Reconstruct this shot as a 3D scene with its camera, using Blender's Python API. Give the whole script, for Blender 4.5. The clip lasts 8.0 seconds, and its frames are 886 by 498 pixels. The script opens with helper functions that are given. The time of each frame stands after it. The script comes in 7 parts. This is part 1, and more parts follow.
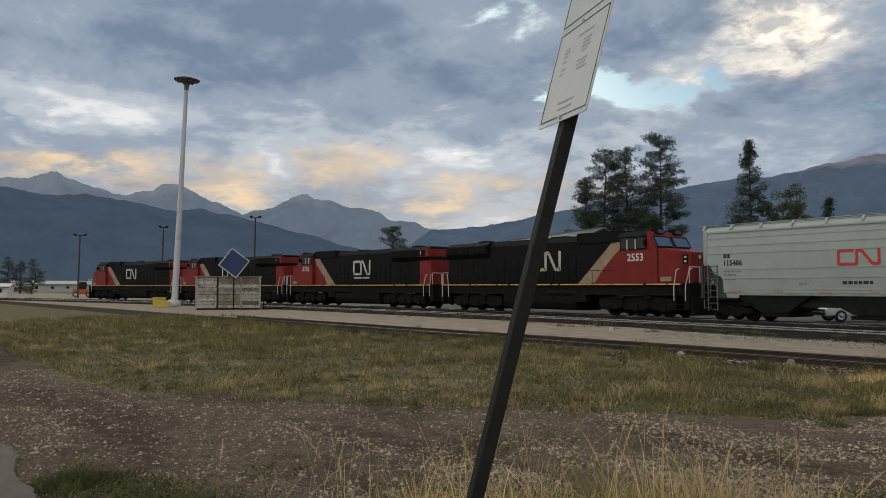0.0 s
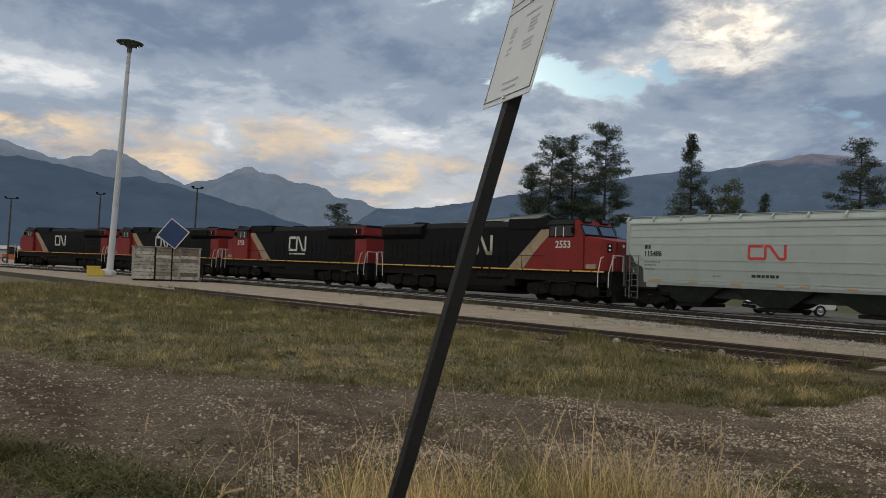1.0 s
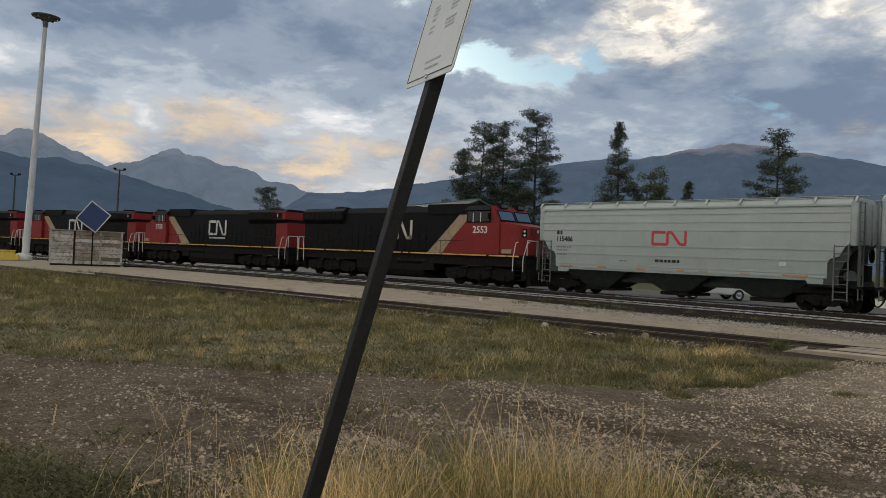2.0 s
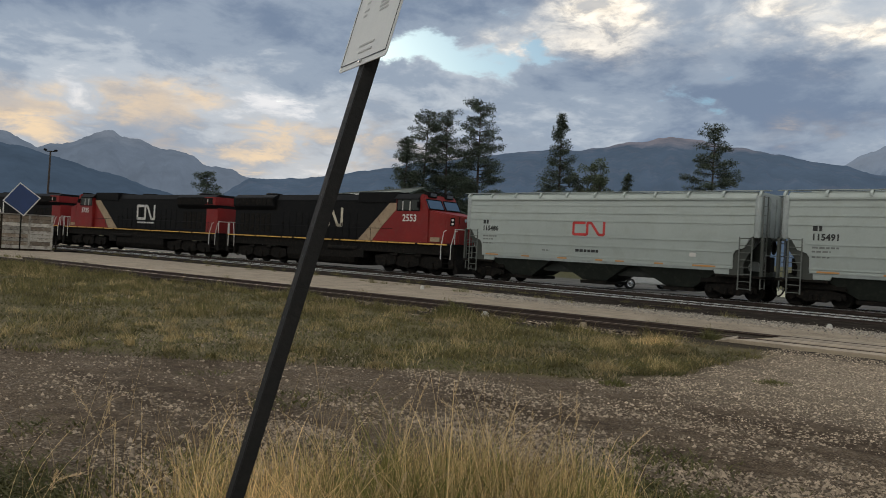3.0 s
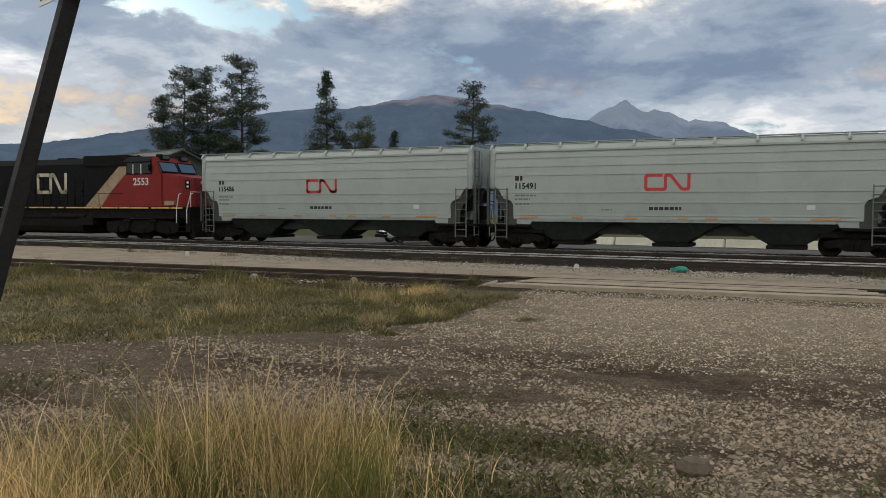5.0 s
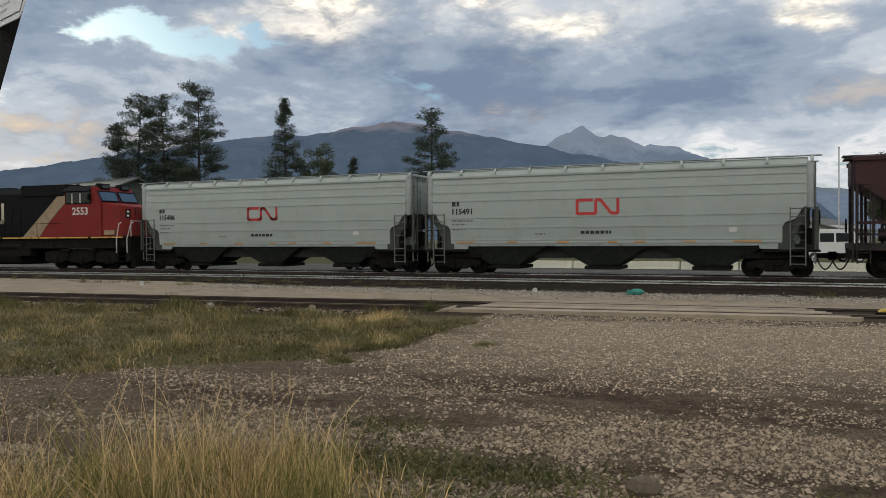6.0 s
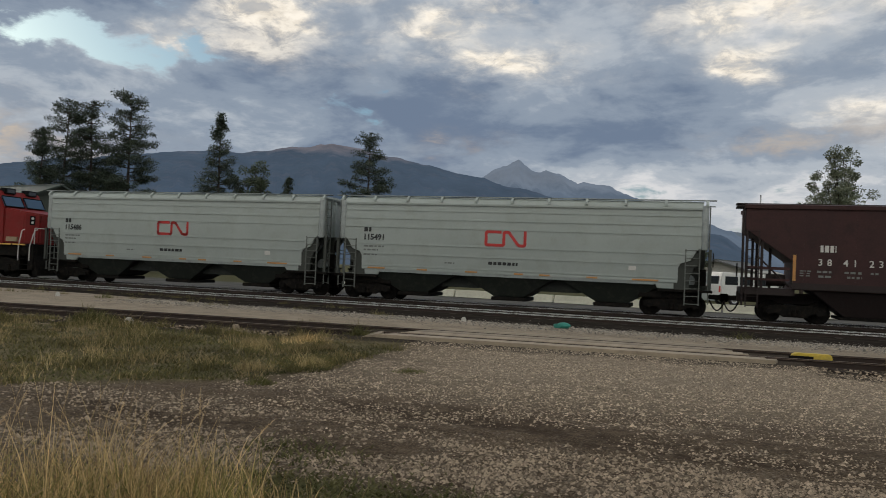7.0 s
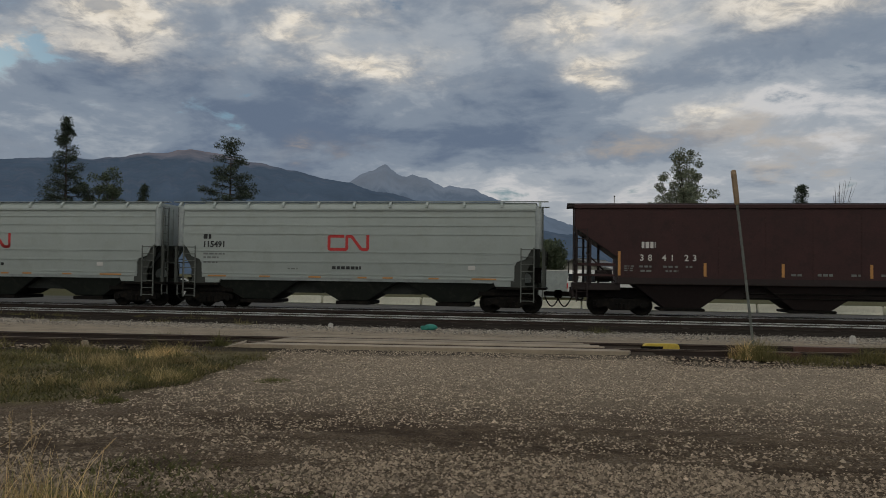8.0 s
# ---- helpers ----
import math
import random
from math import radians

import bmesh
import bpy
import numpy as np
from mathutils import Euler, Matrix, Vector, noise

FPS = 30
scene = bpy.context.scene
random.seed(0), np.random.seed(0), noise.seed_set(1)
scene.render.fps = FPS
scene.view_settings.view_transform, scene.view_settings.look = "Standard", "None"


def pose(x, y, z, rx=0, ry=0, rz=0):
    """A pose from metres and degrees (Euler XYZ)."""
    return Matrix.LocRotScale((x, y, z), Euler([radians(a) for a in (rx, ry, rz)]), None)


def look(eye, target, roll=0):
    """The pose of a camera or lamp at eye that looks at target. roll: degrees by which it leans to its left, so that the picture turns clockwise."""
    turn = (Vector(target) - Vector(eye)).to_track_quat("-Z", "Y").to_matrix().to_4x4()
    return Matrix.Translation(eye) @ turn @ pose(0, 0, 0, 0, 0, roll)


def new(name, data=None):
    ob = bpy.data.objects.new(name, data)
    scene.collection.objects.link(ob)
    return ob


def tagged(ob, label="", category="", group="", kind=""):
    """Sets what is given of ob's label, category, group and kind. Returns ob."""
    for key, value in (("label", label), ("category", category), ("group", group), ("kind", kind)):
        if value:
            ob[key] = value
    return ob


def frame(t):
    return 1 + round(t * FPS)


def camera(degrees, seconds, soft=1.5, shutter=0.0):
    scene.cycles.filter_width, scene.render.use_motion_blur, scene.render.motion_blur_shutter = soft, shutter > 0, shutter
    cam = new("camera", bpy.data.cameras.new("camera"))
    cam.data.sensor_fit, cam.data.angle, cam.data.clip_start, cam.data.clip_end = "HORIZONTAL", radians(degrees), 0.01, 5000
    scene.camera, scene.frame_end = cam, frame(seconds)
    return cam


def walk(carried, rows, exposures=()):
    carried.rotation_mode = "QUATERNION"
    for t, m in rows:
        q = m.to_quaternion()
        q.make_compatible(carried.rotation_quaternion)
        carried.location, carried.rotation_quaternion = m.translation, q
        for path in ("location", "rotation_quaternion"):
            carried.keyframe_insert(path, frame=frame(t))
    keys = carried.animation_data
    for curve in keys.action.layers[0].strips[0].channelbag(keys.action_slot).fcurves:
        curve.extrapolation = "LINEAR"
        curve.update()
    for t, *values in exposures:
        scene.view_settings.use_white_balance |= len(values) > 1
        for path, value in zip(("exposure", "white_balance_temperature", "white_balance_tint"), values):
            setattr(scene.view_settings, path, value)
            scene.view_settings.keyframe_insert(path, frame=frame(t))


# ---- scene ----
cam = camera(58.84, 8.0, soft=0.6, shutter=0.15)
EYE = 1.75
# seconds, x, y, z above the first eye, yaw, pitch, roll
ROWS = [
    (0.0, 0.000, 0.000, 0.000, 55.447, 2.817, -0.075),
    (0.5, -0.004, 0.016, 0.000, 53.691, 2.369, -1.083),
    (1.0, -0.026, 0.058, -0.003, 51.349, 1.479, -2.261),
    (1.5, -0.056, 0.112, -0.008, 48.853, 0.925, -2.797),
    (1.7, -0.057, 0.122, -0.007, 47.675, 0.776, -2.708),
    (2.8, -0.062, 0.180, -0.003, 43.508, 0.077, -2.392),
    (3.0, -0.063, 0.190, -0.002, 42.192, -0.060, -3.011),
    (3.5, -0.010, 0.194, -0.011, 36.929, -0.145, -4.284),
    (4.0, 0.031, 0.211, -0.025, 30.744, -1.044, -4.393),
    (4.5, -0.031, 0.285, -0.050, 27.426, -2.387, -2.236),
    (4.7, -0.012, 0.284, -0.050, 26.676, -2.799, -1.245),
    (5.8, 0.094, 0.275, -0.048, 23.812, -1.239, 0.739),
    (6.0, 0.109, 0.269, -0.048, 22.866, -0.668, 0.328),
    (6.5, 0.103, 0.352, -0.055, 20.901, 0.389, -0.917),
    (7.0, 0.130, 0.344, -0.067, 17.972, 1.405, -2.562),
    (7.5, 0.181, 0.371, -0.069, 12.414, 2.146, -2.280),
    (8.0, 0.225, 0.394, -0.083, 8.471, 2.010, -0.767),
]
EXPOSURES = [(0.0, 0.1), (1.5, 0.12), (3.0, 0.12), (4.5, 0.26), (6.0, 0.2), (6.5, 0.1), (8.0, -0.46)]
walk(cam, [(t, pose(x, y, EYE + z, 90 + pitch, roll, yaw)) for t, x, y, z, yaw, pitch, roll in ROWS], EXPOSURES)


def bearing(az, el=0.0):
    """The way at az degrees to the left of north and el degrees up."""
    a, e = radians(az), radians(el)
    return Vector((-math.sin(a) * math.cos(e), math.cos(a) * math.cos(e), math.sin(e)))


# ---- sky: evening, broken cloud over a low sun behind the western mountains ----
SUN_AZ, SUN_EL = 60.0, 14.0
SOUTH = (2.75, 2.35, 1.85)   # how much brighter and warmer the sky is overhead and to the south
world = bpy.data.worlds.new("evening_sky")
scene.world = world
world.use_nodes = True
wn, wl = world.node_tree.nodes, world.node_tree.links
wn.clear()


def wmath(op, a, b=None, clamp=False):
    n = wn.new("ShaderNodeMath")
    n.operation, n.use_clamp = op, clamp
    for i, v in enumerate((a, b)):
        if v is None:
            continue
        if isinstance(v, (int, float)):
            n.inputs[i].default_value = v
        else:
            wl.new(v, n.inputs[i])
    return n.outputs[0]


def wramp(fac, stops):
    n = wn.new("ShaderNodeValToRGB")
    n.color_ramp.interpolation = "EASE"
    els = n.color_ramp.elements
    while len(els) < len(stops):
        els.new(0.5)
    for e, (p, c) in zip(els, stops):
        e.position, e.color = p, (*c, 1) if len(c) == 3 else c
    wl.new(fac, n.inputs[0])
    return n.outputs[0]


def wmix(fac, a, b, blend="MIX"):
    n = wn.new("ShaderNodeMix")
    n.data_type, n.blend_type = "RGBA", blend
    for sock, v in ((n.inputs[0], fac), (n.inputs[6], a), (n.inputs[7], b)):
        if isinstance(v, (int, float)):
            sock.default_value = v
        elif isinstance(v, tuple):
            sock.default_value = (*v, 1)
        else:
            wl.new(v, sock)
    return n.outputs[2]


def wnoise(vec, scale, detail=6.0, rough=0.55, distort=0.0):
    n = wn.new("ShaderNodeTexNoise")
    wl.new(vec, n.inputs["Vector"])
    n.inputs["Scale"].default_value, n.inputs["Detail"].default_value = scale, detail
    n.inputs["Roughness"].default_value, n.inputs["Distortion"].default_value = rough, distort
    return n.outputs[0]


way = wn.new("ShaderNodeTexCoord").outputs["Generated"]
sep = wn.new("ShaderNodeSeparateXYZ")
wl.new(way, sep.inputs[0])
up = wmath("MAXIMUM", sep.outputs[2], 0.0)
deep = wmath("ADD", up, 0.24)
plane = wn.new("ShaderNodeCombineXYZ")
wl.new(wmath("DIVIDE", sep.outputs[0], deep), plane.inputs[0])
wl.new(wmath("DIVIDE", sep.outputs[1], deep), plane.inputs[1])
plane.inputs[2].default_value = 5.3
flat = plane.outputs[0]
cover = wnoise(flat, 1.55, 7.0, 0.52, 0.25)
fine = wnoise(flat, 4.6, 9.0, 0.60, 0.3)
# bearing and height in degrees, frayed by the wind so that no cloud has a smooth rim
fray = wn.new("ShaderNodeTexNoise")
wl.new(flat, fray.inputs["Vector"])
fray.inputs["Scale"].default_value, fray.inputs["Detail"].default_value, fray.inputs["Roughness"].default_value = 3.4, 8.0, 0.62
frayed = wn.new("ShaderNodeSeparateColor")
wl.new(fray.outputs["Color"], frayed.inputs[0])
az = wmath("MULTIPLY", wmath("ARCTAN2", wmath("MULTIPLY", sep.outputs[0], -1.0), sep.outputs[1]), 57.296)
az = wmath("ADD", az, wmath("MULTIPLY", wmath("SUBTRACT", frayed.outputs[0], 0.5), 16.0))
el = wmath("MULTIPLY", wmath("ARCSINE", sep.outputs[2]), 57.296)
el = wmath("ADD", el, wmath("MULTIPLY", wmath("SUBTRACT", frayed.outputs[1], 0.5), 6.5))


def wmad(a, b, c):
    n = wn.new("ShaderNodeMath")
    n.operation = "MULTIPLY_ADD"
    for i, v in enumerate((a, b, c)):
        if isinstance(v, (int, float)):
            n.inputs[i].default_value = v
        else:
            wl.new(v, n.inputs[i])
    return n.outputs[0]


def wbanks(*banks):
    """Sum of soft cloud banks: bearing, height, half width, half height, weight."""
    total = 0.0
    for a, e, wa, we, k in banks:
        u, v = wmad(az, 1 / wa, -a / wa), wmad(el, 1 / we, -e / we)
        total = wmad(wmath("POWER", 0.3679, wmad(u, u, wmath("MULTIPLY", v, v))), k, total)
    return total


# open blue stretches between the banks
gap = wmath("ADD", 0.62, wmad(wmath("SUBTRACT", fine, 0.5), 0.9, wmath("MULTIPLY", wmath("SUBTRACT", cover, 0.5), 0.5)))
gap = wmath("SUBTRACT", gap, wbanks((44, 13.5, 5.5, 1.2, 0.27), (40.5, 17.6, 3, 1.4, 0.27), (50, 20.5, 5, 1.4, 0.20), (24.6, 11.8, 2.4, 1.3, 0.30),
                                    (12.5, 19.2, 2.6, 1.3, 0.28), (36.0, 14.2, 3, 1.0, 0.24), (24, 21, 3, 2, 0.22), (-10, 22.5, 4, 1.5, 0.25)))
gap = wmath("ADD", gap, wbanks((66, 8, 17, 5, 0.25)))
mask = wramp(gap, [(0.34, (0, 0, 0)), (0.50, (1, 1, 1))])
# thick parts grey-blue, thin parts pale
tone = wmad(cover, 0.62, wmath("MULTIPLY", fine, 0.38))
tone = wmath("ADD", tone, wbanks((57, 14.6, 12, 3.4, 0.125), (76, 15.5, 8, 2.0, 0.03), (46, 16.3, 4, 1.2, 0.07), (82, 9.6, 5, 0.9, 0.06), (31, 12.8, 5, 1.5, 0.06), (39, 11.0, 5, 1.3, 0.06),
                                 (18.5, 10.3, 8, 1.8, 0.05), (5, 12.4, 6, 1.8, 0.045), (-15.4, 14.8, 7, 1.7, 0.06), (26.5, 14.0, 5, 1.2, 0.06), (18, 13.0, 3, 0.9, 0.05)))
tone = wmath("SUBTRACT", tone, wbanks((70, 17.0, 4, 1.2, 0.07), (82, 11.9, 6, 1.2, 0.09), (51, 9.4, 5, 1.4, 0.06), (84, 17, 5, 1.5, 0.06), (-16, 10.5, 10, 2.2, 0.10), (9, 16.5, 20, 4.5, 0.085), (2, 6.5, 9, 2.0, 0.08), (40, 8.0, 7, 1.4, 0.05)))
body = wramp(tone, [(0.34, (0.78, 0.78, 0.79)), (0.43, (0.46, 0.51, 0.57)), (0.51, (0.29, 0.35, 0.435)), (0.63, (0.17, 0.225, 0.32))])
# low clouds warmed by the sun behind the western ranges, and a few cream streaks further round
low = wmath("MULTIPLY", wbanks((54, 7.2, 7, 1.5, 0.65), (55, 5.0, 6, 1.2, 0.8), (70, 6.2, 5, 1.1, 0.9), (67, 8.2, 6, 0.8, 0.6), (80.5, 7.8, 5, 1.1, 0.9), (61.5, 9.6, 4, 0.7, 0.6),
                               (-13, 9.7, 6, 0.8, 0.3), (-5, 9.0, 4, 0.6, 0.3), (-17, 8.2, 6, 0.6, 0.3), (18.6, 8.8, 3, 0.8, 0.35), (46, 6.5, 6, 1.2, 0.2)),
             wramp(fine, [(0.42, (0.12, 0.12, 0.12)), (0.60, (1, 1, 1))]), True)
body = wmix(wmath("MULTIPLY", low, 0.95), body, (0.97, 0.71, 0.42))
# puffs that catch the light higher up
puff = wnoise(flat, 4.0, 9.0, 0.58, 0.2)
lit = wbanks((29.7, 17.6, 4.4, 2.3, 1.9), (35.2, 16.8, 2.8, 1.0, 0.9), (38.0, 15.3, 2.0, 0.9, 0.9), (17.6, 18.2, 4.5, 1.2, 1.8), (14.2, 14.9, 2.8, 1.4, 1.6), (10.5, 14.8, 3.5, 1.2, 1.0),
             (-2.6, 18.0, 4.5, 1.4, 1.8), (-3.6, 15.0, 2.8, 0.9, 1.5), (-17, 18.0, 6, 1.2, 1.2), (-8.9, 11.0, 2.6, 1.0, 0.9), (33.7, 14.5, 2.4, 0.9, 0.7), (22, 16.2, 3.4, 1.1, 1.3), (5, 23, 18, 2.5, 0.8))
grain = wnoise(flat, 11.0, 8.0, 0.62, 0.4)
lit = wmath("MULTIPLY", wmath("MULTIPLY", lit, wramp(puff, [(0.36, (0.05, 0.05, 0.05)), (0.64, (1, 1, 1))])), wramp(grain, [(0.34, (0.35, 0.35, 0.35)), (0.58, (1.0, 1.0, 1.0))]), True)
body = wmix(wmath("MULTIPLY", lit, 0.95), body, wmix(wramp(grain, [(0.40, (0, 0, 0)), (0.62, (1, 1, 1))]), (0.86, 0.78, 0.66), (1.13, 1.04, 0.90)))
# pale haze at the horizon
body = wmix(wmath("MULTIPLY", wramp(sep.outputs[2], [(0.03, (1, 1, 1)), (0.16, (0, 0, 0))]), 0.4), body, (0.52, 0.53, 0.54))
# like any cloudy sky it is brighter overhead, and clearer to the south
over = wn.new("ShaderNodeVectorMath")
over.operation = "DOT_PRODUCT"
wl.new(way, over.inputs[0])
over.inputs[1].default_value = Vector((0.15, -0.72, 0.66)).normalized()
over = wramp(over.outputs["Value"], [(0.05, (0, 0, 0)), (0.9, (1, 1, 1))])
body = wmix(1.0, body, wmix(over, (1.0, 1.0, 1.0), SOUTH), "MULTIPLY")
sky = wn.new("ShaderNodeTexSky")
sky.sky_type, sky.sun_disc = "NISHITA", False
sky.sun_elevation, sky.sun_rotation = radians(SUN_EL), radians(-SUN_AZ)
blue = wn.new("ShaderNodeBackground")
wl.new(wmix(1.0, sky.outputs[0], (0.74, 1.03, 1.28), "MULTIPLY"), blue.inputs[0])
blue.inputs[1].default_value = 0.064
cloud = wn.new("ShaderNodeBackground")
wl.new(body, cloud.inputs[0])
cloud.inputs[1].default_value = 1.0
both = wn.new("ShaderNodeMixShader")
wl.new(mask, both.inputs[0])
wl.new(blue.outputs[0], both.inputs[1])
wl.new(cloud.outputs[0], both.inputs[2])
wl.new(both.outputs[0], wn.new("ShaderNodeOutputWorld").inputs[0])

sun = new("sun", bpy.data.lights.new("sun", "SUN"))
sun.data.energy, sun.data.angle, sun.data.color = 0.55, radians(18), (1.0, 0.86, 0.70)
sun.matrix_basis = look(bearing(SUN_AZ, SUN_EL) * 100, (0, 0, 0))


# ---- materials ----
def paint(name, base, rough=0.6, metal=0.0, vary=0.25, scale=3.0, fine=40.0, bump=0.15, dirt=None, dirt_amount=0.35, random_tint=0.0, island=0.0, spec=0.5):
    """A worn surface: base colour with large stains and fine grain, at sizes in metres."""
    m = bpy.data.materials.new(name)
    m.use_nodes = True
    nt = m.node_tree
    nd, ln = nt.nodes, nt.links
    bsdf = nd["Principled BSDF"]
    bsdf.inputs["Roughness"].default_value, bsdf.inputs["Metallic"].default_value = rough, metal
    bsdf.inputs["Specular IOR Level"].default_value = spec
    co = nd.new("ShaderNodeTexCoord").outputs["Object"]

    def tex(s, d, r=0.6):
        n = nd.new("ShaderNodeTexNoise")
        ln.new(co, n.inputs["Vector"])
        n.inputs["Scale"].default_value, n.inputs["Detail"].default_value, n.inputs["Roughness"].default_value = s, d, r
        return n.outputs[0]

    def ramp(fac, a, b):
        n = nd.new("ShaderNodeMapRange")
        n.inputs[1].default_value, n.inputs[2].default_value = a, b
        ln.new(fac, n.inputs[0])
        return n.outputs[0]

    def mix(fac, a, b, blend="MIX"):
        n = nd.new("ShaderNodeMix")
        n.data_type, n.blend_type = "RGBA", blend
        for sock, v in ((n.inputs[0], fac), (n.inputs[6], a), (n.inputs[7], b)):
            if isinstance(v, (int, float)):
                sock.default_value = v
            elif isinstance(v, tuple):
                sock.default_value = (*v, 1)
            else:
                ln.new(v, sock)
        return n.outputs[2]

    big, small = tex(scale, 5.0), tex(fine, 4.0)
    dark = tuple(c * (1 - vary) for c in base)
    pale = tuple(min(1, c * (1 + vary)) for c in base)
    col = mix(ramp(big, 0.3, 0.7), dark, pale)
    col = mix(0.35 * min(1.0, vary * 3), col, mix(ramp(small, 0.3, 0.7), tuple(c * 0.6 for c in base), tuple(min(1, c * 1.4) for c in base)))
    if dirt:
        spots = nd.new("ShaderNodeMath")
        spots.operation = "MULTIPLY"
        ln.new(ramp(tex(scale * 2.3, 8.0, 0.7), 0.5, 0.68), spots.inputs[0])
        spots.inputs[1].default_value = dirt_amount
        col = mix(spots.outputs[0], col, dirt)
    if random_tint or island:
        src = nd.new("ShaderNodeNewGeometry").outputs["Random Per Island"] if island else nd.new("ShaderNodeObjectInfo").outputs["Random"]
        amount = island or random_tint
        hsv = nd.new("ShaderNodeHueSaturation")
        n = nd.new("ShaderNodeMapRange")
        n.inputs[3].default_value, n.inputs[4].default_value = 1 - amount, 1 + amount
        ln.new(src, n.inputs[0])
        ln.new(n.outputs[0], hsv.inputs["Value"])
        ln.new(col, hsv.inputs["Color"])
        col = hsv.outputs[0]
    ln.new(col, bsdf.inputs["Base Color"])
    n = nd.new("ShaderNodeMapRange")
    n.inputs[3].default_value, n.inputs[4].default_value = max(0.02, rough - 0.12), min(1.0, rough + 0.12)
    ln.new(big, n.inputs[0])
    ln.new(n.outputs[0], bsdf.inputs["Roughness"])
    if bump:
        b = nd.new("ShaderNodeBump")
        b.inputs["Strength"].default_value, b.inputs["Distance"].default_value = bump, 0.02
        ln.new(small, b.inputs["Height"])
        ln.new(b.outputs[0], bsdf.inputs["Normal"])
    return m


def glassy(name, tint=(0.02, 0.03, 0.04), rough=0.06, spec=0.8):
    m = bpy.data.materials.new(name)
    m.use_nodes = True
    b = m.node_tree.nodes["Principled BSDF"]
    b.inputs["Base Color"].default_value = (*tint, 1)
    b.inputs["Roughness"].default_value = rough
    b.inputs["Specular IOR Level"].default_value = spec
    return m


def leafy(name, a, b, through_light=0.25, rough=0.7):
    """Leaves, needles or blades: colour between a and b from piece to piece, some light passing."""
    m = bpy.data.materials.new(name)
    m.use_nodes = True
    nd, ln = m.node_tree.nodes, m.node_tree.links
    bsdf, out = nd["Principled BSDF"], nd["Material Output"]
    bsdf.inputs["Roughness"].default_value = rough
    bsdf.inputs["Specular IOR Level"].default_value = 0.2
    mix = nd.new("ShaderNodeMix")
    mix.data_type = "RGBA"
    mix.inputs[6].default_value, mix.inputs[7].default_value = (*a, 1), (*b, 1)
    ln.new(nd.new("ShaderNodeNewGeometry").outputs["Random Per Island"], mix.inputs[0])
    big = nd.new("ShaderNodeTexNoise")
    big.inputs["Scale"].default_value = 0.7
    ln.new(nd.new("ShaderNodeTexCoord").outputs["Object"], big.inputs["Vector"])
    hsv = nd.new("ShaderNodeHueSaturation")
    rng = nd.new("ShaderNodeMapRange")
    rng.inputs[1].default_value, rng.inputs[2].default_value = 0.3, 0.7
    rng.inputs[3].default_value, rng.inputs[4].default_value = 0.65, 1.3
    ln.new(big.outputs[0], rng.inputs[0])
    ln.new(rng.outputs[0], hsv.inputs["Value"])
    ln.new(mix.outputs[2], hsv.inputs["Color"])
    ln.new(hsv.outputs[0], bsdf.inputs["Base Color"])
    tr = nd.new("ShaderNodeBsdfTranslucent")
    ln.new(hsv.outputs[0], tr.inputs[0])
    sh = nd.new("ShaderNodeMixShader")
    sh.inputs[0].default_value = through_light
    ln.new(bsdf.outputs[0], sh.inputs[1])
    ln.new(tr.outputs[0], sh.inputs[2])
    ln.new(sh.outputs[0], out.inputs[0])
    return m


M_BLACK = paint("black_enamel", (0.0065, 0.0065, 0.007), 0.62, vary=0.4, scale=1.1, fine=14, dirt=(0.020, 0.017, 0.014), dirt_amount=0.4, spec=0.12)
M_RED = paint("red_orange_enamel", (0.205, 0.014, 0.012), 0.5, vary=0.18, scale=0.9, fine=20, dirt=(0.18, 0.04, 0.03), dirt_amount=0.55, spec=0.3)
M_TAN = paint("faded_white_paint", (0.34, 0.25, 0.16), 0.65, vary=0.25, scale=1.5, fine=16, dirt=(0.16, 0.09, 0.05), dirt_amount=0.7)
M_WHITE = paint("white_paint", (0.62, 0.60, 0.56), 0.55, vary=0.12, scale=2, fine=30)
M_CREAM = paint("cream_stripe", (0.66, 0.38, 0.08), 0.6, vary=0.25, scale=2.5, dirt=(0.12, 0.08, 0.05), dirt_amount=0.6)
M_YELLOW = paint("yellow_paint", (0.62, 0.45, 0.06), 0.55, vary=0.2, scale=2, dirt=(0.2, 0.15, 0.08))
M_ORANGE = paint("orange_reflector", (0.50, 0.24, 0.07), 0.4, vary=0.15, dirt=(0.3, 0.2, 0.1))
M_UNDER = paint("grimy_running_gear", (0.010, 0.009, 0.008), 0.8, vary=0.5, scale=2.2, fine=18, dirt=(0.034, 0.026, 0.019), dirt_amount=0.7, spec=0.12)
M_GREY = paint("pale_grey_enamel", (0.375, 0.412, 0.388), 0.5, vary=0.07, scale=0.5, fine=12, bump=0.05, dirt=(0.30, 0.32, 0.28), dirt_amount=0.5)
M_GREY_END = paint("pale_grey_end_steel", (0.33, 0.36, 0.35), 0.5, vary=0.14, scale=1.2, fine=14, dirt=(0.2, 0.21, 0.2), dirt_amount=0.5)
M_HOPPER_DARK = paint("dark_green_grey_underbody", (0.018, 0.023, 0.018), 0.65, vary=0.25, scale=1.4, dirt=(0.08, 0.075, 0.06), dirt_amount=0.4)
M_LADDER = paint("grimy_grey_steel", (0.13, 0.14, 0.125), 0.6, vary=0.3, scale=2, dirt=(0.05, 0.045, 0.04), dirt_amount=0.6)
M_LOGO_RED = paint("logo_red", (0.52, 0.035, 0.032), 0.5, vary=0.1)
M_INK = paint("black_lettering", (0.018, 0.02, 0.02), 0.6, vary=0.2)
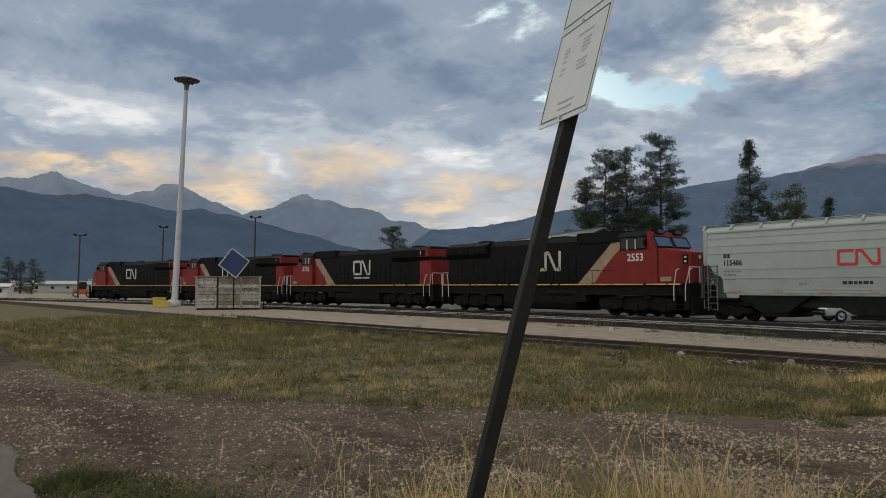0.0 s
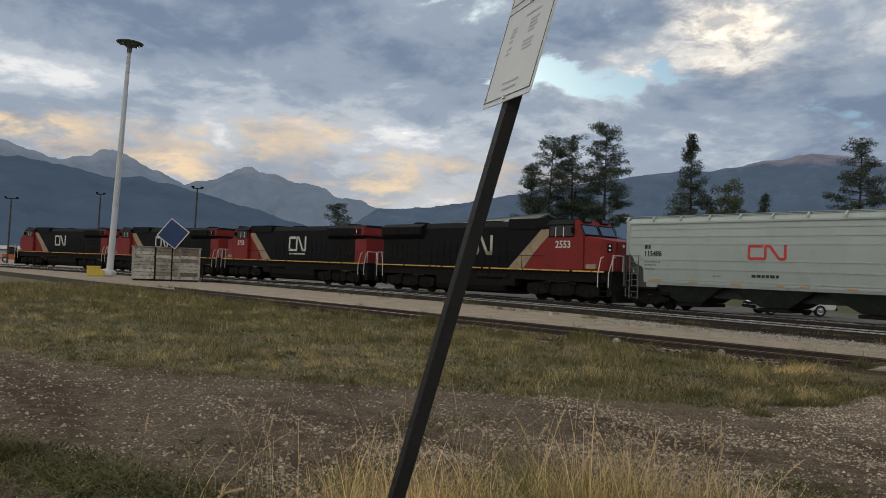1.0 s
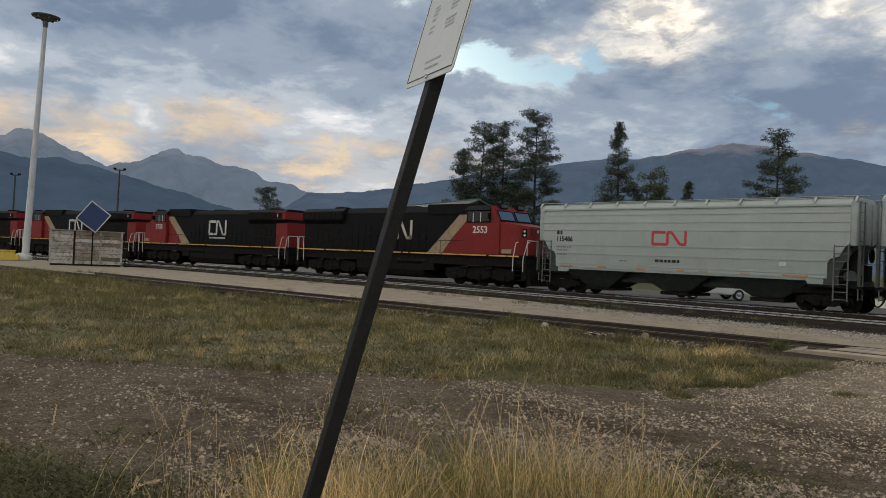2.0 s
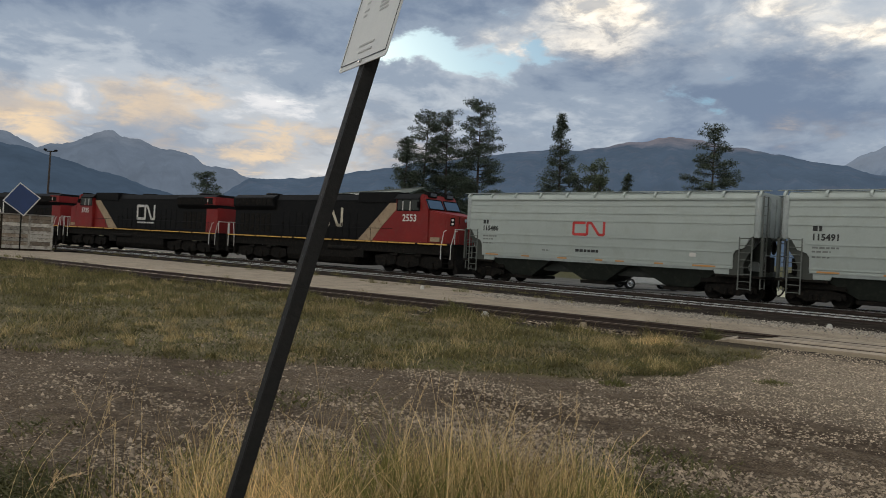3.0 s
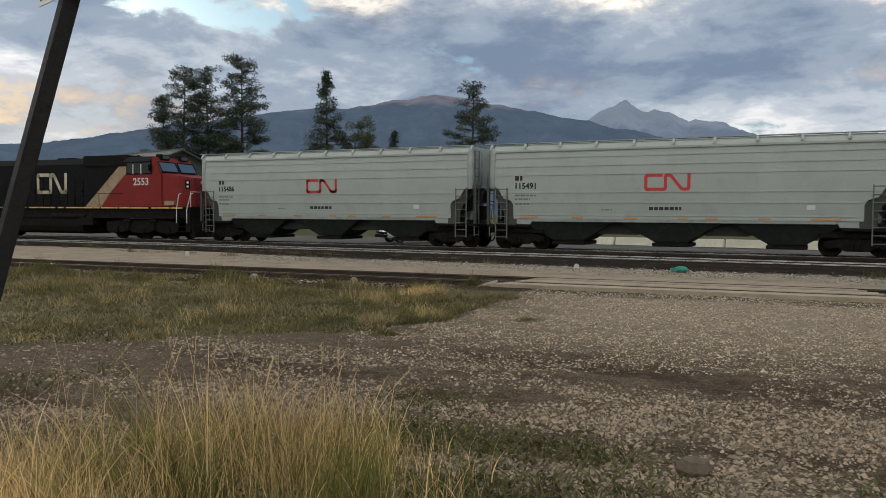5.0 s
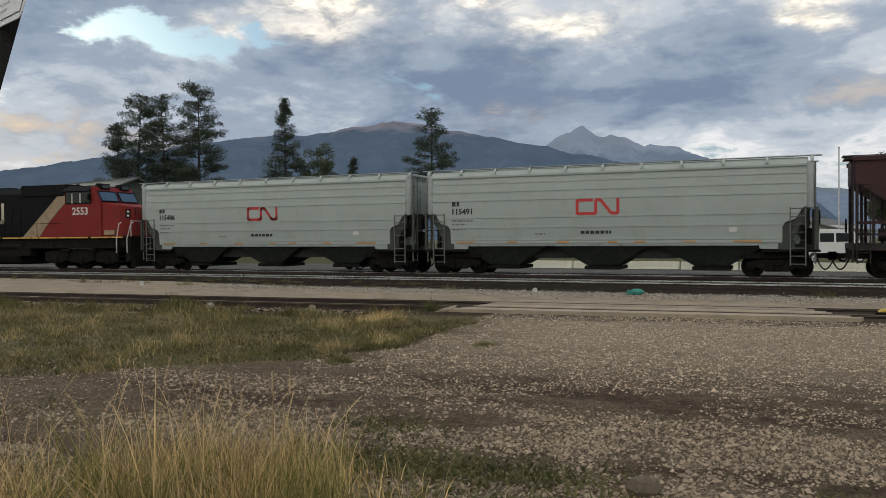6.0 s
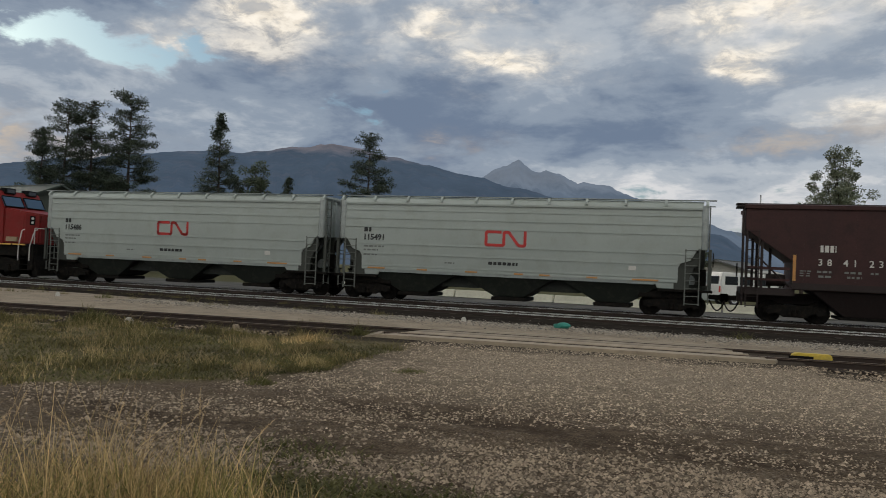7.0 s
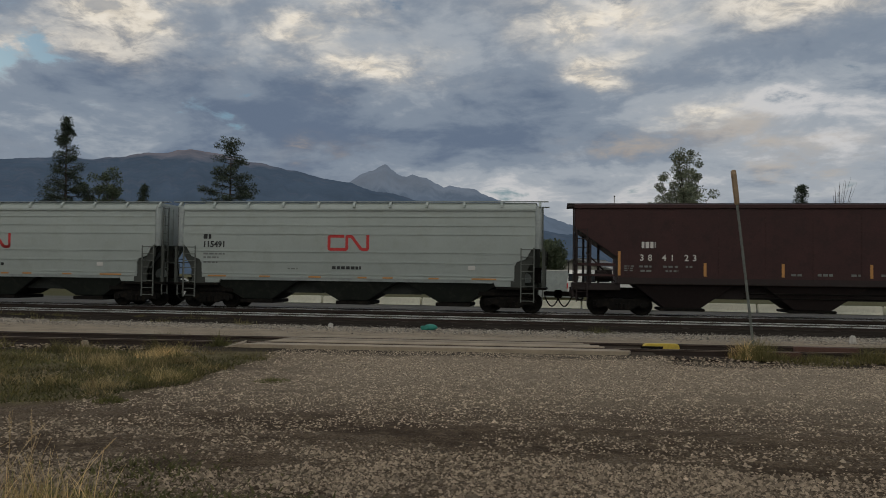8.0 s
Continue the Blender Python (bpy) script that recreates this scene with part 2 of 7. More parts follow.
M_PALE_INK = paint("faint_lettering", (0.16, 0.17, 0.16), 0.6, vary=0.3, fine=60)
M_FAINT = paint("sun_bleached_print", (0.44, 0.44, 0.43), 0.6, vary=0.2, fine=80)
M_BROWN = paint("oxide_brown_enamel", (0.050, 0.021, 0.020), 0.62, vary=0.28, scale=0.8, fine=14, dirt=(0.026, 0.014, 0.013), dirt_amount=0.7, spec=0.3)
M_BROWN_DARK = paint("dark_brown_underbody", (0.022, 0.013, 0.012), 0.75, vary=0.3, dirt=(0.04, 0.03, 0.025))
# reflected sky is put into the blue base colour of these two
M_GLASS = glassy("window_glass", (0.03, 0.055, 0.11), 0.06)
M_SCREEN = glassy("sky_blue_windscreen", (0.05, 0.10, 0.17), 0.25, 0.3)
M_CAB_GLASS = glassy("dusty_cab_side_glass", (0.035, 0.04, 0.035), 0.3, 0.3)
M_MARK = paint("cream_mark", (0.52, 0.47, 0.36), 0.6, vary=0.15, scale=2, fine=30)
M_GLASS_DARK = glassy("dark_cab_glass", (0.012, 0.014, 0.016), 0.1)
M_RAIL = paint("rusty_rail_steel", (0.035, 0.022, 0.016), 0.8, 0.0, vary=0.3, scale=4)
M_RAIL_TOP = paint("worn_rail_head", (0.92, 0.90, 0.87), 0.36, 0.9, vary=0.12, scale=5, fine=60, bump=0.03)
M_RAIL_DULL = paint("dull_rail_head", (0.16, 0.115, 0.085), 0.5, 0.6, vary=0.25, scale=5, fine=60, bump=0.03)
M_TIE = paint("creosoted_timber", (0.035, 0.026, 0.020), 0.9, vary=0.35, scale=3, fine=30, bump=0.5, random_tint=0.35, spec=0.1)
M_PLANK = paint("weathered_crossing_plank", (0.31, 0.25, 0.18), 0.85, vary=0.25, scale=1.6, fine=24, bump=0.5, dirt=(0.14, 0.11, 0.09), random_tint=0.2)
M_CRATE = paint("peeling_white_boards", (0.40, 0.37, 0.32), 0.85, vary=0.3, scale=1.8, fine=16, bump=0.4, dirt=(0.085, 0.055, 0.035), dirt_amount=0.95, random_tint=0.4)
M_CRATE_BROWN = paint("bare_brown_boards", (0.17, 0.13, 0.095), 0.9, vary=0.35, scale=1.8, fine=16, bump=0.4, dirt=(0.36, 0.33, 0.28), dirt_amount=0.7, random_tint=0.4)
M_ROCK = paint("brown_rock", (0.15, 0.118, 0.088), 0.9, vary=0.3, scale=9, fine=50, bump=0.6, spec=0.2)
M_BLUE_SIGN = paint("dark_blue_sign", (0.018, 0.04, 0.12), 0.45, vary=0.15, scale=1.5)
M_POLE = paint("dark_steel_post", (0.014, 0.013, 0.012), 0.7, 0.0, vary=0.3, scale=6, fine=50, bump=0.25, dirt=(0.03, 0.026, 0.022), spec=0.25)
M_LAMP_POLE = paint("pale_painted_pole", (0.52, 0.52, 0.53), 0.55, vary=0.12, scale=0.6, dirt=(0.3, 0.3, 0.3))
M_SIGN = paint("sign_back_white", (0.62, 0.62, 0.60), 0.5, vary=0.06, scale=5, fine=80, bump=0.02)
M_WOOD_POST = paint("bare_wood_post", (0.30, 0.21, 0.13), 0.8, vary=0.25, scale=4, fine=40, bump=0.4)
M_CONCRETE = paint("pale_concrete", (0.52, 0.50, 0.46), 0.85, vary=0.15, scale=1.3, fine=20, bump=0.3, dirt=(0.3, 0.28, 0.25))
M_BARRIER = paint("whitewashed_concrete", (0.74, 0.71, 0.58), 0.85, vary=0.14, scale=1.3, fine=20, bump=0.3, dirt=(0.40, 0.38, 0.28))
# grimy plate, base colour darkened for the shadow inside the car's end cutouts
M_GUSSET = paint("grimy_shaded_plate", (0.045, 0.050, 0.042), 0.65, vary=0.25, scale=1.4, dirt=(0.05, 0.048, 0.04), dirt_amount=0.6)
M_CARWHITE = paint("white_car_paint", (0.72, 0.72, 0.70), 0.3, vary=0.04, bump=0.0)
M_TYRE = paint("tyre_rubber", (0.02, 0.02, 0.02), 0.85, vary=0.3)
M_CHROME = paint("bright_metal", (0.6, 0.6, 0.6), 0.25, 0.9, vary=0.1)
M_ROOF = paint("dull_green_roof", (0.045, 0.06, 0.047), 0.6, vary=0.15, scale=0.3, fine=5)
M_WALL = paint("pale_siding", (0.45, 0.43, 0.39), 0.8, vary=0.12, scale=0.5)
M_BARK = paint("dark_bark", (0.055, 0.042, 0.034), 0.9, vary=0.35, scale=3, fine=16, bump=0.6)
M_NEEDLE = leafy("pine_needles", (0.044, 0.060, 0.044), (0.090, 0.108, 0.074), 0.2)
M_LEAF = leafy("broad_leaves", (0.066, 0.086, 0.052), (0.130, 0.148, 0.088), 0.3)
# leaf colour lightened to paint in backlight and haze on one tree
M_LEAF_PALE = leafy("backlit_grey_green_leaves", (0.15, 0.175, 0.12), (0.31, 0.325, 0.225), 0.45)
M_GRASS_GREEN = leafy("green_grass", (0.062, 0.072, 0.022), (0.165, 0.150, 0.052), 0.3)
M_GRASS_DRY = leafy("dry_grass", (0.20, 0.13, 0.05), (0.98, 0.72, 0.36), 0.35)
M_GRASS_FRESH = leafy("half_green_grass", (0.095, 0.100, 0.024), (0.34, 0.31, 0.10), 0.35)
M_PLUME = leafy("seed_head_straw", (0.42, 0.30, 0.17), (0.72, 0.56, 0.36), 0.4)
M_VERGE_DRY = leafy("dry_verge_grass", (0.24, 0.18, 0.085), (0.55, 0.43, 0.22), 0.35)
M_VERGE_GREEN = leafy("olive_verge_weeds", (0.080, 0.074, 0.026), (0.235, 0.200, 0.080), 0.3)
M_WEED = leafy("weed_leaves", (0.060, 0.066, 0.022), (0.15, 0.135, 0.056), 0.25)
M_STONE = paint("gravel_stones", (0.262, 0.206, 0.150), 0.9, vary=0.35, scale=6, fine=60, bump=0.5, island=0.72, spec=0.15)
M_STONE_PALE = paint("pale_fine_gravel", (0.36, 0.288, 0.212), 0.9, vary=0.35, scale=6, fine=60, bump=0.5, island=0.68, spec=0.15)
M_BALLAST = paint("ballast_stones", (0.25, 0.22, 0.18), 0.85, vary=0.3, scale=6, fine=60, bump=0.3, island=0.75)
M_ASPHALT = paint("old_asphalt", (0.15, 0.128, 0.108), 0.92, vary=0.25, scale=0.9, fine=45, bump=0.8, dirt=(0.075, 0.06, 0.048), dirt_amount=0.5, spec=0.1)


# ---- making meshes ----
class Shape:
    """Collects vertices and faces for one mesh."""

    def __init__(self):
        self.v, self.f, self.m = [], [], Matrix.Identity(4)

    def add(self, vs, fs):
        k = len(self.v)
        self.v += [tuple(self.m @ Vector(p)) for p in vs]
        self.f += [tuple(i + k for i in f) for f in fs]
        return self

    def box(self, x0, x1, y0, y1, z0, z1):
        vs = [(x, y, z) for x in (x0, x1) for y in (y0, y1) for z in (z0, z1)]
        return self.add(vs, [(0, 1, 3, 2), (4, 6, 7, 5), (0, 4, 5, 1), (2, 3, 7, 6), (0, 2, 6, 4), (1, 5, 7, 3)])

    def prism(self, poly, a, b, axis="y"):
        """A polygon in the plane across axis, drawn out along axis from a to b."""
        n = len(poly)
        put = {"x": lambda p, q, w: (w, p, q), "y": lambda p, q, w: (p, w, q), "z": lambda p, q, w: (p, q, w)}[axis]
        vs = [put(p, q, a) for p, q in poly] + [put(p, q, b) for p, q in poly]
        return self.add(vs, [tuple(range(n)), tuple(range(2 * n - 1, n - 1, -1))] + [(i, (i + 1) % n, n + (i + 1) % n, n + i) for i in range(n)])

    def tube(self, p, q, r, n=8, r2=None):
        p, q = Vector(p), Vector(q)
        r2 = r if r2 is None else r2
        d = (q - p).normalized()
        a = d.orthogonal().normalized()
        b = d.cross(a)
        ring = [math.cos(2 * math.pi * i / n) * a + math.sin(2 * math.pi * i / n) * b for i in range(n)]
        vs = [p + r * k for k in ring] + [q + r2 * k for k in ring]
        return self.add(vs, [tuple(range(n)), tuple(range(2 * n - 1, n - 1, -1))] + [(i, n + i, n + (i + 1) % n, (i + 1) % n) for i in range(n)])

    def pipe(self, path, r, n=6):
        for p, q in zip(path, path[1:]):
            self.tube(p, q, r, n)
        return self

    def lathe(self, profile, n=16, axis="y", at=(0, 0, 0)):
        """Radius and height pairs turned about an axis."""
        vs = []
        for r, h in profile:
            for i in range(n):
                c, s = r * math.cos(2 * math.pi * i / n), r * math.sin(2 * math.pi * i / n)
                p = {"x": (h, c, s), "y": (c, h, s), "z": (c, s, h)}[axis]
                vs.append(tuple(p[j] + at[j] for j in range(3)))
        fs = [(j * n + i, j * n + (i + 1) % n, (j + 1) * n + (i + 1) % n, (j + 1) * n + i) for j in range(len(profile) - 1) for i in range(n)]
        fs += [tuple(range(n)), tuple(range(len(vs) - 1, len(vs) - n - 1, -1))]
        return self.add(vs, fs)

    def ball(self, c, rx, ry, rz, n=10, m=6):
        prof = [(max(0.02, math.sin(math.pi * j / m)), -math.cos(math.pi * j / m)) for j in range(m + 1)]
        vs, fs = [], []
        for r, h in prof:
            vs += [(c[0] + rx * r * math.cos(2 * math.pi * i / n), c[1] + ry * r * math.sin(2 * math.pi * i / n), c[2] + rz * h) for i in range(n)]
        fs = [(j * n + i, j * n + (i + 1) % n, (j + 1) * n + (i + 1) % n, (j + 1) * n + i) for j in range(m) for i in range(n)]
        return self.add(vs, fs + [tuple(range(n - 1, -1, -1)), tuple(range(m * n, m * n + n))])

    def mesh(self, name, material, bevel=0.0, smooth=False):
        bm = bmesh.new()
        vs = [bm.verts.new(p) for p in self.v]
        for f in self.f:
            try:
                bm.faces.new([vs[i] for i in f])
            except ValueError:
                pass
        bmesh.ops.recalc_face_normals(bm, faces=bm.faces)
        if bevel:
            sharp = [e for e in bm.edges if len(e.link_faces) == 2 and e.calc_face_angle(0) > 0.6]
            bmesh.ops.bevel(bm, geom=sharp, offset=bevel, segments=2, affect="EDGES", clamp_overlap=True)
        if smooth:
            for f in bm.faces:
                f.smooth = True
            for e in bm.edges:
                e.smooth = len(e.link_faces) != 2 or e.calc_face_angle(0) < 0.7
        me = bpy.data.meshes.new(name)
        bm.to_mesh(me)
        bm.free()
        me.materials.append(material)
        return me


def part(name, shape, material, parent, label="", bevel=0.0, smooth=False, at=None):
    """One mesh object under a thing or a part."""
    ob = new(name, shape.mesh(name, material, bevel, smooth) if isinstance(shape, Shape) else shape)
    ob.parent = parent
    if at:
        ob.matrix_basis = at
    return tagged(ob, label)


def thing(name, label, category, group="", kind=""):
    return tagged(new(name), label, category, group, kind)


def bulk(name, vs, faces, material, smooth=False):
    """A mesh object from arrays, all faces with the same number of corners."""
    me = bpy.data.meshes.new(name)
    vs, faces = np.asarray(vs, dtype=np.float32), np.asarray(faces, dtype=np.int32)
    k = faces.shape[1]
    me.vertices.add(len(vs))
    me.vertices.foreach_set("co", vs.ravel())
    me.loops.add(faces.size)
    me.loops.foreach_set("vertex_index", faces.ravel())
    me.polygons.add(len(faces))
    me.polygons.foreach_set("loop_start", np.arange(0, faces.size, k, dtype=np.int32))
    me.polygons.foreach_set("loop_total", np.full(len(faces), k, dtype=np.int32))
    me.polygons.foreach_set("use_smooth", np.full(len(faces), smooth, dtype=bool))
    me.update(calc_edges=True)
    me.materials.append(material)
    return new(name, me)


def lettering(name, text, size, material, parent, m, spacing=1.0, label="", bold=0.0):
    """Raised characters in the built-in font; m puts the text's plane, x along the line."""
    cu = bpy.data.curves.new(name, "FONT")
    cu.body, cu.size, cu.extrude, cu.space_character, cu.offset, cu.resolution_u = text, size, 0.003, spacing, bold, 2
    cu.align_x = "CENTER"
    tmp = bpy.data.objects.new(name, cu)
    scene.collection.objects.link(tmp)
    me = bpy.data.meshes.new_from_object(tmp)
    bpy.data.objects.remove(tmp)
    me.materials.clear()
    me.materials.append(material)
    ob = new(name, me)
    ob.parent = parent
    ob.matrix_basis = m
    return tagged(ob, label)


# ---- the lie of the land: tracks run along x, the camera stands south of them ----
RAIL = 0.15            # top of the rails
TRAIN_Y, MID_Y = 34.97, 29.4
BEND_X, BEND_R = -26.0, 300.0   # west of here the two far tracks bend to the south


def along(u, y0=TRAIN_Y):
    """Place and heading (radians) at the distance u along a track through y0."""
    r = BEND_R - (TRAIN_Y - y0)
    if u >= BEND_X:
        return u, y0, 0.0
    a = (BEND_X - u) / r
    return BEND_X - r * math.sin(a), y0 - r * (1 - math.cos(a)), a


def near_y(x):
    """Centre line of the near siding."""
    return 18.65 + 0.078 * x


def weed_edge(x):
    """South edge of the weedy verge, where the gravel track begins."""
    return np.interp(x, [-60, -25, -14.3, -11.2, -8.8, -6.7, -5.2], [2.0, 2.3, 3.0, 4.8, 7.2, 9.4, 10.4])


def ripple(x, y, s):
    return noise.noise(Vector((x * s, y * s, 1.3)))


def ground_height(x, y):
    """Uneven near the camera, with a low ramp up to the plank crossing."""
    z = 0.0
    if -60 < x < 30 and -4 < y < 27:
        z += 0.035 * ripple(x, y, 0.45) + 0.018 * ripple(x, y, 1.7) + 0.010 * ripple(x, y, 5.0)
        d = abs(y - near_y(x))
        cross = -7.6 < x < 2.4
        if d < 2.4:
            z = z * 0.3 + ((-0.03 if not cross else 0.10) if d < 1.35 else (-0.02 if not cross else 0.09))
        elif cross and y < near_y(x) and d < 4.2:
            z += 0.09 * (4.2 - d) / 1.8
        if y > near_y(x) + 2.0:
            z *= 0.5
    return z - 0.02


def lay_ground():
    """One sheet from the camera to the foot of the mountains, finer near by."""
    def steps(fine0, fine1, d, far0, far1):
        out = list(np.arange(fine0, fine1, d))
        w, p = d, fine1
        while p < far1:
            out.append(p)
            w *= 1.35
            p += w
        out.append(far1)
        w, p, head = d, fine0, []
        while p > far0:
            w *= 1.35
            p -= w
            head.append(max(p, far0))
        return np.array(sorted(set(head + out)))

    xs, ys = steps(-16, 8, 0.16, -4500, 4500), steps(0, 21, 0.16, -4500, 4500)
    vs = []
    for y in ys:
        for x in xs:
            vs.append((x, y, ground_height(x, y)))
    n = len(xs)
    i, j = np.meshgrid(np.arange(n - 1), np.arange(len(ys) - 1))
    k = (j * n + i).ravel()
    ob = bulk("ground", vs, np.stack([k, k + 1, k + n + 1, k + n], 1), ground_material(), True)
    return tagged(ob, "rail yard ground of gravel, dirt and thin weeds", "ground", kind="structure")


def ground_material():
    m = bpy.data.materials.new("yard_ground")
    m.use_nodes = True
    nd, ln = m.node_tree.nodes, m.node_tree.links
    bsdf = nd["Principled BSDF"]
    bsdf.inputs["Roughness"].default_value = 0.92
    bsdf.inputs["Specular IOR Level"].default_value = 0.05
    co = nd.new("ShaderNodeTexCoord").outputs["Object"]
    sep = nd.new("ShaderNodeSeparateXYZ")
    ln.new(co, sep.inputs[0])
    x, y = sep.outputs[0], sep.outputs[1]

    def val(op, a, b=None, c=None):
        n = nd.new("ShaderNodeMath")
        n.operation = op
        for i, v in enumerate((a, b, c)):
            if v is None:
                continue
            if isinstance(v, (int, float)):
                n.inputs[i].default_value = v
            else:
                ln.new(v, n.inputs[i])
        return n.outputs[0]

    def tex(s, d=5.0, r=0.6):
        n = nd.new("ShaderNodeTexNoise")
        ln.new(co, n.inputs["Vector"])
        n.inputs["Scale"].default_value, n.inputs["Detail"].default_value, n.inputs["Roughness"].default_value = s, d, r
        return n.outputs[0]

    def soft(v, a, b):
        n = nd.new("ShaderNodeMapRange")
        n.interpolation_type = "SMOOTHSTEP"
        n.inputs[1].default_value, n.inputs[2].default_value = a, b
        ln.new(v, n.inputs[0])
        return n.outputs[0]

    def mix(fac, a, b):
        n = nd.new("ShaderNodeMix")
        n.data_type = "RGBA"
        for sock, v in ((n.inputs[0], fac), (n.inputs[6], a), (n.inputs[7], b)):
            if isinstance(v, (int, float)):
                sock.default_value = v
            elif isinstance(v, tuple):
                sock.default_value = (*v, 1)
            else:
                ln.new(v, sock)
        return n.outputs[2]

    wob = val("MULTIPLY", val("SUBTRACT", tex(0.6), 0.5), 3.0)
    # gravel: pale grit and damp dark earth between
    cells = nd.new("ShaderNodeTexVoronoi")
    ln.new(co, cells.inputs["Vector"])
    cells.inputs["Scale"].default_value = 21.0
    pebble = soft(cells.outputs["Distance"], 0.55, 0.15)
    shade = nd.new("ShaderNodeSeparateColor")
    ln.new(cells.outputs["Color"], shade.inputs[0])
    stone = mix(shade.outputs[0], (0.075, 0.060, 0.047), (0.27, 0.228, 0.18))
    grit = mix(soft(tex(60, 3), 0.35, 0.65), (0.034, 0.023, 0.015), (0.112, 0.080, 0.052))
    small = nd.new("ShaderNodeTexVoronoi")
    ln.new(co, small.inputs["Vector"])
    small.inputs["Scale"].default_value = 52.0
    crumbs = nd.new("ShaderNodeSeparateColor")
    ln.new(small.outputs["Color"], crumbs.inputs[0])
    grit = mix(val("MULTIPLY", soft(small.outputs["Distance"], 0.6, 0.2), 0.8), grit, mix(crumbs.outputs[0], (0.055, 0.040, 0.027), (0.32, 0.25, 0.175)))
    gravel = mix(val("MULTIPLY", pebble, soft(tex(1.3), 0.35, 0.6)), grit, stone)
    squeeze = nd.new("ShaderNodeMapping")
    squeeze.inputs["Scale"].default_value = (0.22, 0.75, 1.0)
    ln.new(co, squeeze.inputs["Vector"])
    ruts = nd.new("ShaderNodeTexNoise")
    ln.new(squeeze.outputs[0], ruts.inputs["Vector"])
    ruts.inputs["Scale"].default_value, ruts.inputs["Detail"].default_value, ruts.inputs["Roughness"].default_value = 1.0, 6.0, 0.65
    gravel = mix(val("MULTIPLY", soft(ruts.outputs[0], 0.47, 0.60), 0.75), gravel, (0.042, 0.028, 0.018))
    gravel = mix(val("MULTIPLY", soft(tex(0.9, 6), 0.52, 0.70), 0.35), gravel, (0.052, 0.036, 0.024))
    gravel = mix(val("MULTIPLY", soft(tex(4.5, 6, 0.7), 0.46, 0.66), 0.35), gravel, (0.22, 0.170, 0.118))
    # worn pale approach to the plank crossing
    worn = val("MULTIPLY", soft(y, 8.5, 14.0), soft(val("ADD", x, wob), -7.0, -3.0))
    gravel = mix(val("MULTIPLY", worn, 0.8), gravel, mix(crumbs.outputs[1], (0.13, 0.102, 0.075), (0.46, 0.375, 0.28)))
    # verge: brown earth with dry litter
    litter = mix(soft(tex(3.0, 6), 0.35, 0.65), (0.075, 0.064, 0.036), (0.155, 0.128, 0.070))
    litter = mix(soft(tex(45, 3), 0.4, 0.7), litter, (0.20, 0.165, 0.095))
    dn = val("SUBTRACT", y, val("ADD", val("MULTIPLY", x, 0.078), 18.65))
    south = val("MAXIMUM", val("ADD", val("MULTIPLY", x, 0.78), 14.2), 2.4)
    verge = soft(val("ADD", val("SUBTRACT", y, south), val("MULTIPLY", wob, 0.6)), -0.3, 0.7)
    verge = val("MULTIPLY", verge, soft(val("ADD", x, val("MULTIPLY", wob, 0.5)), -5.2, -6.4))
    col = mix(verge, gravel, litter)
    # packed pale dirt between the siding and the far tracks
    dirt = mix(soft(tex(1.1, 7), 0.3, 0.7), (0.22, 0.178, 0.132), (0.35, 0.287, 0.217))
    dirt = mix(soft(tex(25, 4), 0.45, 0.7), dirt, (0.40, 0.333, 0.254))
    col = mix(soft(val("ADD", dn, val("MULTIPLY", wob, 0.2)), 1.0, 1.5), col, dirt)
    # dark ties and oily ballast under the siding, with the rail's shadow painted in
    tie_shade = val("MULTIPLY", soft(val("ADD", dn, val("MULTIPLY", wob, 0.2)), -2.7, -2.1), soft(dn, 1.3, 1.0))
    col = mix(val("MULTIPLY", tie_shade, 0.85), col, (0.030, 0.023, 0.018))
    # asphalt yard and beyond it dry grassland
    road = mix(soft(tex(0.5), 0.3, 0.7), (0.105, 0.10, 0.092), (0.16, 0.152, 0.14))
    col = mix(soft(y, 37.2, 37.8), col, road)
    col = mix(soft(val("ADD", y, wob), 49, 52), col, (0.10, 0.095, 0.05))
    col = mix(soft(val("ADD", y, wob), -5, -8), col, (0.09, 0.09, 0.045))
    ln.new(col, bsdf.inputs["Base Color"])
    b = nd.new("ShaderNodeBump")
    b.inputs["Strength"].default_value, b.inputs["Distance"].default_value = 0.8, 0.03
    ln.new(val("ADD", val("MULTIPLY", pebble, 0.7), val("MULTIPLY", tex(40, 4), 0.6)), b.inputs["Height"])
    ln.new(b.outputs[0], bsdf.inputs["Normal"])
    return m


lay_ground()


